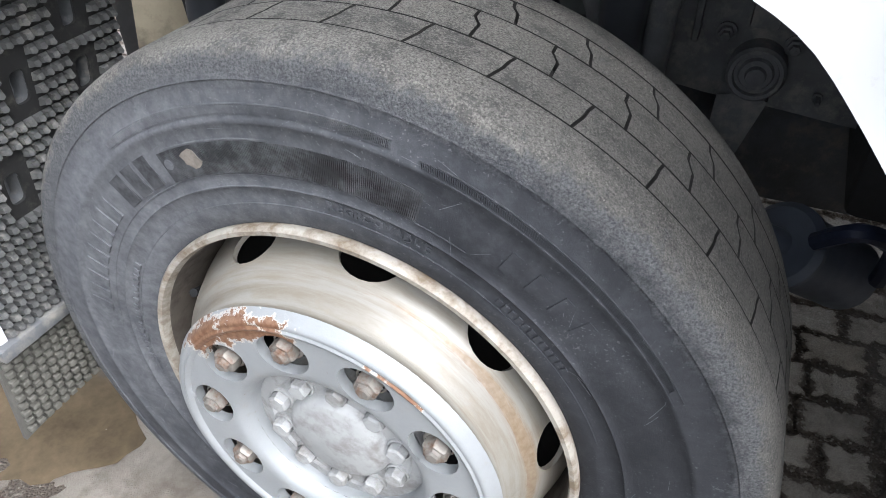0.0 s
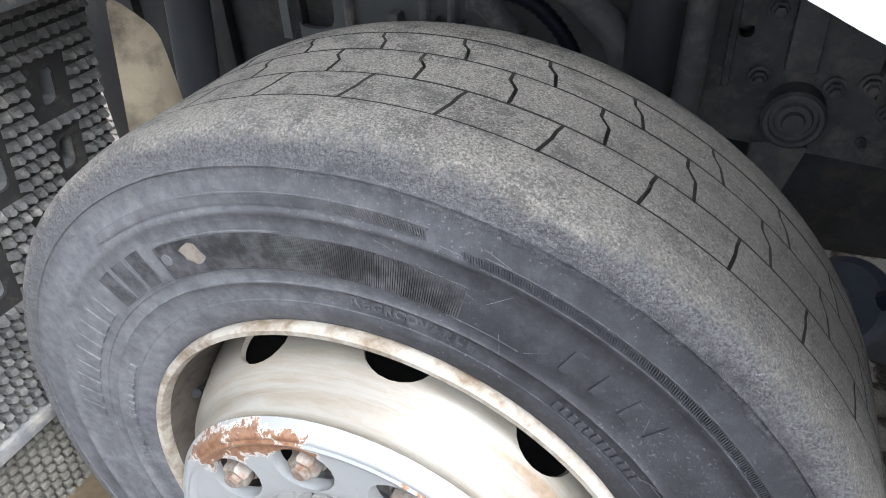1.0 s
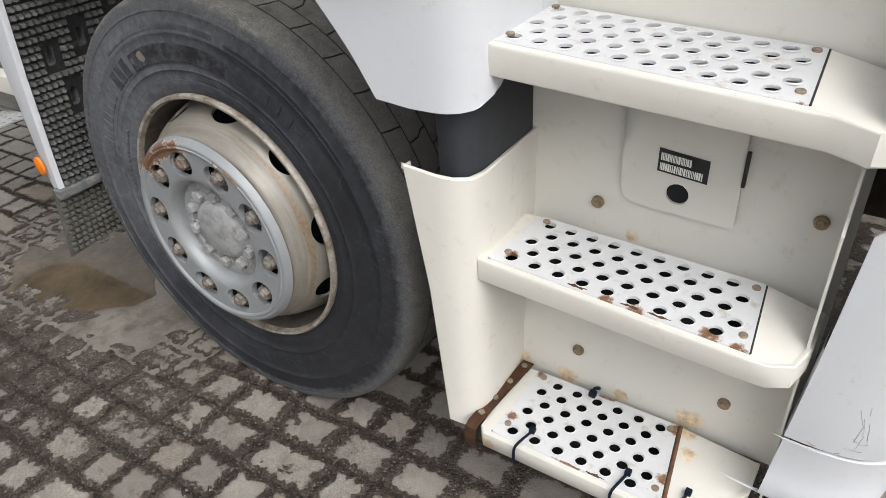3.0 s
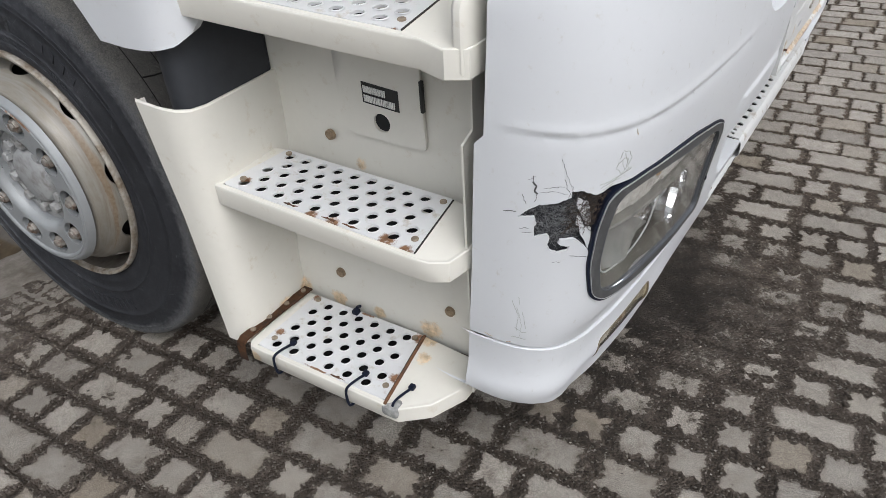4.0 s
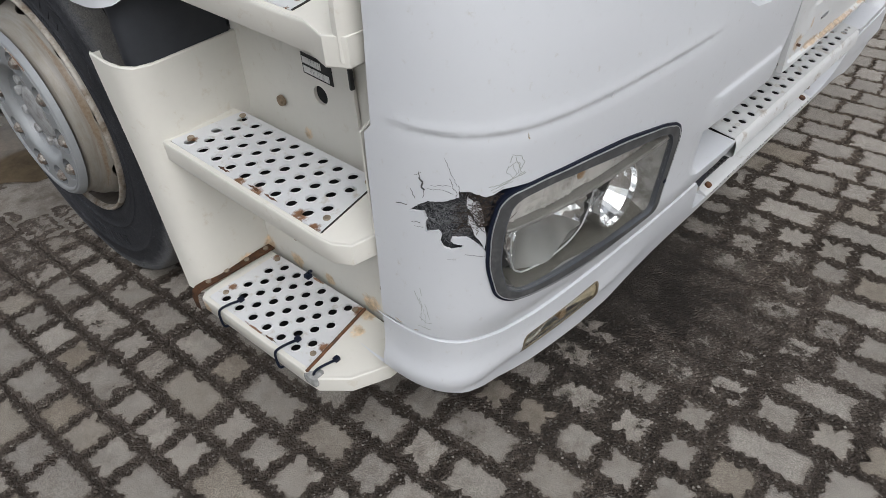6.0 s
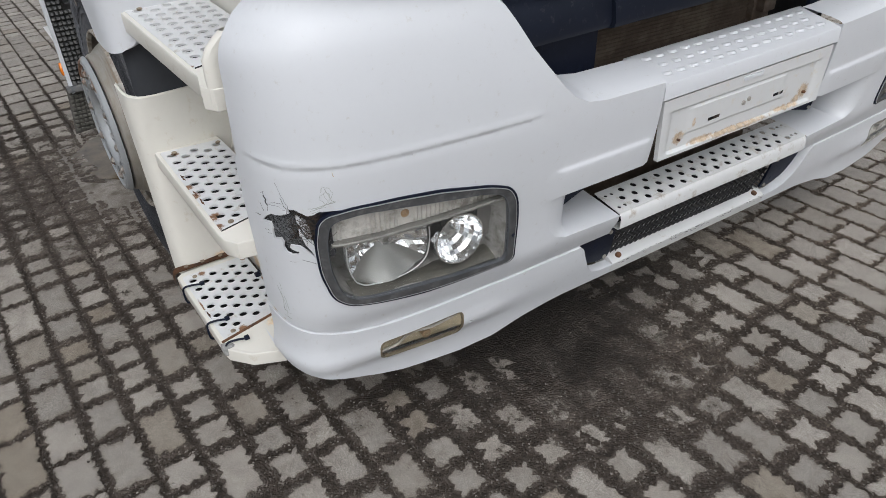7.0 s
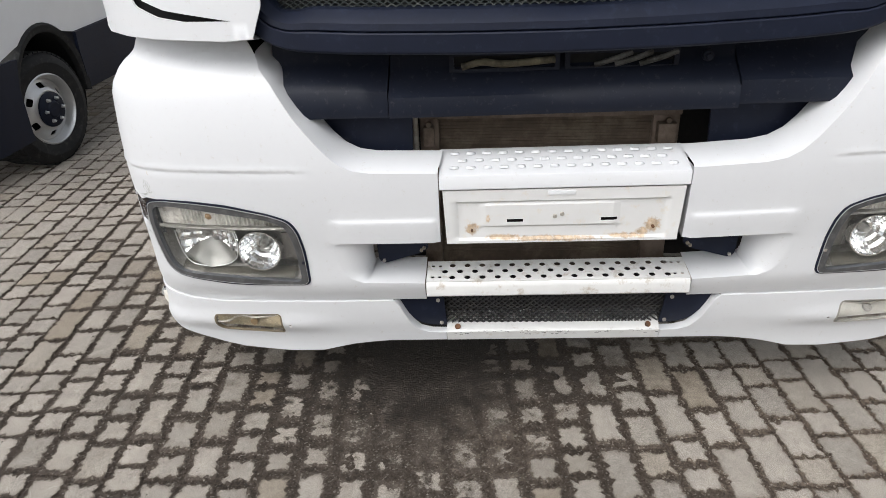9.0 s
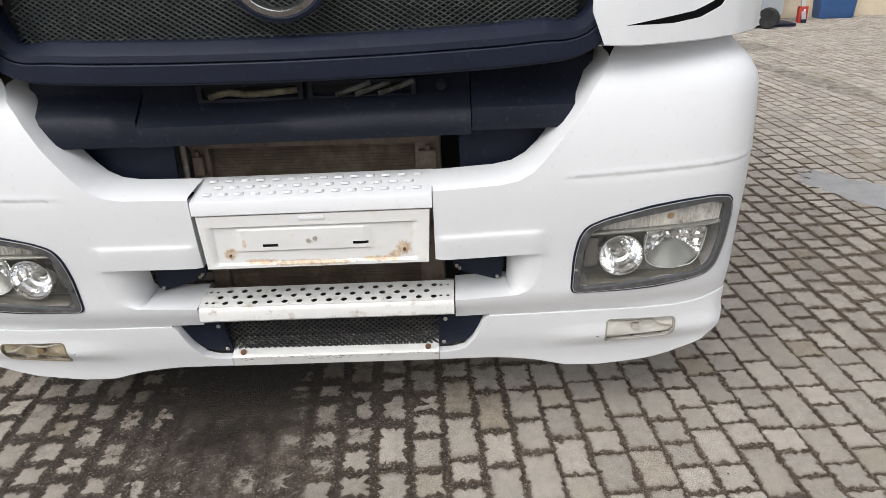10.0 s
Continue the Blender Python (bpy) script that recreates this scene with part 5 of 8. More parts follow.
def step(fl, fr, br, bl, end, rows, cols, lip, edge_rust, label, skip=()):
    """One step: a perforated plate fl-fr-br-bl in a cream frame that ends in a rounded nose towards the bumper."""
    P = bilinear(fl, fr, br, bl)
    st = empty("step", well, label=label)
    w, d = (Vector(fr) - Vector(fl)).length, (Vector(bl) - Vector(fl)).length
    Q = lambda u, v: P(u / w, v / d) + Vector((0, 0, 0.002))
    holes = []
    for j in range(rows):
        for i in range(cols):
            u = (i + 0.75 + (0.5 if j % 2 else 0)) * w / (cols + 1)
            v = (j + 0.72) * d / (rows + 0.45)
            if u < w - 0.02 and v < d - 0.008:
                holes.append(round_hole(u, v, 0.0104, 12))
    bm = bmesh.new()
    sheet(bm, rounded([(0, 0), (w, 0), (w, d), (0, d)], 0.008), holes, Q, 0.03, 0.003)
    for h in holes:  # raised collar round each hole
        c = np.mean(h, axis=0)
        m = Matrix.Translation(Q(*c))
        lathe(bm, [(0.0101, -0.003), (0.0106, 0.0014), (0.0115, 0.0014), (0.0126, 0.0)], m, 12)
    plate = part("tread_plate", bm, PLATE, st, "perforated light metal tread plate")
    for u, v in ((0.018, 0.03), (0.018, d - 0.012), (w - 0.015, 0.03), (w - 0.015, d - 0.015)):
        bm = bmesh.new()
        rod(bm, Q(u, v) - Vector((0, 0, 0.002)), Q(u, v) + Vector((0, 0, 0.003)), 0.0065)
        part("rivet", bm, mat("rivet_steel", (0.33, 0.27, 0.2), 0.6, metal=0.4, var=0.3, scale=90), plate)
    if edge_rust:
        for k in range(edge_rust // 3):
            bm = bmesh.new()
            u0, v0 = rng.uniform(0.3, 0.95) * w, rng.choice((0.003, 0.005, 0.007))
            n = 14
            out = [(min(w, max(0, u0 + (0.006 + 0.014 * rng.random()) * math.cos(a))), max(0.001, v0 + (0.001 + 0.004 * rng.random()) * math.sin(a))) for a in np.linspace(0, 2 * math.pi, n, endpoint=False)]
            sheet(bm, out, [], lambda u, v: Q(u, v) + Vector((0, 0, 0.0012)), 0.02, 0.0008)
            part("rust_patch", bm, RUST, plate)
    # tray under the plate, with the nose
    a, b, c, e = Vector(fl), Vector(fr), Vector(end), Vector(bl)
    ring = [Vector((fl[0] - 0.022, bl[1], bl[2])), Vector((fl[0] - 0.024, fl[1] + 0.004, fl[2])), a + Vector((-0.012, -0.010, 0)), b + Vector((0.0, -0.010, 0))]
    nose = [b + Vector((0.03, -0.006, -0.003)), (b + c) / 2 + Vector((0.022, -0.016, -0.004)), c + Vector((0.0, 0.0, 0)), Vector((c.x + 0.002, c.y + 0.05, c.z)), Vector((c.x + 0.002, br[1], c.z))]
    ring += nose
    rows_ = []
    for inset, dz in ((0.008, -0.0005), (0.0025, -0.0002), (0.0005, -0.0016), (0.0, -0.005), (0.001, -lip + 0.003), (0.004, -lip), (0.03, -lip - 0.002)):
        cx, cy = (fl[0] + end[0]) / 2, bl[1]
        row = []
        for p in ring:
            v = Vector((cx - p.x, cy - p.y, 0))
            row.append(p + (v.normalized() * inset if v.length > 0.01 else Vector()) + Vector((0, 0, dz)))
        rows_.append(row)
    bm = bmesh.new()
    loft(bm, rows_)
    part("step_frame", bm, CREAM, st, "cream step frame")
    # two near-black sheets that paint the shade seen through the plate's holes
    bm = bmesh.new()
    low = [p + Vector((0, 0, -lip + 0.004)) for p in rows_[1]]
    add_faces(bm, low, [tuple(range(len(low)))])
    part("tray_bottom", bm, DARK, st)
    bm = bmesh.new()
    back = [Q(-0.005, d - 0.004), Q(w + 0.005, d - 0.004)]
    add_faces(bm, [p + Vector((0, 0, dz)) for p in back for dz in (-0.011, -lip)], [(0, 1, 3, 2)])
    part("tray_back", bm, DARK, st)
    # dark rod that draws the shaded gap beside the plate
    bm = bmesh.new()
    rod(bm, Q(w - 0.0005, 0.002) - Vector((0, 0, 0.001)), Q(w - 0.0005, d - 0.002) - Vector((0, 0, 0.001)), 0.0016)
    part("edge_seal", bm, GROOVE, st, "dark line for the shaded gap along the plate's edge")
    bm = bmesh.new()  # the frame's top beside the plate
    rim_ = [rows_[1][i] for i in range(len(rows_[1]))]
    cut_ = [Q(w - 0.001, d), Q(w - 0.001, 0), Q(0.001, 0), Q(0.001, d)]
    order = [rim_[0], rim_[1], rim_[2], rim_[3]] + rim_[4:] + [Q(w, d)] + [Q(w, 0.0), Q(0.0, 0.0), Q(0.0, d)]
    vs2 = [bm.verts.new(p - Vector((0, 0, 0.0015))) for p in order]
    k = len(rim_)
    for f in ((0, 1, k + 3), (1, 2, k + 2, k + 3), (2, 3, k + 1, k + 2), (3, 4, k + 1), tuple(range(4, k)) + (k, k + 1)):
        bm.faces.new([vs2[i] for i in f])
    part("frame_top", bm, CREAM, st)
    return st, plate, Q, w, d


step((-0.775, -1.250, 0.652), (-0.367, -1.241, 0.621), (-0.380, -1.093, 0.637), (-0.752, -1.100, 0.655), (-0.297, -1.185, 0.618), 5, 9, 0.042, 9, "middle cream step with a perforated plate")
step((-0.775, -1.238, 1.002), (-0.373, -1.213, 0.969), (-0.380, -1.055, 0.985), (-0.769, -1.062, 1.005), (-0.268, -1.214, 0.960), 5, 10, 0.045, 2, "upper cream step with a perforated plate")
low_step, low_plate, Q1, W1, D1 = step((-0.752, -1.290, 0.297), (-0.437, -1.283, 0.287), (-0.463, -1.108, 0.297), (-0.742, -1.112, 0.303), (-0.322, -1.180, 0.284), 6, 6, 0.038, 4, "lower cream step, rusty and tied with cable ties")
# rusty strap on the lower step's end, a second rust line, and cable ties
bm = bmesh.new()
pts = [(-0.770, -1.105, 0.307), (-0.788, -1.292, 0.301)]
rows_ = []
for k in np.linspace(0, 1, 8):
    p = Vector(pts[0]).lerp(Vector(pts[1]), k)
    rows_.append([p + Vector((-0.012, 0, 0.001)), p + Vector((-0.011, 0, 0.004)), p + Vector((0.011, 0, 0.004)), p + Vector((0.012, 0, 0.001))])
p = Vector(pts[1])
for dy, dz in ((-0.010, -0.004), (-0.013, -0.02), (-0.012, -0.05)):
    rows_.append([p + Vector((x, dy, dz)) for x in (-0.012, -0.011, 0.011, 0.012)])
loft(bm, rows_)
bmesh.ops.solidify(bm, geom=bm.faces[:], thickness=0.003)
strap = part("rust_strap", bm, RUST, low_step, "rusty steel strap screwed over the step's edge")
for k in (0.08, 0.35, 0.62, 0.86):
    bm = bmesh.new()
    p = Vector(pts[0]).lerp(Vector(pts[1]), k) + Vector((0, 0, 0.003))
    rod(bm, p, p + Vector((0, 0, 0.005)), 0.006)
    part("strap_bolt", bm, mat("strap_bolt", (0.3, 0.24, 0.18), 0.6, metal=0.4, var=0.3), strap)
bm = bmesh.new()
a, b = Q1(W1 + 0.004, 0.0), Q1(W1 + 0.004, D1)
rod(bm, a + Vector((0, -0.008, 0)), b, 0.0035, 6)
part("rust_seam", bm, RUST, low_step)
for u, v0 in ((0.055, 0.0), (0.235, 0.0), (W1 + 0.02, 0.012)):
    bm = bmesh.new()
    p = Q1(u, v0)
    tube(bm, [p + Vector((0.012, 0.035, 0.003)), p + Vector((0.008, 0.01, 0.008)), p + Vector((0.002, -0.012, 0.004)), p + Vector((0, -0.016, -0.015)), p + Vector((0.002, -0.013, -0.043)), p + Vector((0.004, 0.005, -0.046))], 0.0028, 6)
    box(bm, (p.x + 0.007, p.y + 0.028, p.z + 0.002), (p.x + 0.018, p.y + 0.040, p.z + 0.011), 0.002)
    part("cable_tie", bm, BLACK, low_step, "black cable tie round the step")
bm = bmesh.new()
p = Q1(0.13, D1 - 0.012)
tube(bm, [p, p + Vector((0.002, 0.008, 0.014)), p + Vector((0.012, 0.006, 0.022))], 0.0035, 6)
box(bm, (p.x - 0.006, p.y - 0.004, p.z), (p.x + 0.008, p.y + 0.010, p.z + 0.010), 0.002)
part("cable_tie", bm, BLACK, low_step)
# torn nose of the lower step: bare grey scrape
bm = bmesh.new()
box(bm, (-0.440, -1.297, 0.262), (-0.405, -1.262, 0.286), 0.008)
part("scraped_corner", bm, mat("scraped_plastic", (0.33, 0.33, 0.32), 0.7, var=0.5, scale=70, bump=0.4), low_step)
# rounded flange that closes the upper step's end towards the bumper
bm = bmesh.new()
plan_ = [(-0.296, -1.06), (-0.297, -1.20), (-0.294, -1.213), (-0.287, -1.220), (-0.278, -1.220), (-0.271, -1.213), (-0.269, -1.20), (-0.268, -1.06)]
loft(bm, [[(x + 0.022 * max(0.0, z - 1.0), y + 14.0 * max(0.0, z - 1.0) ** 2, z - 0.02 * (x + 0.28) / 0.03 * (z < 0.95)) for x, y in plan_] for z in (0.926, 0.932, 0.96, 0.985, 1.01, 1.03, 1.045, 1.055)])
part("end_flange", bm, CREAM, well, "rounded cream flange at the upper step's end")
bm = bmesh.new()
box(bm, (-0.4490, -1.0735, 0.778), (-0.4435, -1.0655, 0.834), 0.001)
part("lid_slot", bm, INK, lid_ob)
# narrow wall between steps and bumper
bm = bmesh.new()
sheet(bm, [(-1.185, 0.285), (-1.05, 0.285), (-1.05, 0.95), (-1.15, 0.95), (-1.155, 0.812), (-1.185, 0.80)], [], lambda u, v: (-0.302, u, v), 0.05, 0.004)
part("end_wall", bm, CREAM, well)
# grey inner guard between fender and well panel
bm = bmesh.new()
G2 = [(-0.905, -1.20), (-0.865, -1.246), (-0.835, -1.252), (-0.816, -1.243), (-0.806, -1.20), (-0.804, -1.06)]
sheet(bm, [(0.0, 0.99), (0.055, 0.74), (0.30, 0.74), (0.30, 0.99)], [], upright(G2), 0.02, 0.004)
part("inner_guard", bm, mat("dark_guard_plastic", (0.036, 0.039, 0.045), 0.5, var=0.12, scale=5, bump=0.05, bscale=300, spec=0.35), truck, "dark grey plastic guard behind the wheel arch")

# ---- fender, marker lamp ----
FEND = [(-1.75, -1.27), (-1.4, -1.284), (-1.0, -1.290), (-0.85, -1.288), (-0.81, -1.280), (-0.788, -1.262), (-0.779, -1.235), (-0.777, -1.15), (-0.776, -1.04)]
fo = lambda x: math.hypot(0.35, 0.014) + (x + 1.4) if x > -1.4 else x + 1.75
arch = [(-0.951, 0.915), (-0.990, 0.980), (-1.013, 1.011), (-1.050, 1.056), (-1.080, 1.088), (-1.105, 1.105), (-1.135, 1.119), (-1.17, 1.136), (-1.22, 1.155), (-1.32, 1.178), (-1.45, 1.190), (-1.58, 1.18), (-1.70, 1.15)]
ax_, az_ = np.array([-p[0] for p in arch]), np.array([p[1] for p in arch])
arch = [(-x, smooth_at(ax_, az_, x)) for x in np.linspace(ax_[0], ax_[-1], 60)]
outline = [(fo(x), z) for x, z in arch] + [(0.01, 1.35), (1.24, 1.35), (1.24, 1.0), (1.05, 0.985), (1.02, 0.955), (0.995, 0.932), (0.96, 0.917), (0.92, 0.911), (0.86, 0.910)]
bm = bmesh.new()
sheet(bm, outline, [], upright(FEND), 0.03, 0.004)
flange(bm, [upright(FEND)(u, v) for u, v in dense([(fo(x), z) for x, z in arch], 0.02, False)], [(0.0, 0.004, 0.002), (0.002, 0.012, 0.003), (0.002, 0.03, 0.004)])
flange(bm, [upright(FEND)(u, v) for u, v in dense([(0.799, 0.915), (0.86, 0.910), (0.92, 0.911), (0.96, 0.917), (0.995, 0.932), (1.02, 0.955), (1.05, 0.985)], 0.01, False)], [(0.0, 0.004, 0.003), (-0.002, 0.02, 0.004)])
part("fender", bm, WHITE, truck, "white front fender over the wheel")
mark = empty("side_marker", truck, label="orange side marker lamp in a grey housing")


def pillow(bm, x0, x1, z0, z1, y0, bulge, n=9):
    rows_ = []
    for i in range(n):
        u = i / (n - 1)
        row = []
        for j in range(n):
            v = j / (n - 1)
            h = bulge * (1 - (2 * u - 1) ** 6) ** 0.5 * (1 - (2 * v - 1) ** 6) ** 0.5
            row.append((x0 + (x1 - x0) * u, y0 - h, z0 + (z1 - z0) * v))
        rows_.append(row)
    loft(bm, rows_)


bm = bmesh.new()
pillow(bm, -1.016, -0.868, 1.098, 1.182, -1.284, 0.034, 13)
part("housing", bm, GREY, mark, "grey lamp housing")
bm = bmesh.new()
pillow(bm, -1.018, -0.945, 1.106, 1.180, -1.287, 0.037)
part("lens", bm, AMBER, mark, "bright orange lens")

# ---- wheel ----
WM = pose(WC.x, WC.y, WC.z, 90, 0, 0)
wheel = empty("wheel", truck, label="front wheel with a worn dusty tyre and cream steel rim")
bm = bmesh.new()
half = [(0.290, 0.124), (0.302, 0.131), (0.3145, 0.134), (0.322, 0.1355), (0.326, 0.134), (0.344, 0.1365), (0.3465, 0.139), (0.349, 0.137), (0.36, 0.139), (0.378, 0.1405), (0.398, 0.1415), (0.415, 0.1405), (0.4165, 0.142), (0.422, 0.1420), (0.424, 0.1405), (0.445, 0.1395), (0.4585, 0.1375), (0.4595, 0.1390), (0.4625, 0.1370), (0.473, 0.1365), (0.481, 0.1345), (0.486, 0.1310), (0.4885, 0.126)]
prof = half + [(0.4845, 0.120), (0.4845, 0.05), (0.4845, 0.0), (0.4845, -0.05), (0.4845, -0.120)] + [(r, -h) for r, h in reversed(half)]
lathe(bm, prof, WM, 128)
for f in bm.faces:
    c = WM.inverted() @ f.calc_center_median()
    r = math.hypot(c.x, c.y)
    f.material_index = 1 if r > 0.484 and abs(c.z) < 0.122 else 2 if r > 0.460 else 0
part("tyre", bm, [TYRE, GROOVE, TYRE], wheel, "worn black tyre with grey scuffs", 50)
# tread: a worn rib at each edge and three rows of blocks with kinked ends
bm = bmesh.new()
RO = 0.4945
for s in (1, -1):
    lathe(bm, [(0.4852, s * 0.1318), (0.4885, s * 0.1275), (0.4910, s * 0.120), (0.4932, s * 0.106), (RO, s * 0.095), (RO + 0.0002, s * (0.0829 if s > 0 else 0.0745)), (0.484, s * (0.0824 if s > 0 else 0.0740))], WM, 128)
for f in bm.faces:
    if abs((WM.inverted() @ f.calc_center_median()).z - 0.08265) < 0.0006 or abs((WM.inverted() @ f.calc_center_median()).z + 0.07425) < 0.0006:
        f.material_index = 1
tread = part("tread_rib", bm, [TYRE, GROOVE], wheel, "worn dusty outer ribs of the tread", 50)
rng = random.Random(11)
NB = 38
for row, (h0, h1, kink, ph, slant) in enumerate(((0.0804, 0.0315, 0.002, 90.2, -0.010), (0.0290, -0.0252, 0.009, 86.0, 0.003), (-0.0277, -0.0718, 0.006, 93.0, 0.010))):
    bm = bmesh.new()
    a0, a1 = 0.0, 2 * math.pi / NB - 0.0070
    rows_ = []
    for i, h in enumerate(np.linspace(h0, h1, 5)):
        q = i / 4
        off = slant / RO * (q - 0.5) + (kink / RO) * (1 if q > 0.6 else 0.0)
        rows_.append([WM @ Vector((RO * math.cos(a), RO * math.sin(a), h)) for a in np.linspace(a0 + off, a1 + off, 8)])
    top_ = loft(bm, rows_)
    rim = top_[0] + [r[-1] for r in top_[1:]] + top_[-1][-2::-1] + [r[0] for r in top_[-2:0:-1]]
    low_ = []
    for v in rim:
        l = WM.inverted() @ v.co
        f = 0.484 / math.hypot(l.x, l.y)
        low_.append(bm.verts.new(WM @ Vector((l.x * f, l.y * f, l.z))))
    for i in range(len(rim)):
        j = (i + 1) % len(rim)
        bm.faces.new((rim[i], rim[j], low_[j], low_[i])).material_index = 1
    first = part("tread_block", bm, [TYRE, GROOVE], wheel, angle=50)
    for k in range(NB):
        ob = first if k == 0 else new("tread_block", first.data)
        ob.parent = wheel
        ob.matrix_basis = WM @ Matrix.Rotation(2 * math.pi * k / NB + radians(ph) + 0.004, 4, "Z") @ Matrix.Translation((0, 0, rng.uniform(-0.0004, 0.0004))) @ WM.inverted()


def ring_text(chars, r, a_mid, size, height=0.0012, h=0.142, name="raised_letters", bold=1.0, label="", spacing=1.0):
    """Raised letters round the sidewall, read clockwise from outside; a_mid in degrees."""
    bm = bmesh.new()
    step_a = size * 0.72 * spacing / r
    n = len(chars)
    for i, ch in enumerate(chars):
        if ch == " ":
            continue
        a = radians(a_mid) - (i - (n - 1) / 2) * -step_a * -1
        cu = bpy.data.curves.new("c", "FONT")
        cu.body, cu.size, cu.align_x, cu.extrude = ch, size, "CENTER", height
        cu.offset = 0.0006 * bold
        ob = bpy.data.objects.new("c", cu)
        me = ob.to_mesh()
        m = WM @ Matrix.Rotation(a - math.pi / 2, 4, "Z") @ Matrix.Translation((0, r, h))
        add_faces(bm, [m @ v.co for v in me.vertices], [list(p.vertices) for p in me.polygons])
        ob.to_mesh_clear()
        bpy.data.objects.remove(ob)
        bpy.data.curves.remove(cu)
    return part(name, bm, TYRE, wheel, label)


ring_text("REGROOVABLE", 0.331, 78.5, 0.0145, h=0.1355, name="tyre_lettering", label="raised word on the sidewall")


def ring_bars(r0, r1, a0, a1, n, fill=0.55, h=0.1415, m=TYRE, name="letter_bar", lean=0.0, joined=False):
    """Raised bars round the sidewall where lettering cannot be read or is a trade name."""
    bm = bmesh.new()
    for i in range(n):
        a, b = a0 + (a1 - a0) * i / n, a0 + (a1 - a0) * (i + fill) / n
        loop = []
        for r, e in ((r0, 0), (r1, lean)):
            for x in ((a, b) if r == r0 else (b, a)):
                t = radians(x + e)
                loop.append((r * math.cos(t), r * math.sin(t)))
        lo = [bm.verts.new(WM @ Vector((x, y, h - 0.002))) for x, y in loop]
        hi = [bm.verts.new(WM @ Vector((x, y, h + 0.0016))) for x, y in loop]
        bm.faces.new(hi)
        for i2 in range(4):
            bm.faces.new((lo[i2], lo[(i2 + 1) % 4], hi[(i2 + 1) % 4], hi[i2]))
        if not joined:
            part(name, bm, m, wheel)
            bm = bmesh.new()
    if joined:
        tagged(part(name, bm, m, wheel), kind="stuff")
    else:
        bm.free()


ring_bars(0.366, 0.404, 121.5, 134.5, 3, 0.74, 0.1404, m=HATCH)
ring_bars(0.370, 0.402, 138, 172, 9, 0.6, 0.1410)
ring_bars(0.370, 0.402, 262, 296, 10, 0.6, 0.1410)
ring_bars(0.372, 0.398, 44, 62, 4, 0.35, 0.1410)
ring_bars(0.328, 0.336, 38, 56, 12, 0.6, 0.1355)
ring_bars(0.328, 0.336, 150, 185, 16, 0.6, 0.1355)
# the hatched band and its fine border
ring_bars(0.3635, 0.3985, 72.5, 118.5, 150, 0.62, 0.1409, m=HATCH, name="hatching", joined=True)
# fine raised lines that frame the lettering
for r0_, a0_, a1_ in ((0.3605, 64, 178), (0.4005, 96, 119), (0.3465, 90, 118), (0.4265, 78, 128), (0.4365, 78, 128), (0.4205, 30, 74), (0.4305, 30, 74), (0.3235, 20, 190)):
    bm = bmesh.new()
    tube(bm, [WM @ Vector((r0_ * math.cos(radians(t)), r0_ * math.sin(radians(t)), float(np.interp(r0_, [p[0] for p in half], [p[1] for p in half])) + 0.0002)) for t in np.arange(a0_, a1_, 3.0)], 0.0011, 5, steps=2)
    part("raised_line", bm, TYRE, wheel)
ring_bars(0.4275, 0.4355, 78, 127, 170, 0.5, 0.1403, name="border_hatching", lean=0.4, joined=True)
ring_bars(0.4215, 0.4295, 32, 74, 140, 0.5, 0.1406, name="border_hatching", lean=0.4, joined=True)
bm = bmesh.new()
for a in (117,):
    lathe(bm, [(0.006, -0.001), (0.006, 0.0012), (0.0001, 0.0014)], WM @ Matrix.Rotation(radians(a), 4, "Z") @ Matrix.Translation((0.384, 0, 0.1425)), 10)
part("sidewall_stud", bm, TYRE, wheel)
# fine scratches and scuffs on the sidewall
bm = bmesh.new()
for i in range(70):
    a, r, ln, turn_ = rng.uniform(0, 6.28), rng.uniform(0.335, 0.44), rng.uniform(0.006, 0.026), rng.uniform(-1.2, 1.2)
    pts = []
    for k in range(4):
        q = k / 3 - 0.5
        rr_, aa_ = min(0.455, max(0.325, r + q * ln * math.sin(turn_))), a + q * ln * math.cos(turn_) / r
        pts.append(WM @ Vector((rr_ * math.cos(aa_), rr_ * math.sin(aa_), float(np.interp(rr_, [p[0] for p in half], [p[1] for p in half])) + 0.0001)))
    tube(bm, pts, rng.uniform(0.0001, 0.00022), 4, steps=1)
tagged(part("scuff_mark", bm, SCUFF, wheel, "fine grey scratches on the sidewall"), kind="stuff")
bm = bmesh.new()
out = [(0.384 * math.cos(radians(111.5)) + 0.013 * (0.7 + 0.5 * rng.random()) * math.cos(t), 0.384 * math.sin(radians(111.5)) + 0.010 * (0.7 + 0.5 * rng.random()) * math.sin(t)) for t in np.linspace(0, 2 * math.pi, 14, endpoint=False)]
sheet(bm, out, [], lambda u, v: WM @ Vector((u, v, 0.1435)), 0.01, 0.0008)
part("mud_spot", bm, mat("dried_mud", (0.20, 0.175, 0.15), 0.8, var=0.4, scale=90), wheel)
# rim: rolled edge and barrel, then the dish with its ten hand holes
bm = bmesh.new()
lathe(bm, [(0.289, 0.112), (0.2955, 0.130), (0.2955, 0.1375), (0.2925, 0.1415), (0.2865, 0.1405), (0.2835, 0.134), (0.2825, 0.128)], WM, 96)
rim = part("rim_edge", bm, RIM_EDGE, wheel, "stained rolled edge of the rim")
# barrel coloured dark brown for the shade in the rim's gutter
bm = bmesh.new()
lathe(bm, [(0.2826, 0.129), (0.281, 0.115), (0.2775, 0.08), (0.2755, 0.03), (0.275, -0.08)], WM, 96)
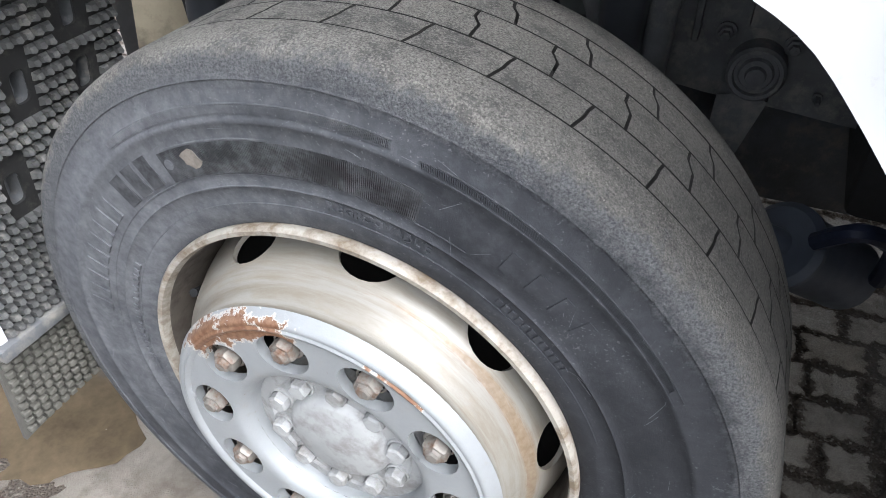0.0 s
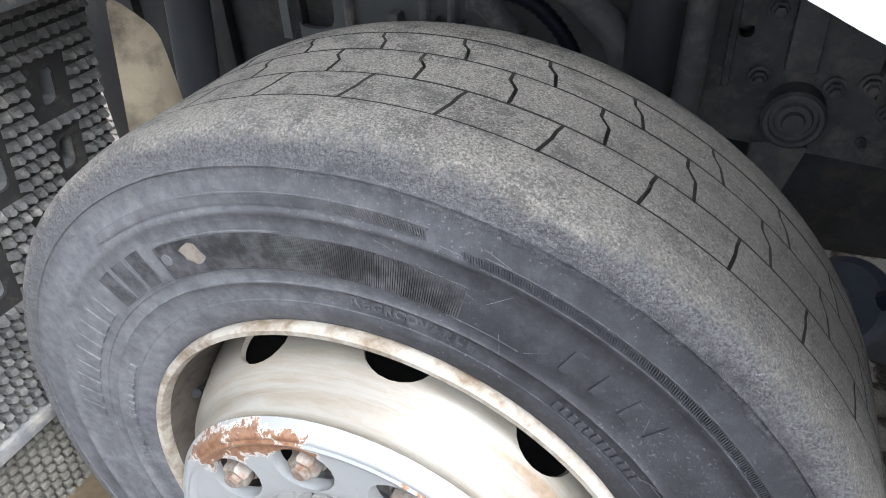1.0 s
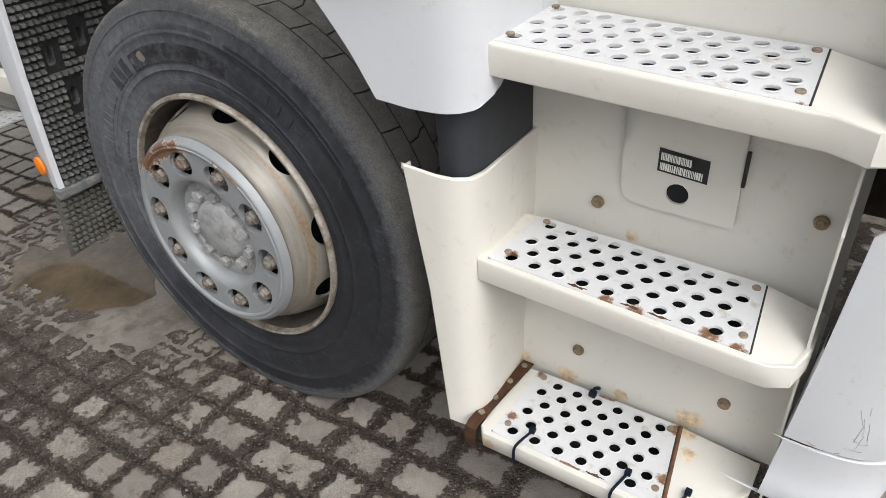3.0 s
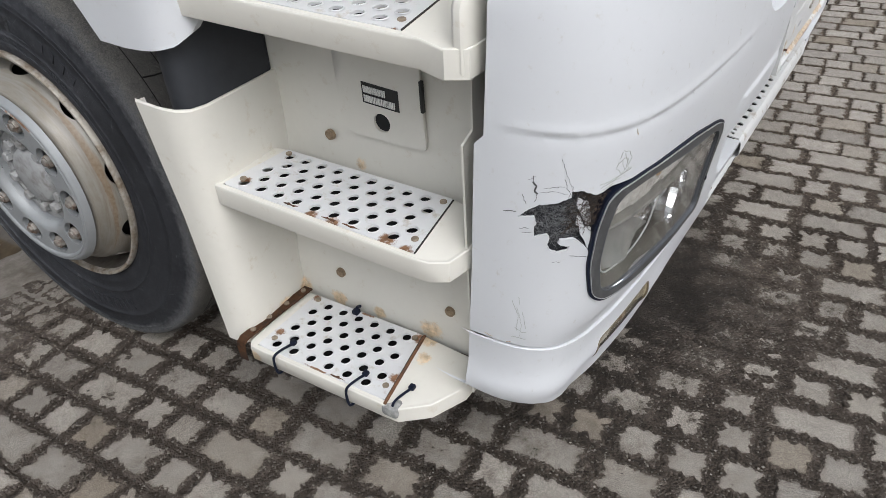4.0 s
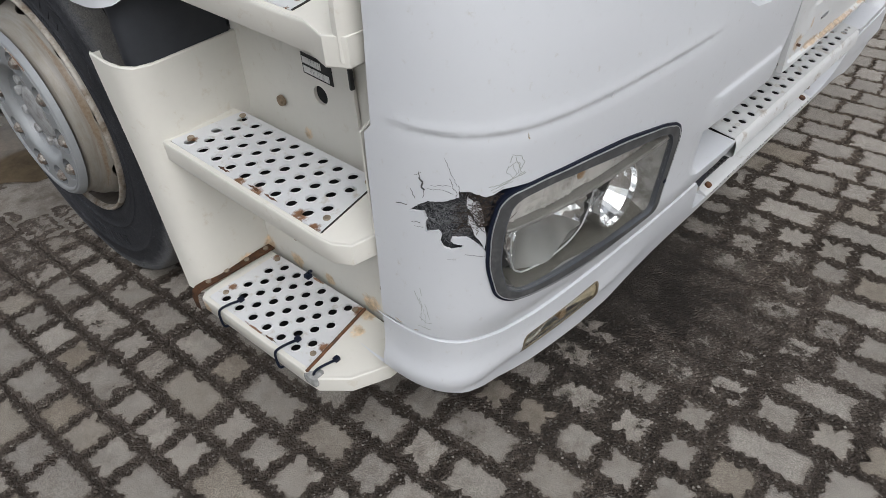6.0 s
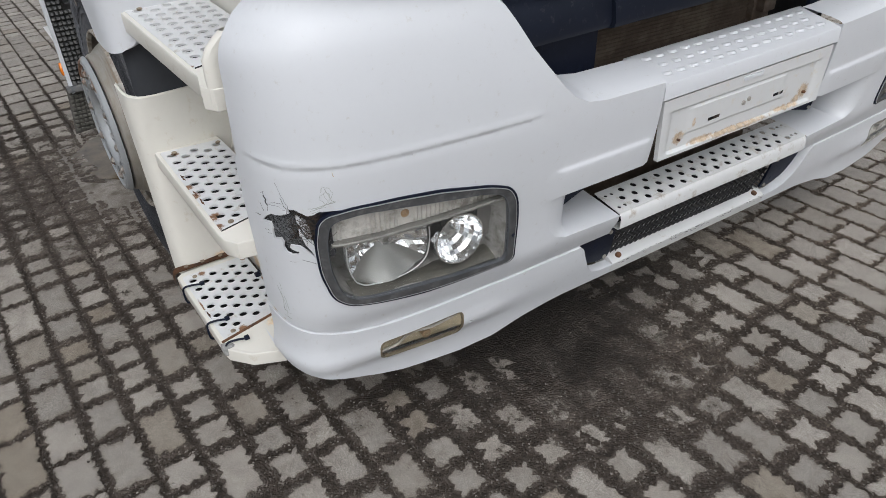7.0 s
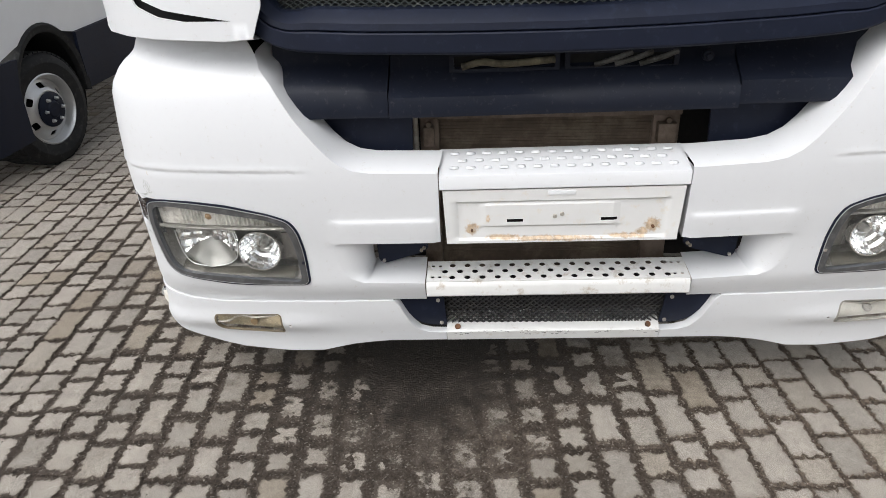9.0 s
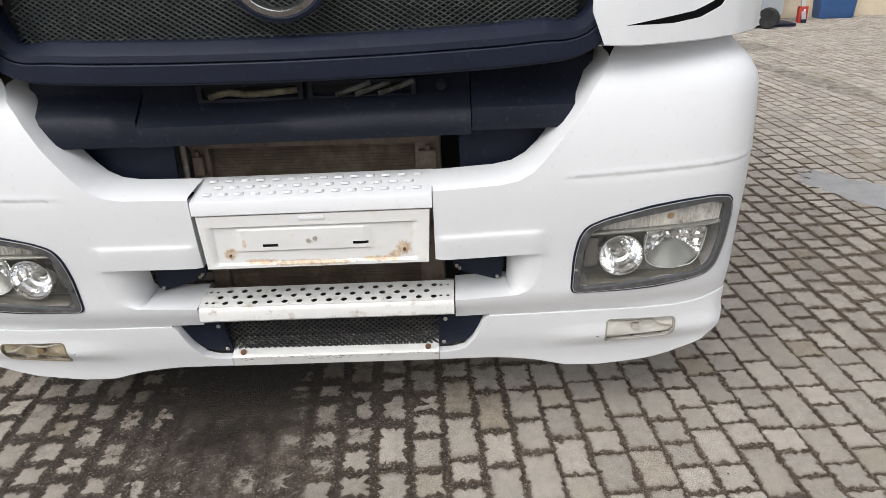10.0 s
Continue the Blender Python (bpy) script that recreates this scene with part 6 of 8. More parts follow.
part("rim_barrel", bm, mat("shaded_rim_barrel", (0.13, 0.112, 0.095), 0.6, metal=0.2, var=0.2, scale=14, dirt=(0.07, 0.058, 0.048), amount=0.4, dscale=16), wheel, "dark brown inside of the rim, its shade painted in")
dish = [(0.2750, 0.035), (0.270, 0.066), (0.262, 0.095), (0.2515, 0.122), (0.242, 0.139), (0.234, 0.147), (0.2275, 0.152), (0.2265, 0.158), (0.2245, 0.170), (0.218, 0.176), (0.20, 0.178), (0.12, 0.178)]
dl = np.r_[0, np.cumsum(np.hypot(*np.diff(np.array(dish), axis=0).T))]
RA = 0.25


def dish_fn(u, v):
    a = u / RA
    r, h = float(np.interp(v, dl, [p[0] for p in dish])), float(np.interp(v, dl, [p[1] for p in dish]))
    return WM @ Vector((r * math.cos(a), r * math.sin(a), h))


holes = []
for k in range(10):
    u0 = radians((46 + 36 * k) % 360) * RA
    holes.append([(u0 + 0.0355 * math.cos(t), 0.072 + 0.0285 * math.sin(t)) for t in np.linspace(0, 2 * math.pi, 20, endpoint=False)])
bm = bmesh.new()
sheet(bm, [(0.0, 0.0), (2 * math.pi * RA, 0.0), (2 * math.pi * RA, 0.168), (0.0, 0.168)], holes, dish_fn, 0.014, 0.006, edge_step=0.014)
bmesh.ops.remove_doubles(bm, verts=bm.verts[:], dist=0.0004)
rim_dish = part("rim_dish", bm, RIM, wheel, "cream steel dish with ten hand holes", 60)
# near-black disc: shade seen through the hand holes
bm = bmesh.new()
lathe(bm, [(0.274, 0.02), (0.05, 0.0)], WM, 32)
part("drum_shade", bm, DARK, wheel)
# cover ring with openings for ten nuts
bm = bmesh.new()
ringp = [(0.118, 0.172), (0.124, 0.186), (0.131, 0.1925), (0.14, 0.1935), (0.18, 0.1935), (0.1985, 0.1935), (0.2015, 0.1975), (0.2045, 0.1985), (0.2075, 0.1965), (0.2105, 0.1975), (0.214, 0.1965), (0.219, 0.190), (0.2235, 0.182), (0.2245, 0.172)]
rr, rh = [p[0] for p in ringp], [p[1] for p in ringp]
ring_fn = lambda u, v: WM @ Vector((u, v, float(np.interp(math.hypot(u, v), rr, rh))))
nut_a = [radians(102 + 36 * k) for k in range(10)]
holes = [round_hole(0, 0, 0.119, 48)]
for a in nut_a:
    holes.append([((0.1655 + 0.0285 * math.cos(t)) * math.cos(a) - 0.0345 * math.sin(t) * math.sin(a), (0.1655 + 0.0285 * math.cos(t)) * math.sin(a) + 0.0345 * math.sin(t) * math.cos(a)) for t in np.linspace(0, 2 * math.pi, 18, endpoint=False)])
ext = [(r * math.cos(t), r * math.sin(t)) for r in (0.1215, 0.125, 0.129, 0.134, 0.142, 0.1985, 0.2015, 0.2045, 0.2075, 0.2105, 0.214, 0.2165, 0.220) for t in np.linspace(0, 2 * math.pi, 96, endpoint=False)]
sheet(bm, round_hole(0, 0, 0.2235, 96), holes, ring_fn, 0.02, 0.003, extra=ext, edge_step=0.012, fill=False)
for h in holes[1:]:
    flange(bm, [ring_fn(*p) for p in h], [WM.to_3x3() @ Vector((0, 0, -0.003)), WM.to_3x3() @ Vector((0, 0, -0.014))], closed=True)
lathe(bm, [(0.1195, 0.1735), (0.1180, 0.168), (0.1175, 0.150)], WM, 48)
bmesh.ops.remove_doubles(bm, verts=bm.verts[:], dist=0.0003)
cover = part("nut_cover", bm, RING, wheel, "silver nut cover ring, paint flaking to rust at its upper edge", 50)
for a in nut_a:
    nm = WM @ Matrix.Rotation(a, 4, "Z") @ Matrix.Translation((0.1675, 0, 0.176))
    bm = bmesh.new()
    lathe(bm, [(0.0195, 0.0), (0.0195, 0.004), (0.0165, 0.006)], nm, 18)
    lathe(bm, [(0.0162, 0.005), (0.0162, 0.017), (0.014, 0.020), (0.0105, 0.0202), (0.010, 0.024), (0.007, 0.0262), (0.0001, 0.0262)], nm, 6)
    part("wheel_nut", bm, NUT, wheel, "rusty wheel nut")
bm = bmesh.new()
lathe(bm, [(0.121, 0.150), (0.118, 0.160), (0.100, 0.163), (0.096, 0.160), (0.070, 0.161), (0.066, 0.170), (0.060, 0.174), (0.0001, 0.175)], WM, 48)
hub = part("hub", bm, HUB, wheel, "grey dusty hub")
for k in range(10):
    a = radians(84 + 36 * k)
    m = WM @ Matrix.Rotation(a, 4, "Z") @ Matrix.Translation((0.086, 0, 0.160))
    bm = bmesh.new()
    lathe(bm, [(0.0165, 0.0), (0.0165, 0.004), (0.0145, 0.005)], m, 14)
    lathe(bm, [(0.0135, 0.004), (0.0135, 0.014), (0.011, 0.0165), (0.0001, 0.017)], m, 6)
    part("hub_bolt", bm, HUB, hub)
bm = bmesh.new()
tube(bm, [WM @ Vector((0.262 * math.cos(radians(t)), 0.262 * math.sin(radians(t)), h)) for t, h in ((158, 0.06), (157, 0.09), (154, 0.112))], 0.006, 8)
part("valve", bm, RUBBER, wheel)
far_wheel = copy_thing(wheel, pose(2 * WC.x, 0, 0, 0, 0, 180))

# ---- mudguard behind the wheel ----
GX = [(0.30, -2.012), (0.44, -2.008), (0.565, -1.998), (0.774, -1.974), (0.958, -1.943), (1.06, -1.90), (1.16, -1.825)]
gx = lambda z: float(np.interp(z, [g[0] for g in GX], [g[1] for g in GX]))
guard = empty("mudguard", truck, label="black studded mudguard with a white outer edge")
gh = [rounded([(y - 0.012, z - 0.024), (y + 0.012, z - 0.024), (y + 0.012, z + 0.024), (y - 0.012, z + 0.024)], 0.010) for y, z in ((-1.03, 0.895), (-1.025, 0.80), (-1.13, 0.822), (-1.185, 0.69), (-1.12, 0.60), (-1.215, 0.80), (-1.09, 0.70))]
# panel darker than its studs: the shade between them is in its colour
bm = bmesh.new()
sheet(bm, [(-1.292, 0.47), (-0.965, 0.47), (-0.950, 0.93), (-0.950, 1.10), (-1.292, 1.10)], [h for h in gh], lambda u, v: (gx(v), u, v), 0.03, 0.005)
part("panel", bm, mat("shaded_guard_panel", (0.022, 0.022, 0.022), 0.7, var=0.3, scale=9, dirt=(0.06, 0.057, 0.05), amount=0.25, dscale=40), guard)
for h in gh:
    bm = bmesh.new()
    y, z = np.mean([p[0] for p in h]), np.mean([p[1] for p in h])
    flange(bm, [(gx(b) - 0.003, a, b) for a, b in h], [(-0.012, 0, 0), (-0.03, 0, 0)], closed=True)
    box(bm, (gx(z) - 0.05, y - 0.03, z - 0.04), (gx(z) - 0.034, y + 0.03, z + 0.04), 0.003)
    part("slot", bm, CHASSIS, guard)
bm = bmesh.new()
py, pz = 0.0158, 0.0190
for i in range(25):
    for j in range(33):
        y, z = -1.284 + i * py, 0.48 + j * pz
        if y > -0.965 + (z - 0.47) * 0.033 - 0.010 or any(abs(y + py / 2 - np.mean([p[0] for p in h])) < 0.027 and abs(z - np.mean([p[1] for p in h])) < 0.04 for h in gh):
            continue
        x0, x1 = gx(z), gx(z + pz)
        w = py * 0.46
        c = y + py / 2
        h = pz * 0.66
        p = [(x0, c - w, z), (x0, c + w, z), (x1, c + w, z + h), (x1, c - w, z + h)]
        p += [(x0 + 0.012, c - w * 0.72, z + h * 0.22), (x0 + 0.014, c, z + h * 0.10), (x0 + 0.012, c + w * 0.72, z + h * 0.22), (x0 + 0.010, c + w * 0.6, z + h * 0.75), (x0 + 0.010, c - w * 0.6, z + h * 0.75)]
        add_faces(bm, p, [(0, 1, 6, 5, 4), (1, 2, 7, 6), (2, 3, 8, 7), (3, 0, 4, 8), (4, 5, 6, 7, 8)])
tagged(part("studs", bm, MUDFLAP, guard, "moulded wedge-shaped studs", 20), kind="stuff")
bm = bmesh.new()
sheet(bm, [(-1.33, 0.285), (-1.15, 0.30), (-1.13, 0.48), (-1.31, 0.475)], [], lambda u, v: (-2.012 + 0.02 * (v - 0.3), u, v), 0.03, 0.008)
part("rubber_flap", bm, mat("dusty_rubber", (0.10, 0.095, 0.085), 0.85, var=0.2, scale=10), guard, "dusty studded rubber flap")
bm = bmesh.new()
for i in range(11):
    for j in range(11):
        y, z = -1.322 + i * 0.0165 + 0.005 * j / 3, 0.298 + j * 0.0165
        box(bm, (-2.012, y, z), (-2.001, y + 0.012, z + 0.010), 0.002)
tagged(part("flap_studs", bm, mat("dusty_stud_rubber", (0.12, 0.115, 0.10), 0.85, var=0.2, scale=10), guard), kind="stuff")
bm = bmesh.new()
strip = [(-1.905, 1.10), (-1.942, 0.958), (-1.972, 0.774), (-1.996, 0.565), (-2.002, 0.49), (-2.004, 0.448), (-2.022, 0.450), (-2.058, 0.478), (-2.088, 0.55), (-2.108, 0.70), (-2.102, 0.87), (-2.062, 1.10)]
sheet(bm, strip, [], lambda u, v: (u, -1.300 + 0.03 * max(0, (-1.98 - u) / 0.12) ** 2, v), 0.025, 0.004)
flange(bm, [(u, -1.300, v) for u, v in dense(strip[:6], 0.03, False)], [(0.003, 0.004, 0), (0.004, 0.014, 0)])
edge = part("outer_edge", bm, WHITE, guard, "white painted outer edge")
bm = bmesh.new()
lathe(bm, [(0.0001, 0.007), (0.014, 0.006), (0.021, 0.003), (0.022, -0.003)], Matrix.Translation((-2.052, -1.300, 0.532)) @ pose(0, 0, 0, 90, 0, 0) @ Matrix.Diagonal((0.85, 1.15, 1, 1)), 24)
part("reflector", bm, AMBER, edge, "orange oval reflector")
bm = bmesh.new()
box(bm, (-2.02, -1.31, 0.455), (-1.985, -1.14, 0.478), 0.004)
part("flap_bar", bm, CHASSIS, guard)
bm = bmesh.new()
sheet(bm, rounded([(-0.975, 0.60), (-0.895, 0.62), (-0.888, 0.82), (-0.905, 0.93), (-0.950, 0.99)], 0.02), [], lambda u, v: (-1.935 + 0.05 * math.sin((u + 0.97) * 22) + 0.05 * (v - 0.7), u, v), 0.02, 0.004)
part("bracket_plate", bm, TAN, guard, "tan dusty plastic bracket")
bm = bmesh.new()
box(bm, (-1.99, -1.285, 1.02), (-1.84, -0.90, 1.16), 0.015)
part("guard_head", bm, GUARD, guard)

# ---- chassis seen past the tyre ----
ch = empty("chassis", truck, label="dusty grey chassis frame with bolts, hoses and a linkage")
bm = bmesh.new()
pl = [(-1.30, 0.735), (-1.14, 0.715), (-0.86, 0.69), (-0.55, 0.66), (-0.55, 1.15), (-1.35, 1.15), (-1.35, 0.80)]
sheet(bm, pl, [round_hole(-1.154, 0.876, 0.010, 10)], lambda u, v: (u, -0.60 - 0.01 * noise.noise(Vector((u * 6, v * 6, 0))), v), 0.03, 0.02)
part("spring_hanger", bm, CHASSIS, ch, "cast grey hanger plate")
for x0, x1, z0, z1 in ((-1.175, -1.165, 0.80, 1.1), (-1.10, -1.06, 0.83, 0.95), (-0.985, -0.975, 0.80, 0.95)):
    bm = bmesh.new()
    box(bm, (x0, -0.622, z0), (x1, -0.595, z1), 0.006)
    part("rib", bm, CHASSIS, ch)
for x, z, s in ((-1.128, 0.819, 1.0), (-1.209, 0.852, 1.0), (-1.12, 0.911, 1.05), (-1.034, 0.812, 1.0), (-0.993, 0.820, 1.0), (-0.967, 0.783, 0.75), (-1.026, 0.899, 1.0), (-0.985, 0.74, 0.5)):
    bm = bmesh.new()
    m = Matrix.Translation((x, -0.615, z)) @ pose(0, 0, 0, 90, 0, 0)
    lathe(bm, [(0.015 * s, 0), (0.015 * s, 0.005), (0.012 * s, 0.006)], m, 16)
    lathe(bm, [(0.0112 * s, 0.005), (0.0112 * s, 0.014), (0.008 * s, 0.016), (0.007 * s, 0.024), (0.0001, 0.025)], m, 6)
    part("bolt", bm, CHASSIS, ch)
bm = bmesh.new()
m = Matrix.Translation((-1.075, -0.62, 0.769)) @ pose(0, 0, 0, 90, 0, 0)
lathe(bm, [(0.041, -0.03), (0.041, 0.014), (0.037, 0.019), (0.032, 0.0185), (0.030, 0.012), (0.025, 0.012), (0.022, 0.018), (0.015, 0.019), (0.013, 0.027), (0.006, 0.029), (0.0001, 0.029)], m, 32)
link = part("bushing", bm, CHASSIS, ch, "round rubber bushing")
bm = bmesh.new()
rows_ = []
for k in np.linspace(0, 1, 8):
    p = Vector((-1.085, -0.62, 0.73)).lerp(Vector((-1.13, -0.64, 0.42)), k)
    w = 0.036 - 0.014 * min(1, k * 3)
    rows_.append([p + Vector((a * w, b * 0.014, 0)) for a, b in ((-1, -1), (-0.4, -0.3), (0.4, -0.3), (1, -1), (1, 1), (-1, 1))])
loft(bm, rows_, close=True)
part("link_arm", bm, CHASSIS, ch, "forged linkage arm")
bm = bmesh.new()
rod(bm, (-1.275, -0.70, 0.55), (-1.255, -0.70, 1.2), 0.034, 24)
part("shock_absorber", bm, mat("shock_paint", (0.05, 0.055, 0.065), 0.45, var=0.15), ch, "dark round shock absorber")
bm = bmesh.new()
rod(bm, (-1.225, -0.68, 0.55), (-1.205, -0.68, 1.2), 0.022, 16)
part("pipe", bm, CHASSIS, ch)
bm = bmesh.new()
tube(bm, [(-1.47, -0.75, 0.955), (-1.41, -0.74, 0.935), (-1.36, -0.74, 0.88), (-1.33, -0.75, 0.80), (-1.31, -0.75, 0.7)], 0.010, 10, ribs=1, steps=14)
part("corrugated_hose", bm, BLACK, ch, "corrugated black hose")
bm = bmesh.new()
tube(bm, [(-1.42, -0.70, 0.97), (-1.36, -0.69, 0.93), (-1.30, -0.69, 0.86), (-1.28, -0.69, 0.70)], 0.022, 12)
part("hose", bm, CHASSIS, ch, "thick dusty hose")
bm = bmesh.new()
rod(bm, (-0.98, -0.80, 0.60), (-0.88, -0.72, 0.52), 0.055, 24)
rod(bm, (-0.995, -0.815, 0.615), (-0.98, -0.80, 0.60), 0.062, 24)
rod(bm, (-1.02, -0.83, 0.63), (-0.99, -0.81, 0.61), 0.022, 12)
part("brake_chamber", bm, mat("chamber_paint", (0.05, 0.06, 0.08), 0.5, var=0.2), ch, "dark brake chamber")
bm = bmesh.new()
tube(bm, [(-0.96, -0.86, 0.66), (-0.92, -0.88, 0.70), (-0.87, -0.84, 0.66), (-0.86, -0.80, 0.58)], 0.012, 8)
part("air_hose", bm, BLACK, ch)
bm = bmesh.new()
box(bm, (-2.6, -0.56, 0.72), (-0.3, -0.42, 1.0), 0.01)
part("frame_rail", bm, CHASSIS, ch, "steel frame rail")
bm = bmesh.new()
sheet(bm, [(-1.86, 0.825), (-1.30, 0.825), (-1.30, 1.02), (-1.86, 1.02)], [rounded([(-1.83, 0.845), (-1.76, 0.845), (-1.76, 0.93), (-1.83, 0.93)], 0.025), round_hole(-1.575, 0.868, 0.013, 12), round_hole(-1.535, 0.868, 0.011, 12)], lambda u, v: (u, -0.64, v), 0.04, 0.012)
part("crossmember", bm, mat("galvanised_grey", (0.16, 0.17, 0.17), 0.6, metal=0.2, var=0.15, scale=9), ch, "grey pressed crossmember with cut-outs")
for x in (-1.725, -1.60, -1.555):
    bm = bmesh.new()
    rod(bm, (x, -0.655, 0.83), (x + 0.004, -0.655, 1.0), 0.008, 8)
    part("pipe", bm, CHASSIS, ch)
bm = bmesh.new()
box(bm, (-1.655, -0.665, 0.865), (-1.638, -0.64, 0.885), 0.003)
part("clip", bm, CHASSIS, ch)
bm = bmesh.new()
rod(bm, (-1.44, -0.70, 0.875), (-1.50, -0.68, 0.92), 0.017, 12)
part("link", bm, CHASSIS, ch)
bm = bmesh.new()
rod(bm, (-1.505, -0.67, 0.90), (-1.505, -0.66, 1.0), 0.022, 12)
part("bush", bm, CHASSIS, ch)
bm = bmesh.new()
rod(bm, (-1.95, -0.80, 0.55), (-1.90, -0.76, 1.2), 0.032, 20)
part("stay_tube", bm, mat("stay_paint", (0.045, 0.05, 0.06), 0.45, var=0.15), ch, "dark round stay")
# made-up block that hides bright paving on the truck's far side
bm = bmesh.new()
box(bm, (-1.30, -0.50, 0.47), (-0.74, 0.50, 0.70), 0.05)
part("axle_beam", bm, mat("gap_block_paint", (0.05, 0.056, 0.066), 0.6, var=0.3, scale=12, bump=0.3, dirt=(0.11, 0.105, 0.095), amount=0.3, dscale=20), ch, "dark block added to close the bright gap past the tyre")
bm = bmesh.new()
box(bm, (-1.9, -0.30, 0.35), (-1.0, 0.30, 0.65), 0.05)
part("axle_shade", bm, DARK, ch)
bm = bmesh.new()
box(bm, (-1.55, -0.95, 0.42), (-1.35, 0.95, 0.56), 0.03)
part("front_axle", bm, CHASSIS, ch, "front axle beam")
GRIMY = mat("gap_box_paint", (0.03, 0.031, 0.033), 0.6, var=0.3, scale=12, dirt=(0.07, 0.066, 0.058), amount=0.3, dscale=20)
# ribbed box added to block the lit ground behind the wheel
bm = bmesh.new()
box(bm, (-2.35, -0.62, 0.42), (-1.72, -0.40, 1.10), 0.03)
part("underbody_box", bm, GRIMY, ch, "black box added for the dark clutter behind the wheel")
for x in (-2.2, -2.0, -1.85):
    bm = bmesh.new()
    box(bm, (x, -0.64, 0.48), (x + 0.03, -0.615, 1.04), 0.006)
    part("rib", bm, GRIMY, ch)
# frame and tank behind the mudguard
side = empty("side_rail", truck, label="white bent tube frame with a small perforated step")
bm = bmesh.new()
tube(bm, [(-2.20, -1.25, 1.0), (-2.26, -1.25, 0.86), (-2.33, -1.25, 0.70), (-2.385, -1.25, 0.53), (-2.42, -1.25, 0.50), (-2.60, -1.22, 0.53)], 0.012, 10)
part("tube", bm, CREAM, side)
bm = bmesh.new()
sheet(bm, [(-2.75, -1.26), (-2.40, -1.26), (-2.40, -1.12), (-2.75, -1.12)], [round_hole(-2.72 + 0.025 * i + 0.012 * (j % 2), -1.24 + 0.025 * j, 0.006, 8) for i in range(13) for j in range(5)], lambda u, v: (u, v, 0.535), 0.05, 0.004)
part("small_step", bm, PLATE, side)
bm = bmesh.new()
box(bm, (-2.36, -1.22, 0.66), (-2.19, -1.18, 0.71), 0.006)
part("cross_bar", bm, CREAM, side)
bm = bmesh.new()
lathe(bm, [(0.0001, 0), (0.28, 0), (0.30, 0.03), (0.30, 0.9), (0.0001, 0.9)], Matrix.Translation((-2.45, -0.95, 0.78)) @ pose(0, 0, 0, 0, -90, 0), 32)
part("tank", bm, mat("tank_grey", (0.30, 0.29, 0.26), 0.5, metal=0.3, var=0.1), truck, "grey round tank behind the mudguard")

# the steps, wheel and chassis stand slightly askew to the bumper
SIDE = pose(-0.0046, 0.0100, 0.0037, 0, 0, 2.27)
for ob in list(truck.children):
    if ob.name not in front_names:
        ob.matrix_basis = SIDE @ Matrix.Translation({"fender": (0.012, 0.0, -0.015), "side_marker": (0.008, 0.0, -0.014), "inner_guard": (0.010, -0.008, -0.008), "step_well": (-0.003, 0.0, -0.009),
                                                     "wheel": (0.006, 0.0, 0.0), "chassis": (0.0, -0.007, 0.013)}.get(ob.name, (0, 0, 0))) @ ob.matrix_basis


# ---- cab above the bumper ----
CABP = [(0.020, 0.70), (0.012, 0.78), (-0.008, 0.88), (-0.036, 0.98), (-0.075, 1.07), (-0.125, 1.13), (-0.19, 1.168), (-0.28, 1.19), (-0.45, 1.205), (-2.1, 1.21)]
for side in (-1, 1):
    bm = bmesh.new()
    fn0 = upright([(x, y) for x, y in CABP])
    fn = lambda u, v, s=side: Vector(((q := along(CABP, u))[0] - 0.10 * max(0, v - 1.25), s * q[1], v + tilt(s * q[1]) + 0.004))
    slit = rounded([(0.075, 1.205), (0.20, 1.203), (0.27, 1.212), (0.33, 1.235), (0.37, 1.30), (0.36, 1.305), (0.31, 1.25), (0.25, 1.228), (0.16, 1.216)], 0.006)
    sheet(bm, [(side * 1 * u if False else u, v) for u, v in ((0.03, 1.166), (0.10, 1.160), (0.30, 1.162), (0.60, 1.175), (0.60, 1.6), (0.0, 1.6), (0.0, 1.24))], [slit], fn, 0.03, 0.004)
    flange(bm, [fn(u, v) for u, v in dense([(0.03, 1.166), (0.10, 1.160), (0.30, 1.162), (0.60, 1.175)], 0.02, False)], [(-0.004, 0, -0.003), (-0.02, -side * 0.01, -0.004), (-0.06, -side * 0.03, 0.0)])
    corner = part("cab_corner", bm, WHITE, truck, "white cab corner panel with a dark slit")
    bm = bmesh.new()
    sheet(bm, [(0.05, 1.19), (0.42, 1.19), (0.42, 1.33), (0.05, 1.33)], [], lambda u, v: Vector(fn(u, v)) - Vector((0.02, side * 0.02, 0)), 0.04, 0.003)
    part("slit_shade", bm, DARK, corner)
# upper cab stays out of view: a plain box added for its shade
bm = bmesh.new()
box(bm, (-2.05, -1.17, 1.30), (-0.12, 1.17, 2.95), 0.12)
part("cab_body", bm, WHITE, truck, "white cab body")
bm = bmesh.new()
box(bm, (-2.05, -1.12, 1.16), (-0.40, 1.12, 1.30), 0.03)
part("cab_floor", bm, CHASSIS, truck)
# dark grille panel with a mesh and a plain ring
grille = empty("grille_panel", truck, label="dark blue-black plastic grille panel with mesh and a chrome ring")


bm = bmesh.new()
# bands that follow the panel's lower edge: (height over the edge, set-back)
BANDS = [(-0.002, 0.10), (-0.006, 0.03), (-0.004, 0.006), (0.0, 0.0), (0.004, -0.002), (0.043, -0.004), (0.0455, -0.002), (0.0462, 0.008), (0.0482, 0.009), (0.0490, 0.002), (0.0505, 0.001), (0.0660, 0.002), (0.0680, 0.004), (0.0900, 0.028), (0.0925, 0.033), (0.0935, 0.042), (0.096, 0.075)]
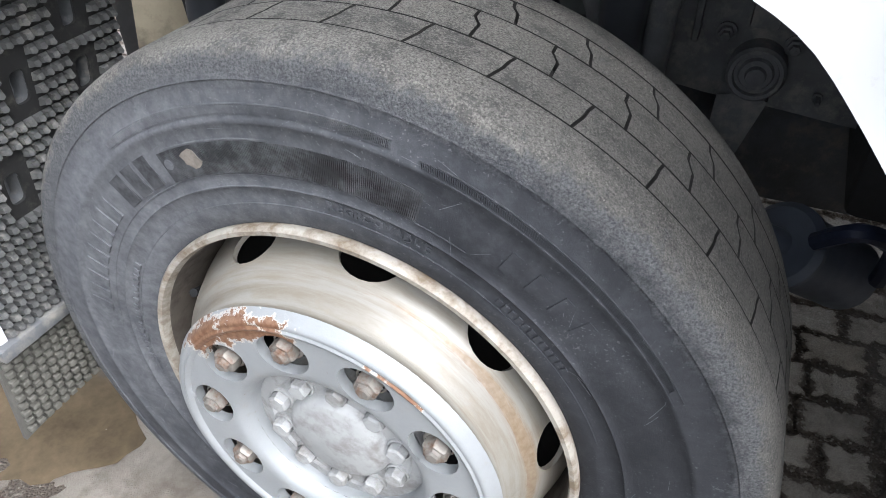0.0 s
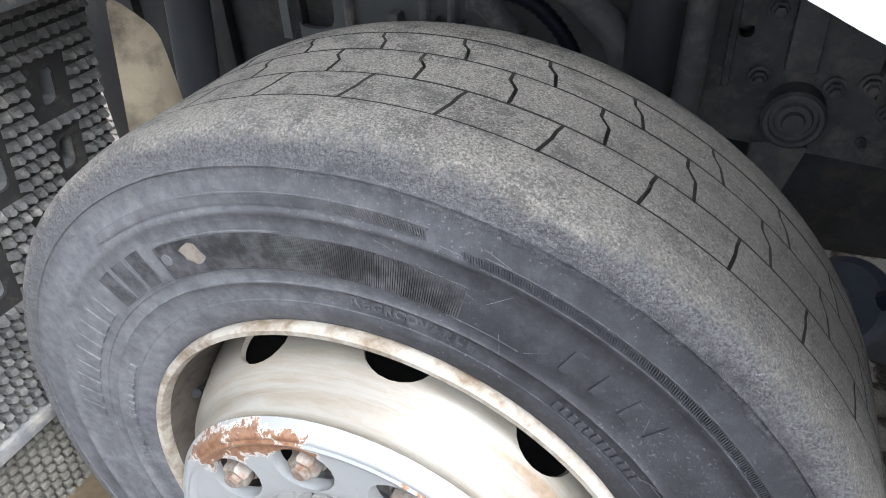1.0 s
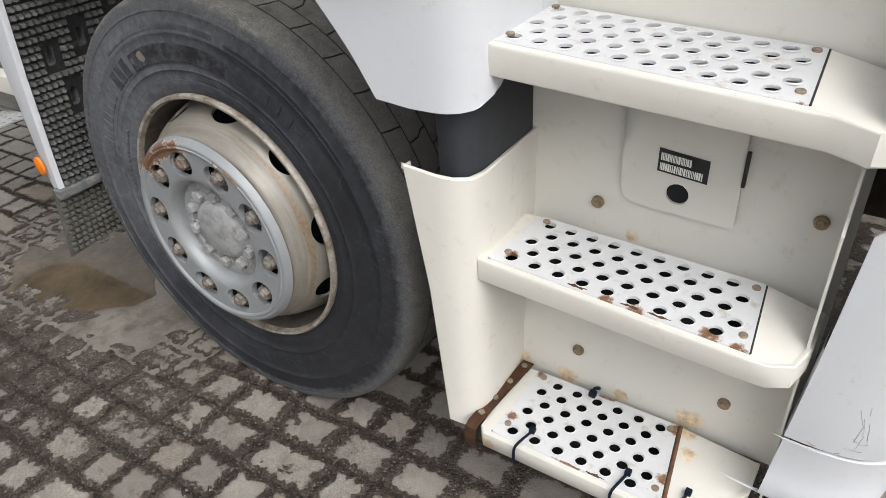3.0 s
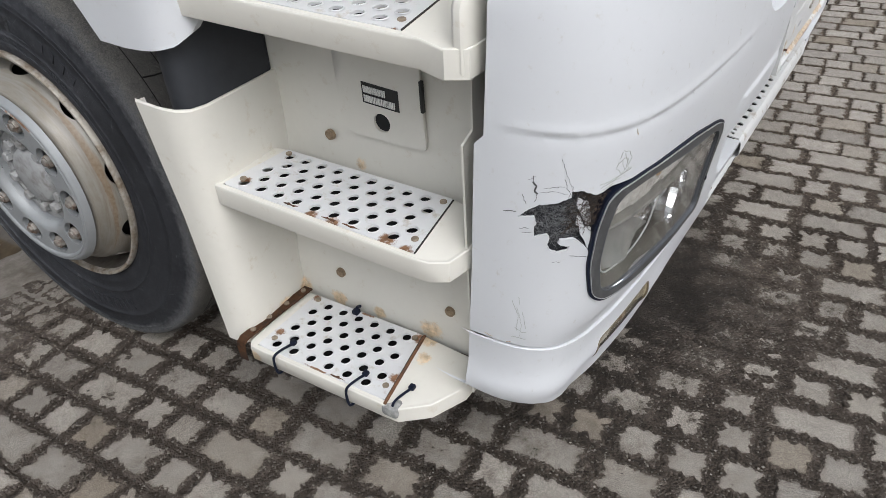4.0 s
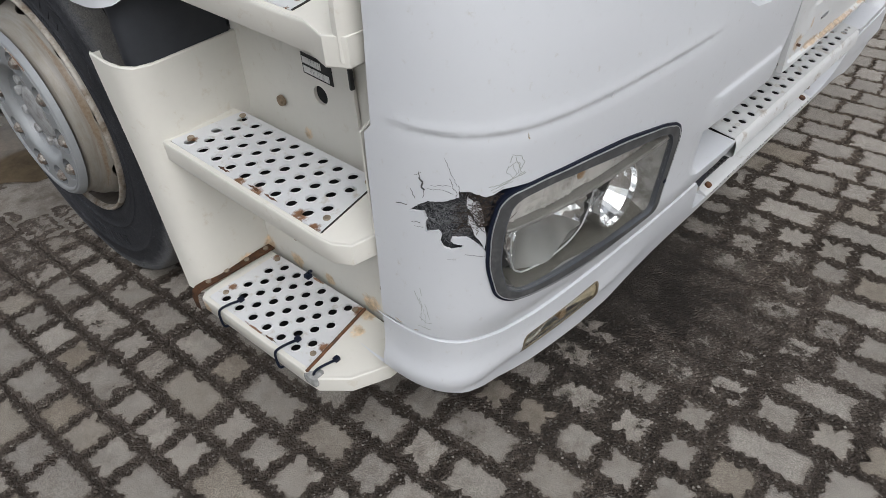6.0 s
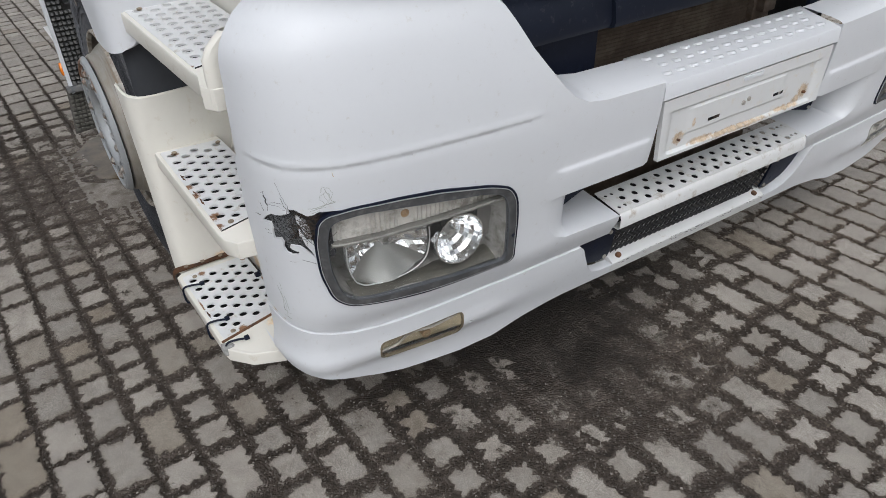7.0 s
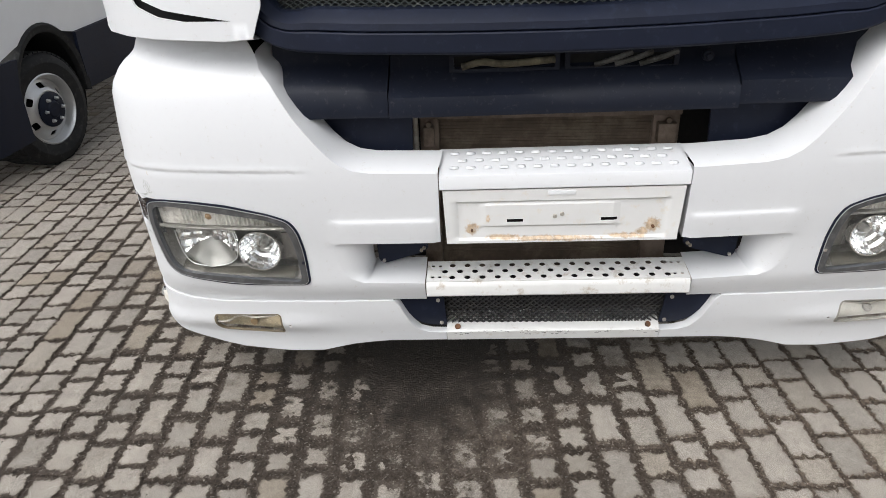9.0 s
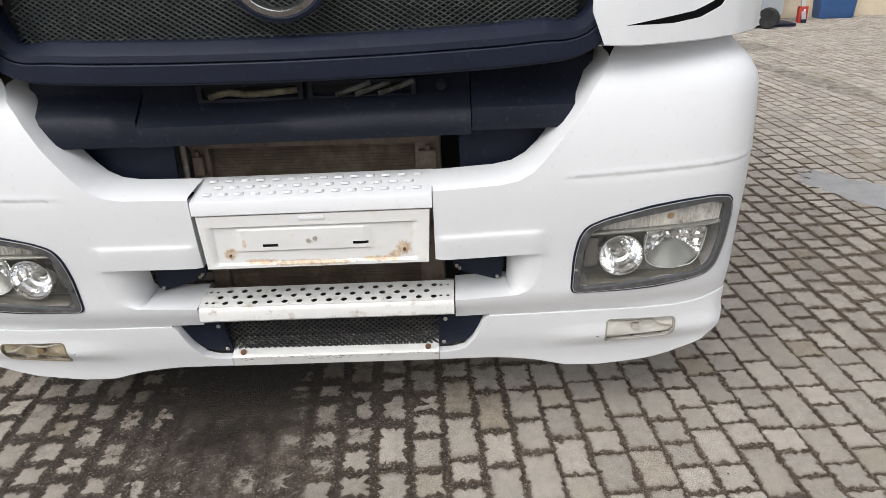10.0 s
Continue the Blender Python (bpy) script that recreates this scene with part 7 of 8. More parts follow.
path_ = [(-0.83, 1.60), (-0.82, 1.42), (-0.805, 1.31), (-0.785, 1.245), (-0.755, 1.195), (-0.715, 1.158), (-0.66, 1.138), (-0.50, 1.129), (-0.25, 1.124), (0.0, 1.122), (0.25, 1.124), (0.50, 1.129), (0.66, 1.138), (0.715, 1.158), (0.755, 1.195), (0.785, 1.245), (0.805, 1.31), (0.82, 1.42), (0.83, 1.60)]
line_ = dense(path_, 0.03, False)
for _ in range(3):  # eases the bends at the panel's ends
    line_ = [line_[0]] + [tuple((np.array(a) + 2 * np.array(b) + np.array(c)) / 4) for a, b, c in zip(line_, line_[1:], line_[2:])] + [line_[-1]]
rows_ = []
for up, backset in BANDS:
    row = []
    for i, (u, v) in enumerate(line_):
        a, b = np.array(line_[max(i - 2, 0)]), np.array(line_[min(i + 2, len(line_) - 1)])
        t = (b - a) / np.hypot(*(b - a))
        p = np.array((u, v)) + np.array((-t[1], t[0])) * up * (1.0 - 0.25 * min(1.0, max(0.0, (abs(u) - 0.60) / 0.12)))
        row.append((0.042 - backset - 0.05 * (u / 0.75) ** 2 - 0.06 * max(0, p[1] - 1.15), p[0], p[1] + tilt(u)))
    rows_.append(row)
loft(bm, rows_)
part("panel", bm, BLACK, grille, angle=18)
bm = bmesh.new()
for i in range(-66, 67):
    for sgn in (-1, 1):
        pts = [(-0.022 - 0.05 * (z - 1.24) - 0.05 * ((i * 0.0205 + sgn * (z - 1.40) * 1.7) / 0.75) ** 2, i * 0.0205 + sgn * (z - 1.40) * 1.7, z) for z in np.linspace(1.212, 1.57, 26)]
        run = [p for p in pts if abs(p[1]) < 0.69]
        if len(run) > 2:
            loft(bm, [[Vector(p) + Vector(o) for o in ((0.003, 0, -0.0013), (0.003, 0, 0.0013), (-0.003, 0, 0.0013), (-0.003, 0, -0.0013))] for p in run], close=True)
part("mesh", bm, mat("dusty_mesh_plastic", (0.024, 0.031, 0.033), 0.6, var=0.3, scale=12, dirt=(0.075, 0.08, 0.078), amount=0.3, dscale=30), grille, "dusty black diamond mesh")
bm = bmesh.new()
box(bm, (-0.11, -0.72, 1.22), (-0.095, 0.72, 1.60), 0.003)
part("backing", bm, mat("grille_backing", (0.009, 0.010, 0.0105), 0.8, var=0.3, scale=6), grille)
bm = bmesh.new()
lathe(bm, [(0.112, -0.01), (0.118, 0.006), (0.112, 0.014), (0.100, 0.016), (0.094, 0.008), (0.092, -0.01)], Matrix.Translation((0.022, -0.012, 1.385)) @ pose(0, 0, 0, 0, 90, 0), 48)
part("chrome_ring", bm, CHROME, grille, "round chrome ring")
bm = bmesh.new()
lathe(bm, [(0.112, -0.004), (0.128, 0.0), (0.126, 0.008), (0.114, 0.01)], Matrix.Translation((0.018, -0.012, 1.385)) @ pose(0, 0, 0, 0, 90, 0), 48)
part("ring_base", bm, BLACK, grille)

# ---- parked light truck behind ----
van = empty("light_truck", label="white parked flatbed light truck with black side cladding and steel wheels", category="truck")
VX, VY = -2.66, -2.85
arch_v = [(VX + 0.40 * math.cos(t), 0.40 + 0.445 * math.sin(t)) for t in np.linspace(math.pi, 0, 21)]
bend_v = lambda u, v: (u, VY + 0.02 - 0.10 * max(0, v - 1.0) ** 2 - 0.35 * max(0, (u - VX - 0.5)) ** 2, v)
bm = bmesh.new()
sheet(bm, [(-4.03, 0.765), (-3.02, 0.735)] + [p for p in arch_v if p[1] > 0.72] + [(VX + 0.46, 0.70), (VX + 0.95, 0.70), (VX + 1.0, 0.95), (VX + 0.80, 1.15), (VX + 0.1, 1.35), (VX - 0.6, 2.1), (-4.03, 2.2)], [], bend_v, 0.08, 0.01)
side_ = part("body_side", bm, VAN_WHITE, van, "white cab side")
for line_v in ([(VX - 0.05, 0.86), (VX + 0.12, 1.02), (VX + 0.22, 1.2)], [(-3.02, 0.745), (-3.10, 0.9), (-3.16, 1.2)]):
    bm = bmesh.new()
    tube(bm, [Vector(bend_v(*p)) + Vector((0, 0.0005, 0)) for p in line_v], 0.0035, 5)
    part("door_gap", bm, CRACK, side_)
bm = bmesh.new()
box(bm, (-4.03, VY - 1.9, 0.72), (VX + 0.4, VY - 0.14, 2.2), 0.2)
part("body", bm, VAN_WHITE, van)
bm = bmesh.new()
sheet(bm, [(-4.0, 0.37), (-3.06, 0.37), (-3.03, 0.45), (-3.01, 0.60), (-3.015, 0.732), (-4.02, 0.762)], [], lambda u, v: (u, VY + 0.03 - 0.4 * max(0, 0.55 - v) ** 2, v), 0.08, 0.02)
clad = part("side_cladding", bm, BLACK, van, "black side cladding")
bm = bmesh.new()
tube(bm, [(-3.12, VY + 0.022, 0.425), (-3.4, VY + 0.024, 0.438), (-3.75, VY + 0.024, 0.452)], 0.004, 6)
part("moulding_line", bm, BARE, clad)
bm = bmesh.new()
sheet(bm, [(VX + 0.36, 0.24), (VX + 0.95, 0.24), (VX + 1.0, 0.697), (VX + 0.31, 0.697), (VX + 0.36, 0.55)], [], lambda u, v: (u, VY + 0.03 - 0.35 * max(0, (u - VX - 0.5)) ** 2, v), 0.06, 0.02)
part("bumper", bm, BLACK, van, "black front bumper")
bm = bmesh.new()
box(bm, (VX + 0.3, VY - 1.8, 0.26), (VX + 0.9, VY - 0.2, 0.69), 0.05)
part("bumper_middle", bm, BLACK, van)
bm = bmesh.new()
loft(bm, [[(VX + r * 0.9 * math.cos(t), VY + d, 0.40 + r * math.sin(t)) for t in np.linspace(-0.1, math.pi + 0.1, 31)] for r, d in ((0.385, 0.0), (0.39, 0.035), (0.40, 0.042), (0.432, 0.046), (0.445, 0.02))])
part("arch_trim", bm, RUBBER, van, "grey-black wheel arch trim")
bm = bmesh.new()
lathe(bm, [(0.385, -0.0), (0.385, -0.40)], pose(VX, VY, 0.40, -90, 0, 0), 32, start=0, sweep=6.3)
box(bm, (VX - 0.40, VY - 0.5, 0.35), (VX + 0.40, VY - 0.42, 0.80), 0.02)
part("arch_liner", bm, DARK, van)
WR = 0.345
vm = pose(VX + 0.05, VY - 0.09, WR, -90, 0, -9)
vwheel = empty("wheel", van, label="road wheel with a bright steel rim and black hub")
bm = bmesh.new()
lathe(bm, [(0.205, 0.07), (0.212, 0.10), (0.235, 0.112), (0.275, 0.115), (0.278, 0.1165), (0.282, 0.115), (0.315, 0.105), (0.330, 0.088), (0.338, 0.07), (0.340, 0.0), (0.338, -0.12), (0.32, -0.15), (0.21, -0.14)], vm, 64)
part("tyre", bm, RUBBER, vwheel)
bm = bmesh.new()
for k in range(54):
    a = 2 * math.pi * k / 54
    for h0, h1, o in ((0.085, 0.045, 0), (0.04, 0.003, 0.4), (-0.003, -0.04, 0), (-0.045, -0.085, 0.4), (-0.09, -0.125, 0)):
        m = vm @ Matrix.Rotation(a + o * 0.11, 4, "Z")
        box(bm, (0.334, -0.015, h1), (0.3448, 0.015, h0), 0, m)
tagged(part("tread", bm, RUBBER, vwheel), kind="stuff")
bm = bmesh.new()
lathe(bm, [(0.210, 0.090), (0.216, 0.104), (0.208, 0.109), (0.200, 0.098), (0.192, 0.070), (0.184, 0.055), (0.176, 0.060)], vm, 64)
hl = []
for k in range(6):
    a = radians(60 * k + 30)
    hl.append(rounded([(0.148 * math.cos(a) + p * math.cos(a) - q * math.sin(a), 0.148 * math.sin(a) + p * math.sin(a) + q * math.cos(a)) for p, q in ((-0.015, -0.025), (0.015, -0.025), (0.015, 0.025), (-0.015, 0.025))], 0.009))
sheet(bm, round_hole(0, 0, 0.178, 48), hl, lambda u, v: vm @ Vector((u, v, 0.058 + 0.045 * math.exp(-((math.hypot(u, v) - 0.11) / 0.036) ** 2))), 0.014, 0.005)
part("rim", bm, VAN_STEEL, vwheel, "bright steel rim with six hand holes")
bm = bmesh.new()
disc(bm, 0.19, vm @ Matrix.Translation((0, 0, 0.03)), 32)
part("brake_shade", bm, DARK, vwheel)
bm = bmesh.new()
lathe(bm, [(0.108, 0.09), (0.106, 0.112), (0.094, 0.122), (0.052, 0.124), (0.044, 0.132), (0.0001, 0.134)], vm, 32)
cap_ = part("hub_cap", bm, BLACK, vwheel, "black hub cap")
for k in range(6):
    a = radians(60 * k)
    bm = bmesh.new()
    rod(bm, vm @ Vector((0.072 * math.cos(a), 0.072 * math.sin(a), 0.118)), vm @ Vector((0.072 * math.cos(a), 0.072 * math.sin(a), 0.145)), 0.012, 8, r2=0.008)
    part("lug", bm, VAN_STEEL, cap_)
copy_thing(vwheel, pose(-4.15, 0, 0))
bm = bmesh.new()
box(bm, (-7.6, VY - 1.95, 0.74), (-4.06, VY + 0.03, 1.15), 0.03)
part("flatbed", bm, VAN_WHITE, van, "white flatbed")
bm = bmesh.new()
box(bm, (-7.4, VY - 1.3, 0.45), (-3.9, VY - 0.55, 0.72), 0.02)
part("chassis", bm, BLACK, van)
bm = bmesh.new()
box(bm, (-5.5, VY - 0.55, 0.38), (-4.76, VY - 0.13, 0.80), 0.02)
part("side_box", bm, BLACK, van, "black box under the bed")
# side guard: a folded beam that turns inward at its front end, on brackets
bm = bmesh.new()
prof = [(-0.03, 0.405), (-0.004, 0.408), (0.0, 0.402), (0.0, 0.316), (-0.004, 0.310), (-0.03, 0.312)]
way = [(-4.05, VY - 0.10), (-4.10, VY - 0.05), (-4.17, VY - 0.012), (-4.28, VY), (-5.2, VY), (-6.2, VY)]
loft(bm, [[(x, y + d, z) for d, z in prof] for x, y in way])
guard = part("side_guard", bm, VAN_WHITE, van, "silver-white side guard beam")
for x in (-4.70, -5.8):
    bm = bmesh.new()
    box(bm, (x - 0.03, VY - 0.05, 0.33), (x + 0.03, VY - 0.025, 0.76), 0.004)
    part("bracket", bm, VAN_STEEL, guard)

van.location = (0.13, 0.0, 0.0)

# ---- things far off at the yard's edge ----
machine = empty("trolley", label="grey sheet-metal trolley with white rails and black wheels", category="trolley")
bm = bmesh.new()
box(bm, (-12.3, 5.3, 0.13), (-11.75, 6.62, 1.1), 0.03)
part("cabinet", bm, mat("trolley_grey", (0.34, 0.37, 0.40), 0.5, var=0.06), machine)
bm = bmesh.new()
box(bm, (-11.85, 5.5, 0.02), (-11.4, 6.7, 0.06), 0.01)
part("shade_tray", bm, BLACK, machine)
for z in (0.06, 0.16):
    bm = bmesh.new()
    rod(bm, (-11.42, 5.55, z), (-11.30, 6.10, z + 0.01), 0.014)
    part("rail", bm, VAN_WHITE, machine)
bm = bmesh.new()
rod(bm, (-11.34, 6.02, 0.05), (-11.55, 6.12, 0.6), 0.012)
part("stay", bm, VAN_WHITE, machine)
for x, y, r in ((-11.30, 6.22, 0.155), (-11.36, 5.70, 0.065)):
    bm = bmesh.new()
    lathe(bm, [(0.0001, -0.03), (r * 0.5, -0.032), (r * 0.62, -0.04), (r * 0.9, -0.04), (r, -0.022), (r, 0.022), (r * 0.9, 0.04), (r * 0.62, 0.04), (r * 0.5, 0.032), (0.0001, 0.03)], pose(x, y, r, 90, 0, 55), 24)
    part("wheel", bm, RUBBER, machine)
ladder = empty("ladder", label="bare aluminium ladder leaning with black rubber feet", category="ladder")
for dy in (0.0, 0.42):
    bm = bmesh.new()
    box(bm, (-0.012, -0.032, 0.0), (0.012, 0.032, 2.2), 0.003, pose(-11.95, 6.74 + dy, 0.03, 4, -12, 0))
    stile = part("stile", bm, VAN_STEEL, ladder)
    bm = bmesh.new()
    box(bm, (-0.018, -0.04, -0.03), (0.018, 0.04, 0.03), 0.006, pose(-11.95, 6.74 + dy, 0.03, 0, 0, 0))
    part("foot", bm, BLACK, stile)
for k in range(6):
    bm = bmesh.new()
    z = 0.45 + 0.28 * k
    rod(bm, (-11.95 - z * 0.21, 6.74 - z * 0.07, z), (-11.95 - z * 0.21, 7.16 - z * 0.07, z), 0.014)
    part("rung", bm, VAN_STEEL, ladder)
marker = empty("marker_post", label="small red plastic marker with a dark round mark", category="marker")
bm = bmesh.new()
box(bm, (-12.10, 7.20, 0.0), (-12.02, 7.34, 0.25), 0.012)
body_ = part("body", bm, RED, marker)
bm = bmesh.new()
lathe(bm, [(0.022, 0.0), (0.022, 0.004), (0.036, 0.004), (0.036, 0.0)], pose(-12.02, 7.27, 0.09, 0, 90, 0), 20)
part("round_mark", bm, INK, body_)
bm = bmesh.new()
rod(bm, (-12.02, 7.28, 0.195), (-12.012, 7.28, 0.195), 0.016)
part("stud", bm, PAPER, body_)
trailer = empty("trailer", label="white trailer corner with a black rubber tyre", category="trailer")
bm = bmesh.new()
box(bm, (-14.6, 7.15, 0.36), (-13.3, 7.95, 1.0), 0.04)
part("body", bm, VAN_WHITE, trailer)
bm = bmesh.new()
lathe(bm, [(0.0001, -0.05), (0.10, -0.06), (0.13, -0.085), (0.21, -0.085), (0.24, -0.05), (0.24, 0.05), (0.21, 0.085), (0.13, 0.085), (0.10, 0.06), (0.0001, 0.05)], pose(-13.25, 7.86, 0.24, 90, 0, 40), 28)
part("wheel", bm, RUBBER, trailer)
bin_ = empty("wheelie_bin", label="blue plastic wheelie bin with a lid", category="bin")
bm = bmesh.new()
rows_ = [[Vector((-12.55, 8.22, z)) + Vector((x, y, 0)) for x, y in rounded([(-0.24 - k, -0.27 - k), (0.24 + k, -0.27 - k), (0.24 + k, 0.27 + k), (-0.24 - k, 0.27 + k)], 0.06)] for z, k in ((0.012, 0.0), (0.03, 0.012), (0.5, 0.035), (1.0, 0.06), (1.02, 0.085), (1.06, 0.085))]
vs = loft(bm, rows_, close=True)
bm.faces.new(vs[0])
bm.faces.new(vs[-1])
part("shell", bm, BLUE, bin_)
bm = bmesh.new()
box(bm, (-12.89, 7.87, 1.062), (-12.21, 8.57, 1.11), 0.02)
part("lid", bm, BLUE, bin_)
for dy in (-0.27, 0.27):
    bm = bmesh.new()
    rod(bm, (-12.84, 8.22 + dy - 0.03, 0.1), (-12.84, 8.22 + dy + 0.03, 0.1), 0.1, 20)
    part("wheel", bm, RUBBER, bin_)
bm = bmesh.new()
box(bm, (-13.6, 4.0, 0.0), (-13.14, 15.0, 2.42), 0.01)
wall_yard = tagged(part("wall_yard", bm, mat("wall_mortar", (0.46, 0.42, 0.35), 0.85, var=0.1, scale=3), None, "wall of large pale tan stone blocks"), kind="structure")
bm = bmesh.new()
box(bm, (-0.08, -0.29, -0.195), (0.06, 0.29, 0.195), 0.018)
finish(bm)
block_me = bpy.data.meshes.new("stone_block")
bm.to_mesh(block_me)
bm.free()
block_me.materials.append(mat("tan_sandstone", (0.58, 0.50, 0.38), 0.85, var=0.14, scale=2.2, bump=0.4, bscale=40, dirt=(0.46, 0.39, 0.29), amount=0.25, dscale=5))
for r in range(6):
    for k in range(18):
        ob = new("stone_block", block_me)
        ob.parent = wall_yard
        ob.matrix_basis = pose(-13.14 + 0.012 * math.sin(k * 7 + r * 3), 4.3 + k * 0.6 + (0.3 if r % 2 else 0), 0.2 + r * 0.403, 0, 0, 0)
for ob, dx, dy in ((machine, 2.0, -1.13), (ladder, 2.1, -1.28), (marker, 2.15, -1.40), (trailer, 2.55, -1.50), (bin_, 2.05, -1.62), (wall_yard, 2.55, 0.0)):
    ob.location = (dx, dy, 0.0)


# ---- ground: gritty dirt with paving stones standing in it ----
def ground_mat(name, kind):
    m = bpy.data.materials.new(name)
    m.use_nodes = True
    n, l = m.node_tree.nodes, m.node_tree.links
    b = n["Principled BSDF"]
    geo = n.new("ShaderNodeNewGeometry")

    def nz(sc, det=6.0, ro=0.6):
        t = n.new("ShaderNodeTexNoise")
        t.inputs["Scale"].default_value, t.inputs["Detail"].default_value, t.inputs["Roughness"].default_value = sc, det, ro
        l.new(geo.outputs["Position"], t.inputs["Vector"])
        return t.outputs["Fac"]

    def rng_(src, a, c, d=0.0, e=1.0):
        r = n.new("ShaderNodeMapRange")
        for k, v in zip(("From Min", "From Max", "To Min", "To Max"), (a, c, d, e)):
            r.inputs[k].default_value = v
        l.new(src, r.inputs["Value"])
        return r.outputs["Result"]

    def mix(f, a, c, blend="MIX"):
        x = n.new("ShaderNodeMix")
        x.data_type, x.blend_type = "RGBA", blend
        for s, v in ((x.inputs["Factor"], f), (x.inputs["A"], a), (x.inputs["B"], c)):
            if isinstance(v, (int, float)):
                s.default_value = v
            elif isinstance(v, tuple):
                s.default_value = (*v, 1)
            else:
                l.new(v, s)
        return x.outputs["Result"]

    def math_(op, a, c):
        x = n.new("ShaderNodeMath")
        x.operation = op
        for s, v in zip(x.inputs, (a, c)):
            if isinstance(v, (int, float)):
                s.default_value = v
            else:
                l.new(v, s)
        return x.outputs[0]

    bp = n.new("ShaderNodeBump")
    pos = n.new("ShaderNodeSeparateXYZ")
    l.new(geo.outputs["Position"], pos.inputs[0])
    px, py = pos.outputs[0], pos.outputs[1]

    def bell(cx, cy, rx, ry):
        """1 at the place named, fading over rx, ry."""
        q = math_("ADD", math_("POWER", math_("MULTIPLY", math_("SUBTRACT", px, cx), 1 / rx), 2.0), math_("POWER", math_("MULTIPLY", math_("SUBTRACT", py, cy), 1 / ry), 2.0))
        return math_("POWER", 2.718, math_("MULTIPLY", q, -1.0))

    grit, blotch = nz(330, 5, 0.75), nz(14, 7, 0.68)
    dirt = mix(rng_(nz(1.7, 4), 0.35, 0.65), (0.128, 0.101, 0.080), (0.195, 0.157, 0.128))
    vo = n.new("ShaderNodeTexVoronoi")
    vo.inputs["Scale"].default_value, vo.inputs["Randomness"].default_value = 210.0, 1.0
    l.new(geo.outputs["Position"], vo.inputs["Vector"])
    sep = n.new("ShaderNodeSeparateColor")
    l.new(vo.outputs["Color"], sep.inputs[0])
    dirt = mix(rng_(sep.outputs[0], 0.0, 0.8, 0.0, 0.7), dirt, mix(1.0, dirt, (0.42, 0.40, 0.39), "MULTIPLY"))
    dirt = mix(rng_(sep.outputs[1], 0.90, 0.96), dirt, (0.27, 0.24, 0.205))
    dirt = mix(rng_(grit, 0.58, 0.74), dirt, (0.19, 0.165, 0.14))
    dirt = mix(rng_(nz(38, 6, 0.7), 0.3, 0.62), mix(1.0, dirt, (0.55, 0.54, 0.53), "MULTIPLY"), dirt)
    # oily, damp patches before the bumper; under it the truck's shade is painted in
    damp_shade = math_("ADD", math_("ADD", math_("MULTIPLY", bell(-0.42, -0.42, 0.30, 0.42), 1.5), math_("MULTIPLY", bell(-0.02, -0.38, 0.26, 0.24), 0.5)), math_("ADD", math_("MULTIPLY", bell(-0.25, -1.0, 0.5, 0.3), 0.4), math_("MULTIPLY", bell(-0.30, 0.15, 0.38, 0.70), 0.55)))
    oil_shade = rng_(math_("ADD", damp_shade, math_("MULTIPLY", math_("SUBTRACT", nz(7, 9, 0.8), 0.5), 2.2)), 0.40, 1.05)
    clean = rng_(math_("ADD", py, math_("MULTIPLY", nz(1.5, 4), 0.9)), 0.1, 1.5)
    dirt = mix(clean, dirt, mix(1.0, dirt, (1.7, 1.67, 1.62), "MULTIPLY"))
    dirt = mix(math_("MULTIPLY", oil_shade, 0.66), dirt, (0.022, 0.018, 0.015))
    if kind == "dirt":
        b.inputs["Specular IOR Level"].default_value = 0.3
        l.new(dirt, b.inputs["Base Color"])
        l.new(rng_(oil_shade, 0, 1, 0.9, 0.6), b.inputs["Roughness"])
        l.new(math_("ADD", math_("MULTIPLY", vo.outputs["Distance"], -1.6), math_("ADD", grit, math_("MULTIPLY", nz(60, 5, 0.7), 2.6))), bp.inputs["Height"])
        bp.inputs["Strength"].default_value, bp.inputs["Distance"].default_value = 1.0, 0.018
    else:
        if kind == "piece":
            rnd = n.new("ShaderNodeObjectInfo").outputs["Random"]
        else:
            rnd = geo.outputs["Random Per Island"]
        rim = n.new("ShaderNodeAttribute")
        rim.attribute_name = "worn_edge"
        edge = rim.outputs["Fac"]
        col = mix(rnd, (0.430, 0.394, 0.352), (0.595, 0.548, 0.488))
        col = mix(rng_(math_("FRACT", math_("MULTIPLY", rnd, 7.3), 0.0), 0.86, 0.97), col, (0.42, 0.365, 0.295))
        col = mix(rng_(nz(26, 6, 0.7), 0.35, 0.65), mix(1.0, col, (0.80, 0.80, 0.80), "MULTIPLY"), col)
        col = mix(rng_(nz(420, 3, 0.7), 0.4, 0.62), mix(1.0, col, (0.50, 0.49, 0.48), "MULTIPLY"), col)
        # dirt carried over the stones: it creeps in from the joints and lies in patches with grainy, ragged borders
        amount = math_("ADD", math_("MULTIPLY", bell(-0.40, -1.20, 0.85, 0.70), 0.34), math_("MULTIPLY", bell(-0.15, -0.40, 0.40, 0.36), 0.45))
        amount = math_("ADD", amount, math_("MULTIPLY", bell(-0.05, -0.10, 0.65, 0.85), 0.28))
        amount = math_("ADD", amount, math_("MULTIPLY", bell(-2.2, -1.45, 1.0, 0.65), 0.7))
        amount = math_("ADD", amount, math_("MULTIPLY", bell(-1.6, 2.2, 1.6, 0.5), 0.35))
        amount = math_("ADD", amount, math_("MULTIPLY", math_("SUBTRACT", nz(1.3, 4), 0.5), 0.7))
        field = math_("ADD", math_("MULTIPLY", edge, 0.47), math_("ADD", math_("MULTIPLY", blotch, 0.95), math_("MULTIPLY", nz(62, 5, 0.7), 0.35)))
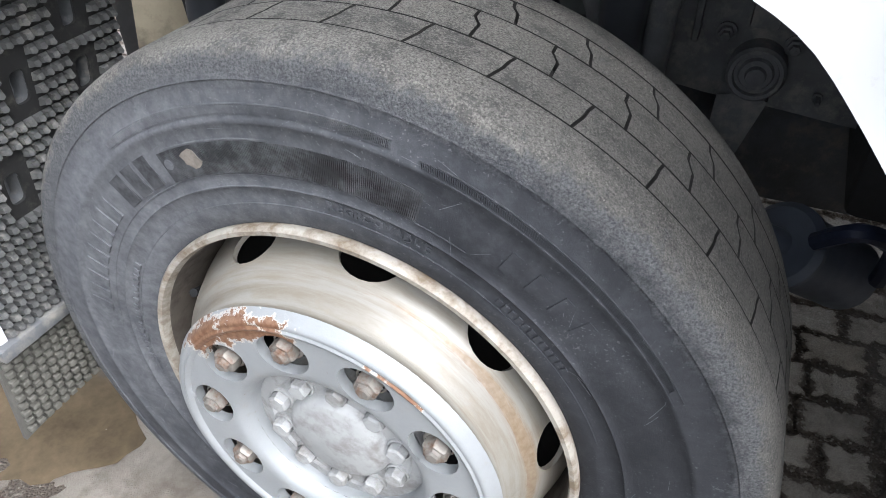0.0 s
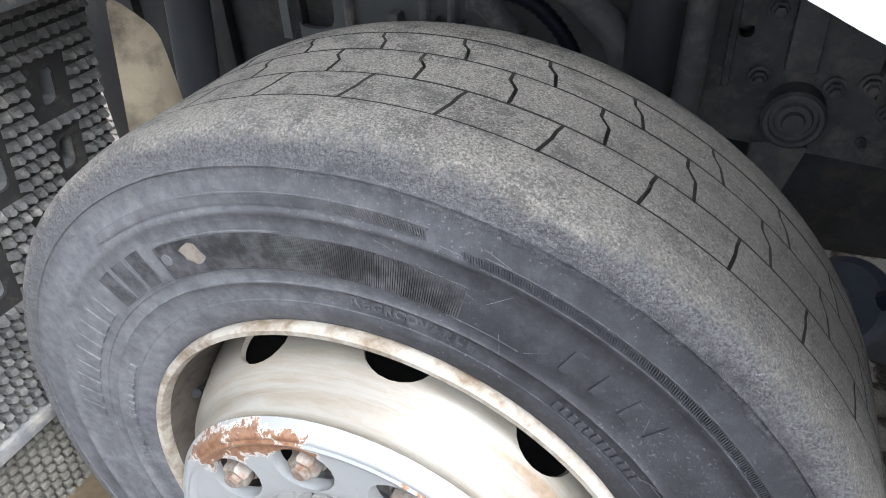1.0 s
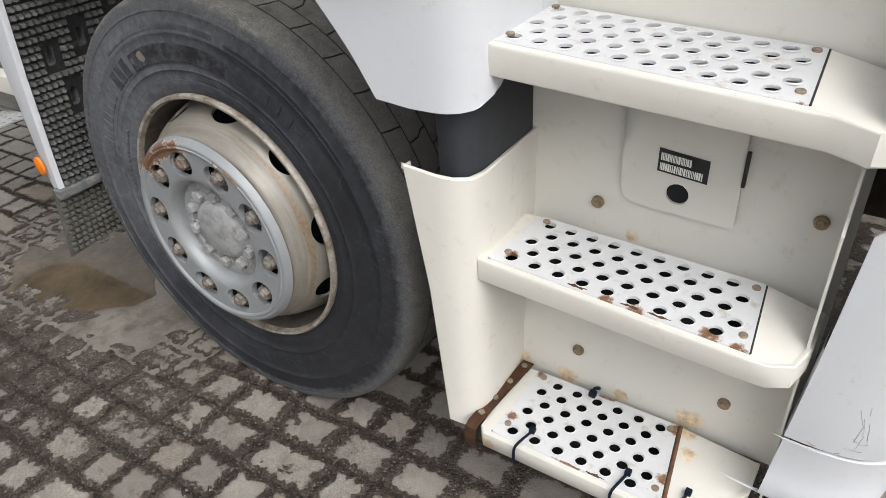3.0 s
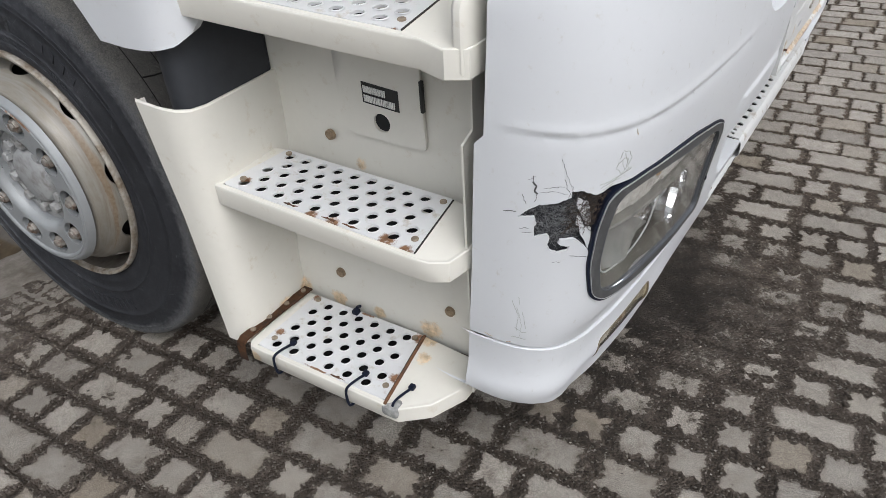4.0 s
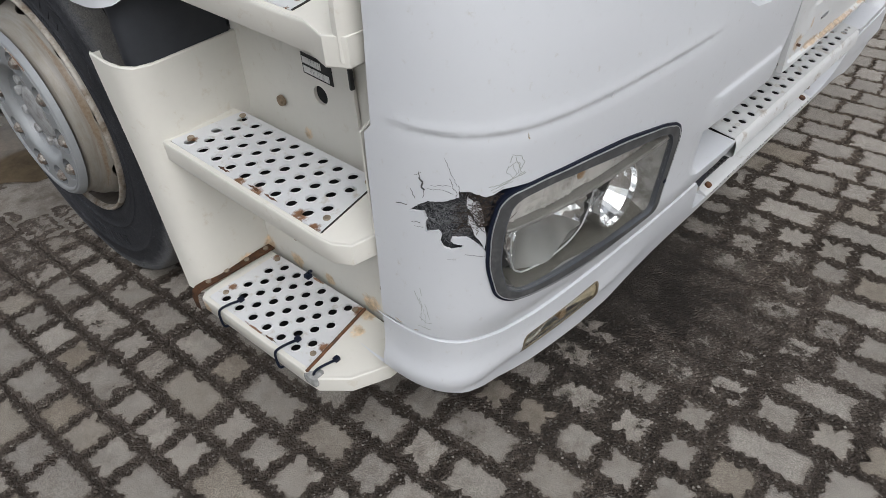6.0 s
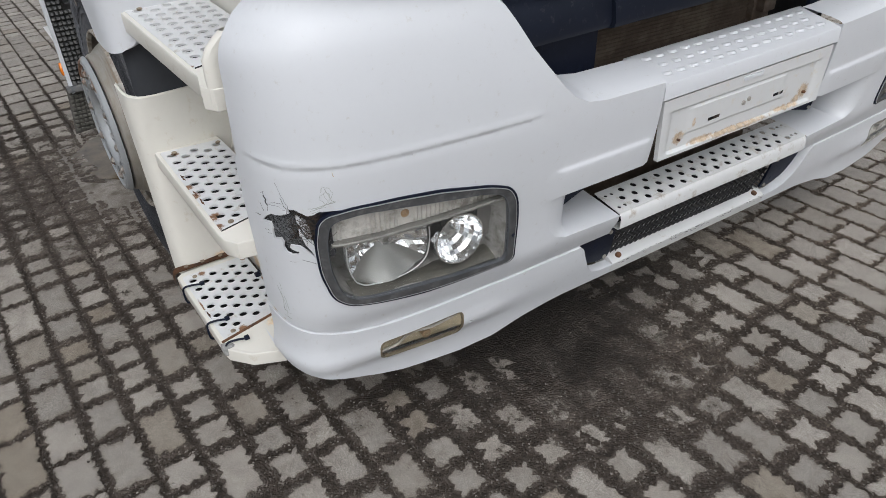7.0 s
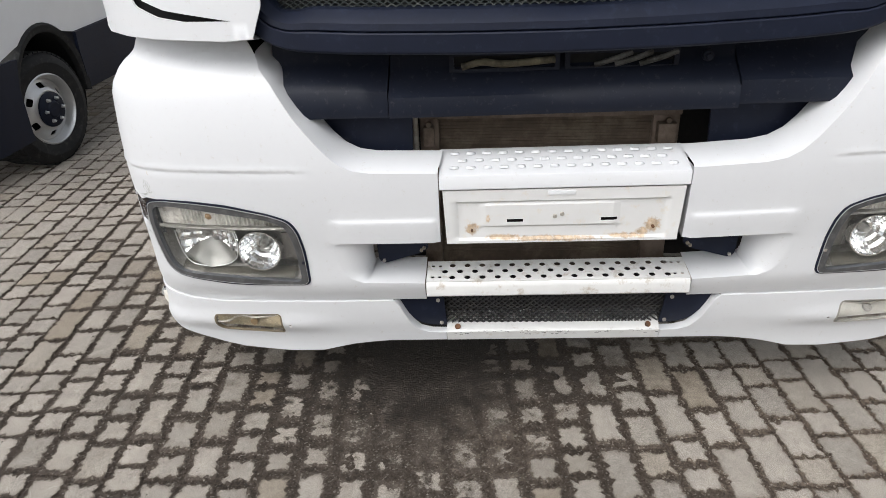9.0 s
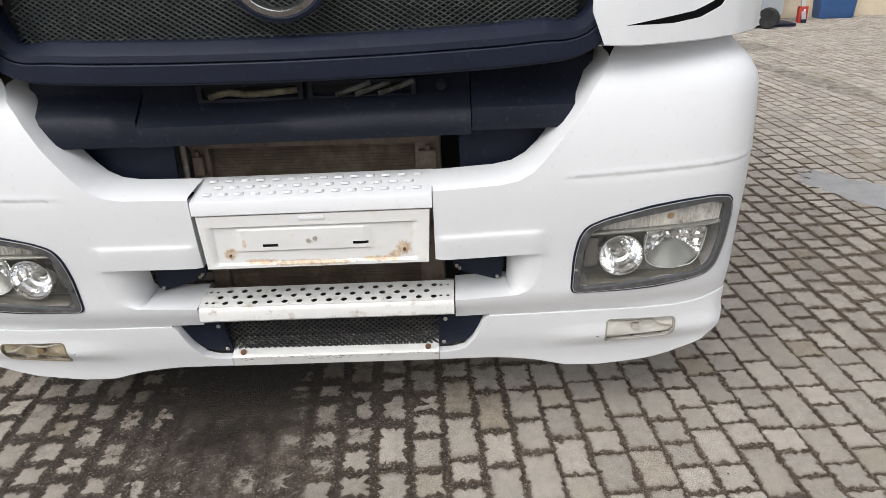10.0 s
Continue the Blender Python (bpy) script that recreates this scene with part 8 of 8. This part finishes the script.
        field = math_("ADD", field, math_("ADD", math_("MULTIPLY", amount, 0.75), math_("MULTIPLY", math_("SUBTRACT", grit, 0.5), 0.35)))
        f = rng_(math_("ADD", field, math_("MULTIPLY", math_("SUBTRACT", nz(34, 6, 0.75), 0.5), 0.45)), 1.07, 1.125)
        col = mix(rng_(field, 0.80, 1.06, 0.0, 0.5), col, mix(1.0, col, (0.66, 0.62, 0.58), "MULTIPLY"))
        col = mix(math_("MULTIPLY", oil_shade, 0.75), col, mix(1.0, col, (0.34, 0.32, 0.305), "MULTIPLY"))
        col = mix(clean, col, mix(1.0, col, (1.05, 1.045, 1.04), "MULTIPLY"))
        col = mix(math_("MULTIPLY", f, 0.94), col, dirt)
        l.new(col, b.inputs["Base Color"])
        b.inputs["Roughness"].default_value = 0.82
        b.inputs["Specular IOR Level"].default_value = 0.35
        l.new(math_("ADD", math_("ADD", nz(420, 3), math_("MULTIPLY", vo.outputs["Distance"], math_("MULTIPLY", f, -2.4))), math_("MULTIPLY", nz(40, 5), 1.2)), bp.inputs["Height"])
        bp.inputs["Strength"].default_value, bp.inputs["Distance"].default_value = 0.9, 0.006
    l.new(bp.outputs["Normal"], b.inputs["Normal"])
    return m


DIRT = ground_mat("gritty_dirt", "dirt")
MUD = mat("thin_wet_mud", (0.235, 0.208, 0.178), 0.36, var=0.22, scale=5, bump=1.0, bscale=330, dirt=(0.125, 0.105, 0.084), amount=0.40, dscale=9, fine=300, speck=((0.30, 0.27, 0.235), 420, 8, 0.86))
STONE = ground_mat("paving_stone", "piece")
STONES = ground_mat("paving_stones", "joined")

bm = bmesh.new()
add_faces(bm, [(-300, -300, 0), (300, -300, 0), (300, 300, 0), (-300, 300, 0)], [(0, 1, 2, 3)])
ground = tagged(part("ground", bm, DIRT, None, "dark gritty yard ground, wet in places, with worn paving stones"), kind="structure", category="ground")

rng = random.Random(21)
ANG = radians(4.1)
CA, SA = math.cos(ANG), math.sin(ANG)
PITCH = 0.1075


def mud(x, y):
    """How far dirt has covered the stones here: 0 clean, 1 hidden."""
    m = 0.0
    for cx, cy, rx, ry, k in ((-2.25, -1.22, 0.62, 0.26, 1.3), (-0.42, -0.40, 0.24, 0.30, 1.2), (-0.02, -0.42, 0.26, 0.26, 0.6), (0.0, -0.15, 0.80, 0.95, 0.50), (-2.2, -1.75, 0.7, 0.4, 0.45), (-2.9, -1.9, 0.7, 0.3, 0.7), (0.42, -0.55, 0.22, 0.14, 0.5)):
        d = ((x - cx) / rx) ** 2 + ((y - cy) / ry) ** 2
        m = max(m, k * max(0, 1.25 - d) / 1.25 + 0.18 * noise.noise(Vector((x * 6, y * 6, 7))) * (d < 1.6))
    near = math.exp(-(((x + 0.25) / 1.0) ** 2 + ((y + 1.25) / 0.85) ** 2))
    return max(m, 0.0) * 1.05 + 0.30 * near + 0.22 * noise.noise(Vector((x * 1.3, y * 1.3, 2.0))) + 0.02


def stone_shape(u0, u1, v0, v1, fine, m):
    """Outline of a worn stone between u0..u1, v0..v1, with wavy, chipped edges."""
    m = max(0.0, min(0.55, m))
    gap = 0.0020 + 0.0030 * rng.random() + 0.010 * m
    n = 13 if fine else 2
    jag = (0.0058 + 0.011 * m) if fine else 0.002
    cut = [gap + 0.002 + 0.014 * m * rng.random() + 0.004 * rng.random() for _ in range(4)]
    seed = rng.random() * 100
    pts = []
    for (a, b), (c, d), (nx, ny), q, r in (((u0, v0), (u1, v0), (0, 1), cut[0], cut[1]), ((u1, v0), (u1, v1), (-1, 0), cut[1], cut[2]), ((u1, v1), (u0, v1), (0, -1), cut[2], cut[3]), ((u0, v1), (u0, v0), (1, 0), cut[3], cut[0])):
        L = math.hypot(c - a, d - b)
        k = max(2, int(round(n * L / 0.1)))
        sign = 1 if nx + ny > 0 else -1
        for i in range(k + 1):
            t = (q + (L - q - r) * i / k) / L
            x, y = a + (c - a) * t, b + (d - b) * t
            win = min(1.0, 4.0 * i / k, 4.0 * (k - i) / k)
            wave = sign * 0.0038 * math.sin((x if ny else y) * 190 + 2.0 * math.sin(seed)) if fine else 0.0
            j = gap + win * (wave + jag * (1.5 * noise.noise(Vector((x * 24, y * 24, seed))) + 1.0 * noise.noise(Vector((x * 70, y * 70, seed + 9))) + 0.6 * noise.noise(Vector((x * 190, y * 190, seed + 5))) + 0.3))
            pts.append((x + nx * max(0.0012, j), y + ny * max(0.0012, j)))
    return pts


def stone_mesh(outline, z):
    """Vertices, faces and edge wear of a stone: sides, a rounded edge, and a top that is clean only towards its middle."""
    k = len(outline)
    cu, cv = sum(p[0] for p in outline) / k, sum(p[1] for p in outline) / k
    vs, fs, wear = [], [], []
    for shrink, h, e in ((0.0, -0.004, 1.0), (0.0, z - 0.0032, 1.0), (0.055, z - 0.0004, 0.8), (0.36, z, 0.0)):
        vs += [(a + (cu - a) * shrink, b + (cv - b) * shrink, h) for a, b in outline]
        wear += [e] * k
    for r in range(3):
        for i in range(k):
            j = (i + 1) % k
            fs.append((r * k + i, r * k + j, (r + 1) * k + j, (r + 1) * k + i))
    fs.append(tuple(range(3 * k, 4 * k)))
    return vs, fs, wear


joined_v, joined_f, joined_w, pieces = [], [], [], []
x0, x1, y0, y1 = -13.5, 2.6, -8.5, 10.5
for col in range(int(-13 / PITCH), int(13.5 / PITCH)):
    v0, v1 = col * PITCH, (col + 1) * PITCH
    wob = 0.006 * noise.noise(Vector((col * 0.7, 0, 3)))
    u = -14.0 + rng.random() * 0.15
    while u < 3.2:
        w = rng.choice((0.105, 0.105, 0.108, 0.11, 0.16, 0.16, 0.21))
        uc, vc = u + w / 2, (v0 + v1) / 2
        x, y = uc * CA - vc * SA, uc * SA + vc * CA
        u += w
        if not (x0 < x < x1 and y0 < y < y1):
            continue
        if y < -4.3 and x > -2.2:
            continue
        fine = -3.2 < x < 2.3 and -3.0 < y < 2.6
        m = mud(x, y)
        if m > 1.15:
            continue
        z = 0.0080 + rng.uniform(-0.0014, 0.0014)
        shape = [(a * CA - b * SA, a * SA + b * CA) for a, b in stone_shape(u - w, u, v0 + wob, v1 + wob, fine, m)]
        vs, fs, wear = stone_mesh(shape, z)
        if -0.75 < x < 1.0 and -1.75 < y < -0.25 and len(pieces) < 300 and fine:
            pieces.append((x, y, vs, fs, wear))
            continue
        o = len(joined_v)
        joined_v += vs
        joined_w += wear
        joined_f += [tuple(i + o for i in f) for f in fs]

me = bpy.data.meshes.new("paving")
me.from_pydata(joined_v, [], joined_f)
me.materials.append(STONES)
me.attributes.new("worn_edge", "FLOAT", "POINT").data.foreach_set("value", joined_w)
paving = new("paving", me)
paving.parent = ground
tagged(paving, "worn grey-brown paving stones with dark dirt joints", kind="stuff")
for x, y, vs, fs, wear in pieces:
    me = bpy.data.meshes.new("paving_stone")
    me.from_pydata([(a - x, b - y, c) for a, b, c in vs], [], fs)
    me.materials.append(STONE)
    me.attributes.new("worn_edge", "FLOAT", "POINT").data.foreach_set("value", wear)
    ob = new("paving_stone", me)
    ob.location = (x, y, 0)
    ob.parent = ground

# the dirt's own relief near the truck: it fills the joints and creeps over the stones
def lattice(seed):
    g = np.random.RandomState(seed).rand(64, 64)

    def at(x, y, f):
        x, y = x * f, y * f
        i, j = np.floor(x).astype(int), np.floor(y).astype(int)
        u, v = x - i, y - j
        u, v = u * u * (3 - 2 * u), v * v * (3 - 2 * v)
        a, b, c, d = (g[(i + p) % 64, (j + q) % 64] for p, q in ((0, 0), (1, 0), (0, 1), (1, 1)))
        return (a * (1 - u) + b * u) * (1 - v) + (c * (1 - u) + d * u) * v - 0.5
    return at


STEP = 0.018
gx_, gy_ = np.arange(-3.4, 2.0, STEP), np.arange(-2.9, 2.4, STEP)
X, Y = np.meshgrid(gx_, gy_, indexing="ij")
X = X + (np.random.RandomState(3).rand(*X.shape) - 0.5) * STEP * 0.6
Y = Y + (np.random.RandomState(4).rand(*Y.shape) - 0.5) * STEP * 0.6
cx_, cy_ = np.arange(-3.4, 2.1, 0.1), np.arange(-2.9, 2.5, 0.1)
coarse = np.array([[mud(a, b) for b in cy_] for a in cx_])
fi, fj = np.clip((X + 3.4) / 0.1, 0, len(cx_) - 1.001), np.clip((Y + 2.9) / 0.1, 0, len(cy_) - 1.001)
i0, j0 = fi.astype(int), fj.astype(int)
u_, v_ = fi - i0, fj - j0
M = (coarse[i0, j0] * (1 - u_) + coarse[np.minimum(i0 + 1, len(cx_) - 1), j0] * u_) * (1 - v_) + (coarse[i0, np.minimum(j0 + 1, len(cy_) - 1)] * (1 - u_) + coarse[np.minimum(i0 + 1, len(cx_) - 1), np.minimum(j0 + 1, len(cy_) - 1)] * u_) * v_
n1, n2, n3 = lattice(1), lattice(2), lattice(5)
Z = 0.0022 + 0.0062 * np.clip(M, -0.2, 1.0) + 0.0030 * n1(X, Y, 7.0) + 0.0030 * n2(X, Y, 17.0) + 0.0020 * n3(X, Y, 37.0)
flat = np.clip((M - 0.75) / 0.3, 0, 1)
Z = Z * (1 - flat) + flat * (0.0105 + 0.002 * n3(X, Y, 25.0))
pud = ((X + 2.36) / 0.33) ** 2 + ((Y + 1.22) / 0.235) ** 2
Z = np.where(pud < 1.3, Z - 0.008 * np.clip(1.3 - pud, 0, 0.5) / 0.5, Z)
edge_ = np.minimum.reduce([X + 3.4, 2.0 - X, Y + 2.9, 2.4 - Y])
Z = np.where(edge_ < 0.15, Z * np.clip(edge_ / 0.15, 0, 1) - 0.004 * np.clip(1 - edge_ / 0.15, 0, 1), np.maximum(Z, 0.0006))
nx_, ny_ = X.shape
verts = np.stack([X, Y, Z], -1).reshape(-1, 3)
idx = np.arange(nx_ * ny_).reshape(nx_, ny_)
quads = np.stack([idx[:-1, :-1], idx[1:, :-1], idx[1:, 1:], idx[:-1, 1:]], -1).reshape(-1, 4)
me = bpy.data.meshes.new("dirt")
me.from_pydata(verts.tolist(), [], quads.tolist())
me.shade_smooth()
me.materials.append(DIRT)
me.materials.append(MUD)
c_ = verts[quads].mean(1)
d_ = ((c_[:, 0] + 2.28) / 0.62) ** 2 + ((c_[:, 1] + 1.2) / 0.28) ** 2 + 0.5 * n1(c_[:, 0], c_[:, 1], 6.0) + 0.5 * n2(c_[:, 0], c_[:, 1], 18.0)
me.polygons.foreach_set("material_index", (d_ < 1.15).astype(np.int32))
dirt_ob = new("dirt", me)
dirt_ob.parent = ground
tagged(dirt_ob, "dark gritty dirt that fills the joints and covers some stones", kind="stuff")

# loose grit and small pebbles, thickest in the dirt round the step and the bumper
gr = np.random.RandomState(8)
gv, gf = [], []
while len(gf) < 9000 * 8:
    x, y = gr.uniform(-2.9, 1.5), gr.uniform(-2.4, 1.2)
    if gr.rand() > 0.25 + 0.9 * math.exp(-(((x + 0.2) / 1.1) ** 2 + ((y + 1.1) / 0.9) ** 2)):
        continue
    r = 0.0011 + 0.0030 * gr.rand() ** 3
    o, a0, zc = len(gv), gr.rand() * 6.3, gr.uniform(0.003, 0.0078)
    gv += [(x + r * gr.uniform(0.7, 1.4) * math.cos(a0 + 1.57 * k), y + r * gr.uniform(0.7, 1.4) * math.sin(a0 + 1.57 * k), zc + r * gr.uniform(-0.2, 0.3)) for k in range(4)] + [(x, y, zc + r * 0.9), (x, y, zc - r)]
    gf += [t for k in range(4) for t in ((o + k, o + (k + 1) % 4, o + 4), (o + (k + 1) % 4, o + k, o + 5))]
me = bpy.data.meshes.new("grit")
me.from_pydata(gv, [], gf)
gm = mat("grit_stone", (0.15, 0.13, 0.11), 0.85, var=0.5, scale=70)
ramp_ = gm.node_tree.nodes.new("ShaderNodeMix")
ramp_.data_type = "RGBA"
ramp_.inputs["A"].default_value, ramp_.inputs["B"].default_value = (0.05, 0.042, 0.035, 1), (0.32, 0.29, 0.25, 1)
gm.node_tree.links.new(gm.node_tree.nodes.new("ShaderNodeNewGeometry").outputs["Random Per Island"], ramp_.inputs["Factor"])
gm.node_tree.links.new(ramp_.outputs["Result"], gm.node_tree.nodes["Principled BSDF"].inputs["Base Color"])
me.materials.append(gm)
tagged(new("grit", me), "loose grit in the joints between the paving stones", "grit", kind="stuff")

# puddle beside the wheel
bm = bmesh.new()
pc = (-2.36, -1.22)
out = [(pc[0] + 0.30 * (1 + 0.25 * noise.noise(Vector((math.cos(t) * 1.6, math.sin(t) * 1.6, 4))) + 0.16 * noise.noise(Vector((math.cos(t) * 6, math.sin(t) * 6, 2)))) * math.cos(t), pc[1] + 0.205 * (1 + 0.35 * noise.noise(Vector((math.cos(t) * 2.2, math.sin(t) * 2.2, 8))) + 0.16 * noise.noise(Vector((math.cos(t) * 7, math.sin(t) * 7, 5)))) * math.sin(t)) for t in np.linspace(0, 2 * math.pi, 60, endpoint=False)]
add_faces(bm, [(x, y, 0.0085) for x, y in out], [tuple(range(len(out)))])
pm = mat("muddy_water", (0.125, 0.096, 0.063), 0.04, var=0.35, scale=7)
tagged(part("puddle", bm, pm, None, "shallow brown puddle beside the wheel"), category="puddle", kind="structure")

# thin wet film and dried mud streaks on the stones beyond the truck's left side
for cx, cy, rx, ry, turn_, m, lab, sd in ((-2.15, 2.72, 0.42, 0.17, 30, mat("wet_film", (0.24, 0.24, 0.245), 0.25, var=0.12, scale=9, bump=0.15, bscale=60), "thin wet film on the paving", 3), (-5.3, 3.95, 0.9, 0.16, 190, MUD, "dried mud streak on the paving", 9), (-7.9, 4.05, 0.75, 0.28, 20, MUD, "dried mud streak on the paving", 15)):
    bm = bmesh.new()
    out = []
    for t in np.linspace(0, 2 * math.pi, 90, endpoint=False):
        k = 1 + 0.35 * noise.noise(Vector((math.cos(t) * 1.7, math.sin(t) * 1.7, sd))) + 0.25 * noise.noise(Vector((math.cos(t) * 7, math.sin(t) * 7, sd + 2)))
        a, b = rx * k * math.cos(t), ry * k * math.sin(t)
        out.append((cx + a * math.cos(radians(turn_)) - b * math.sin(radians(turn_)), cy + a * math.sin(radians(turn_)) + b * math.cos(radians(turn_)), 0.0098))
    add_faces(bm, out, [tuple(range(len(out)))])
    tagged(part("puddle", bm, m, None, lab), category="puddle", kind="structure")
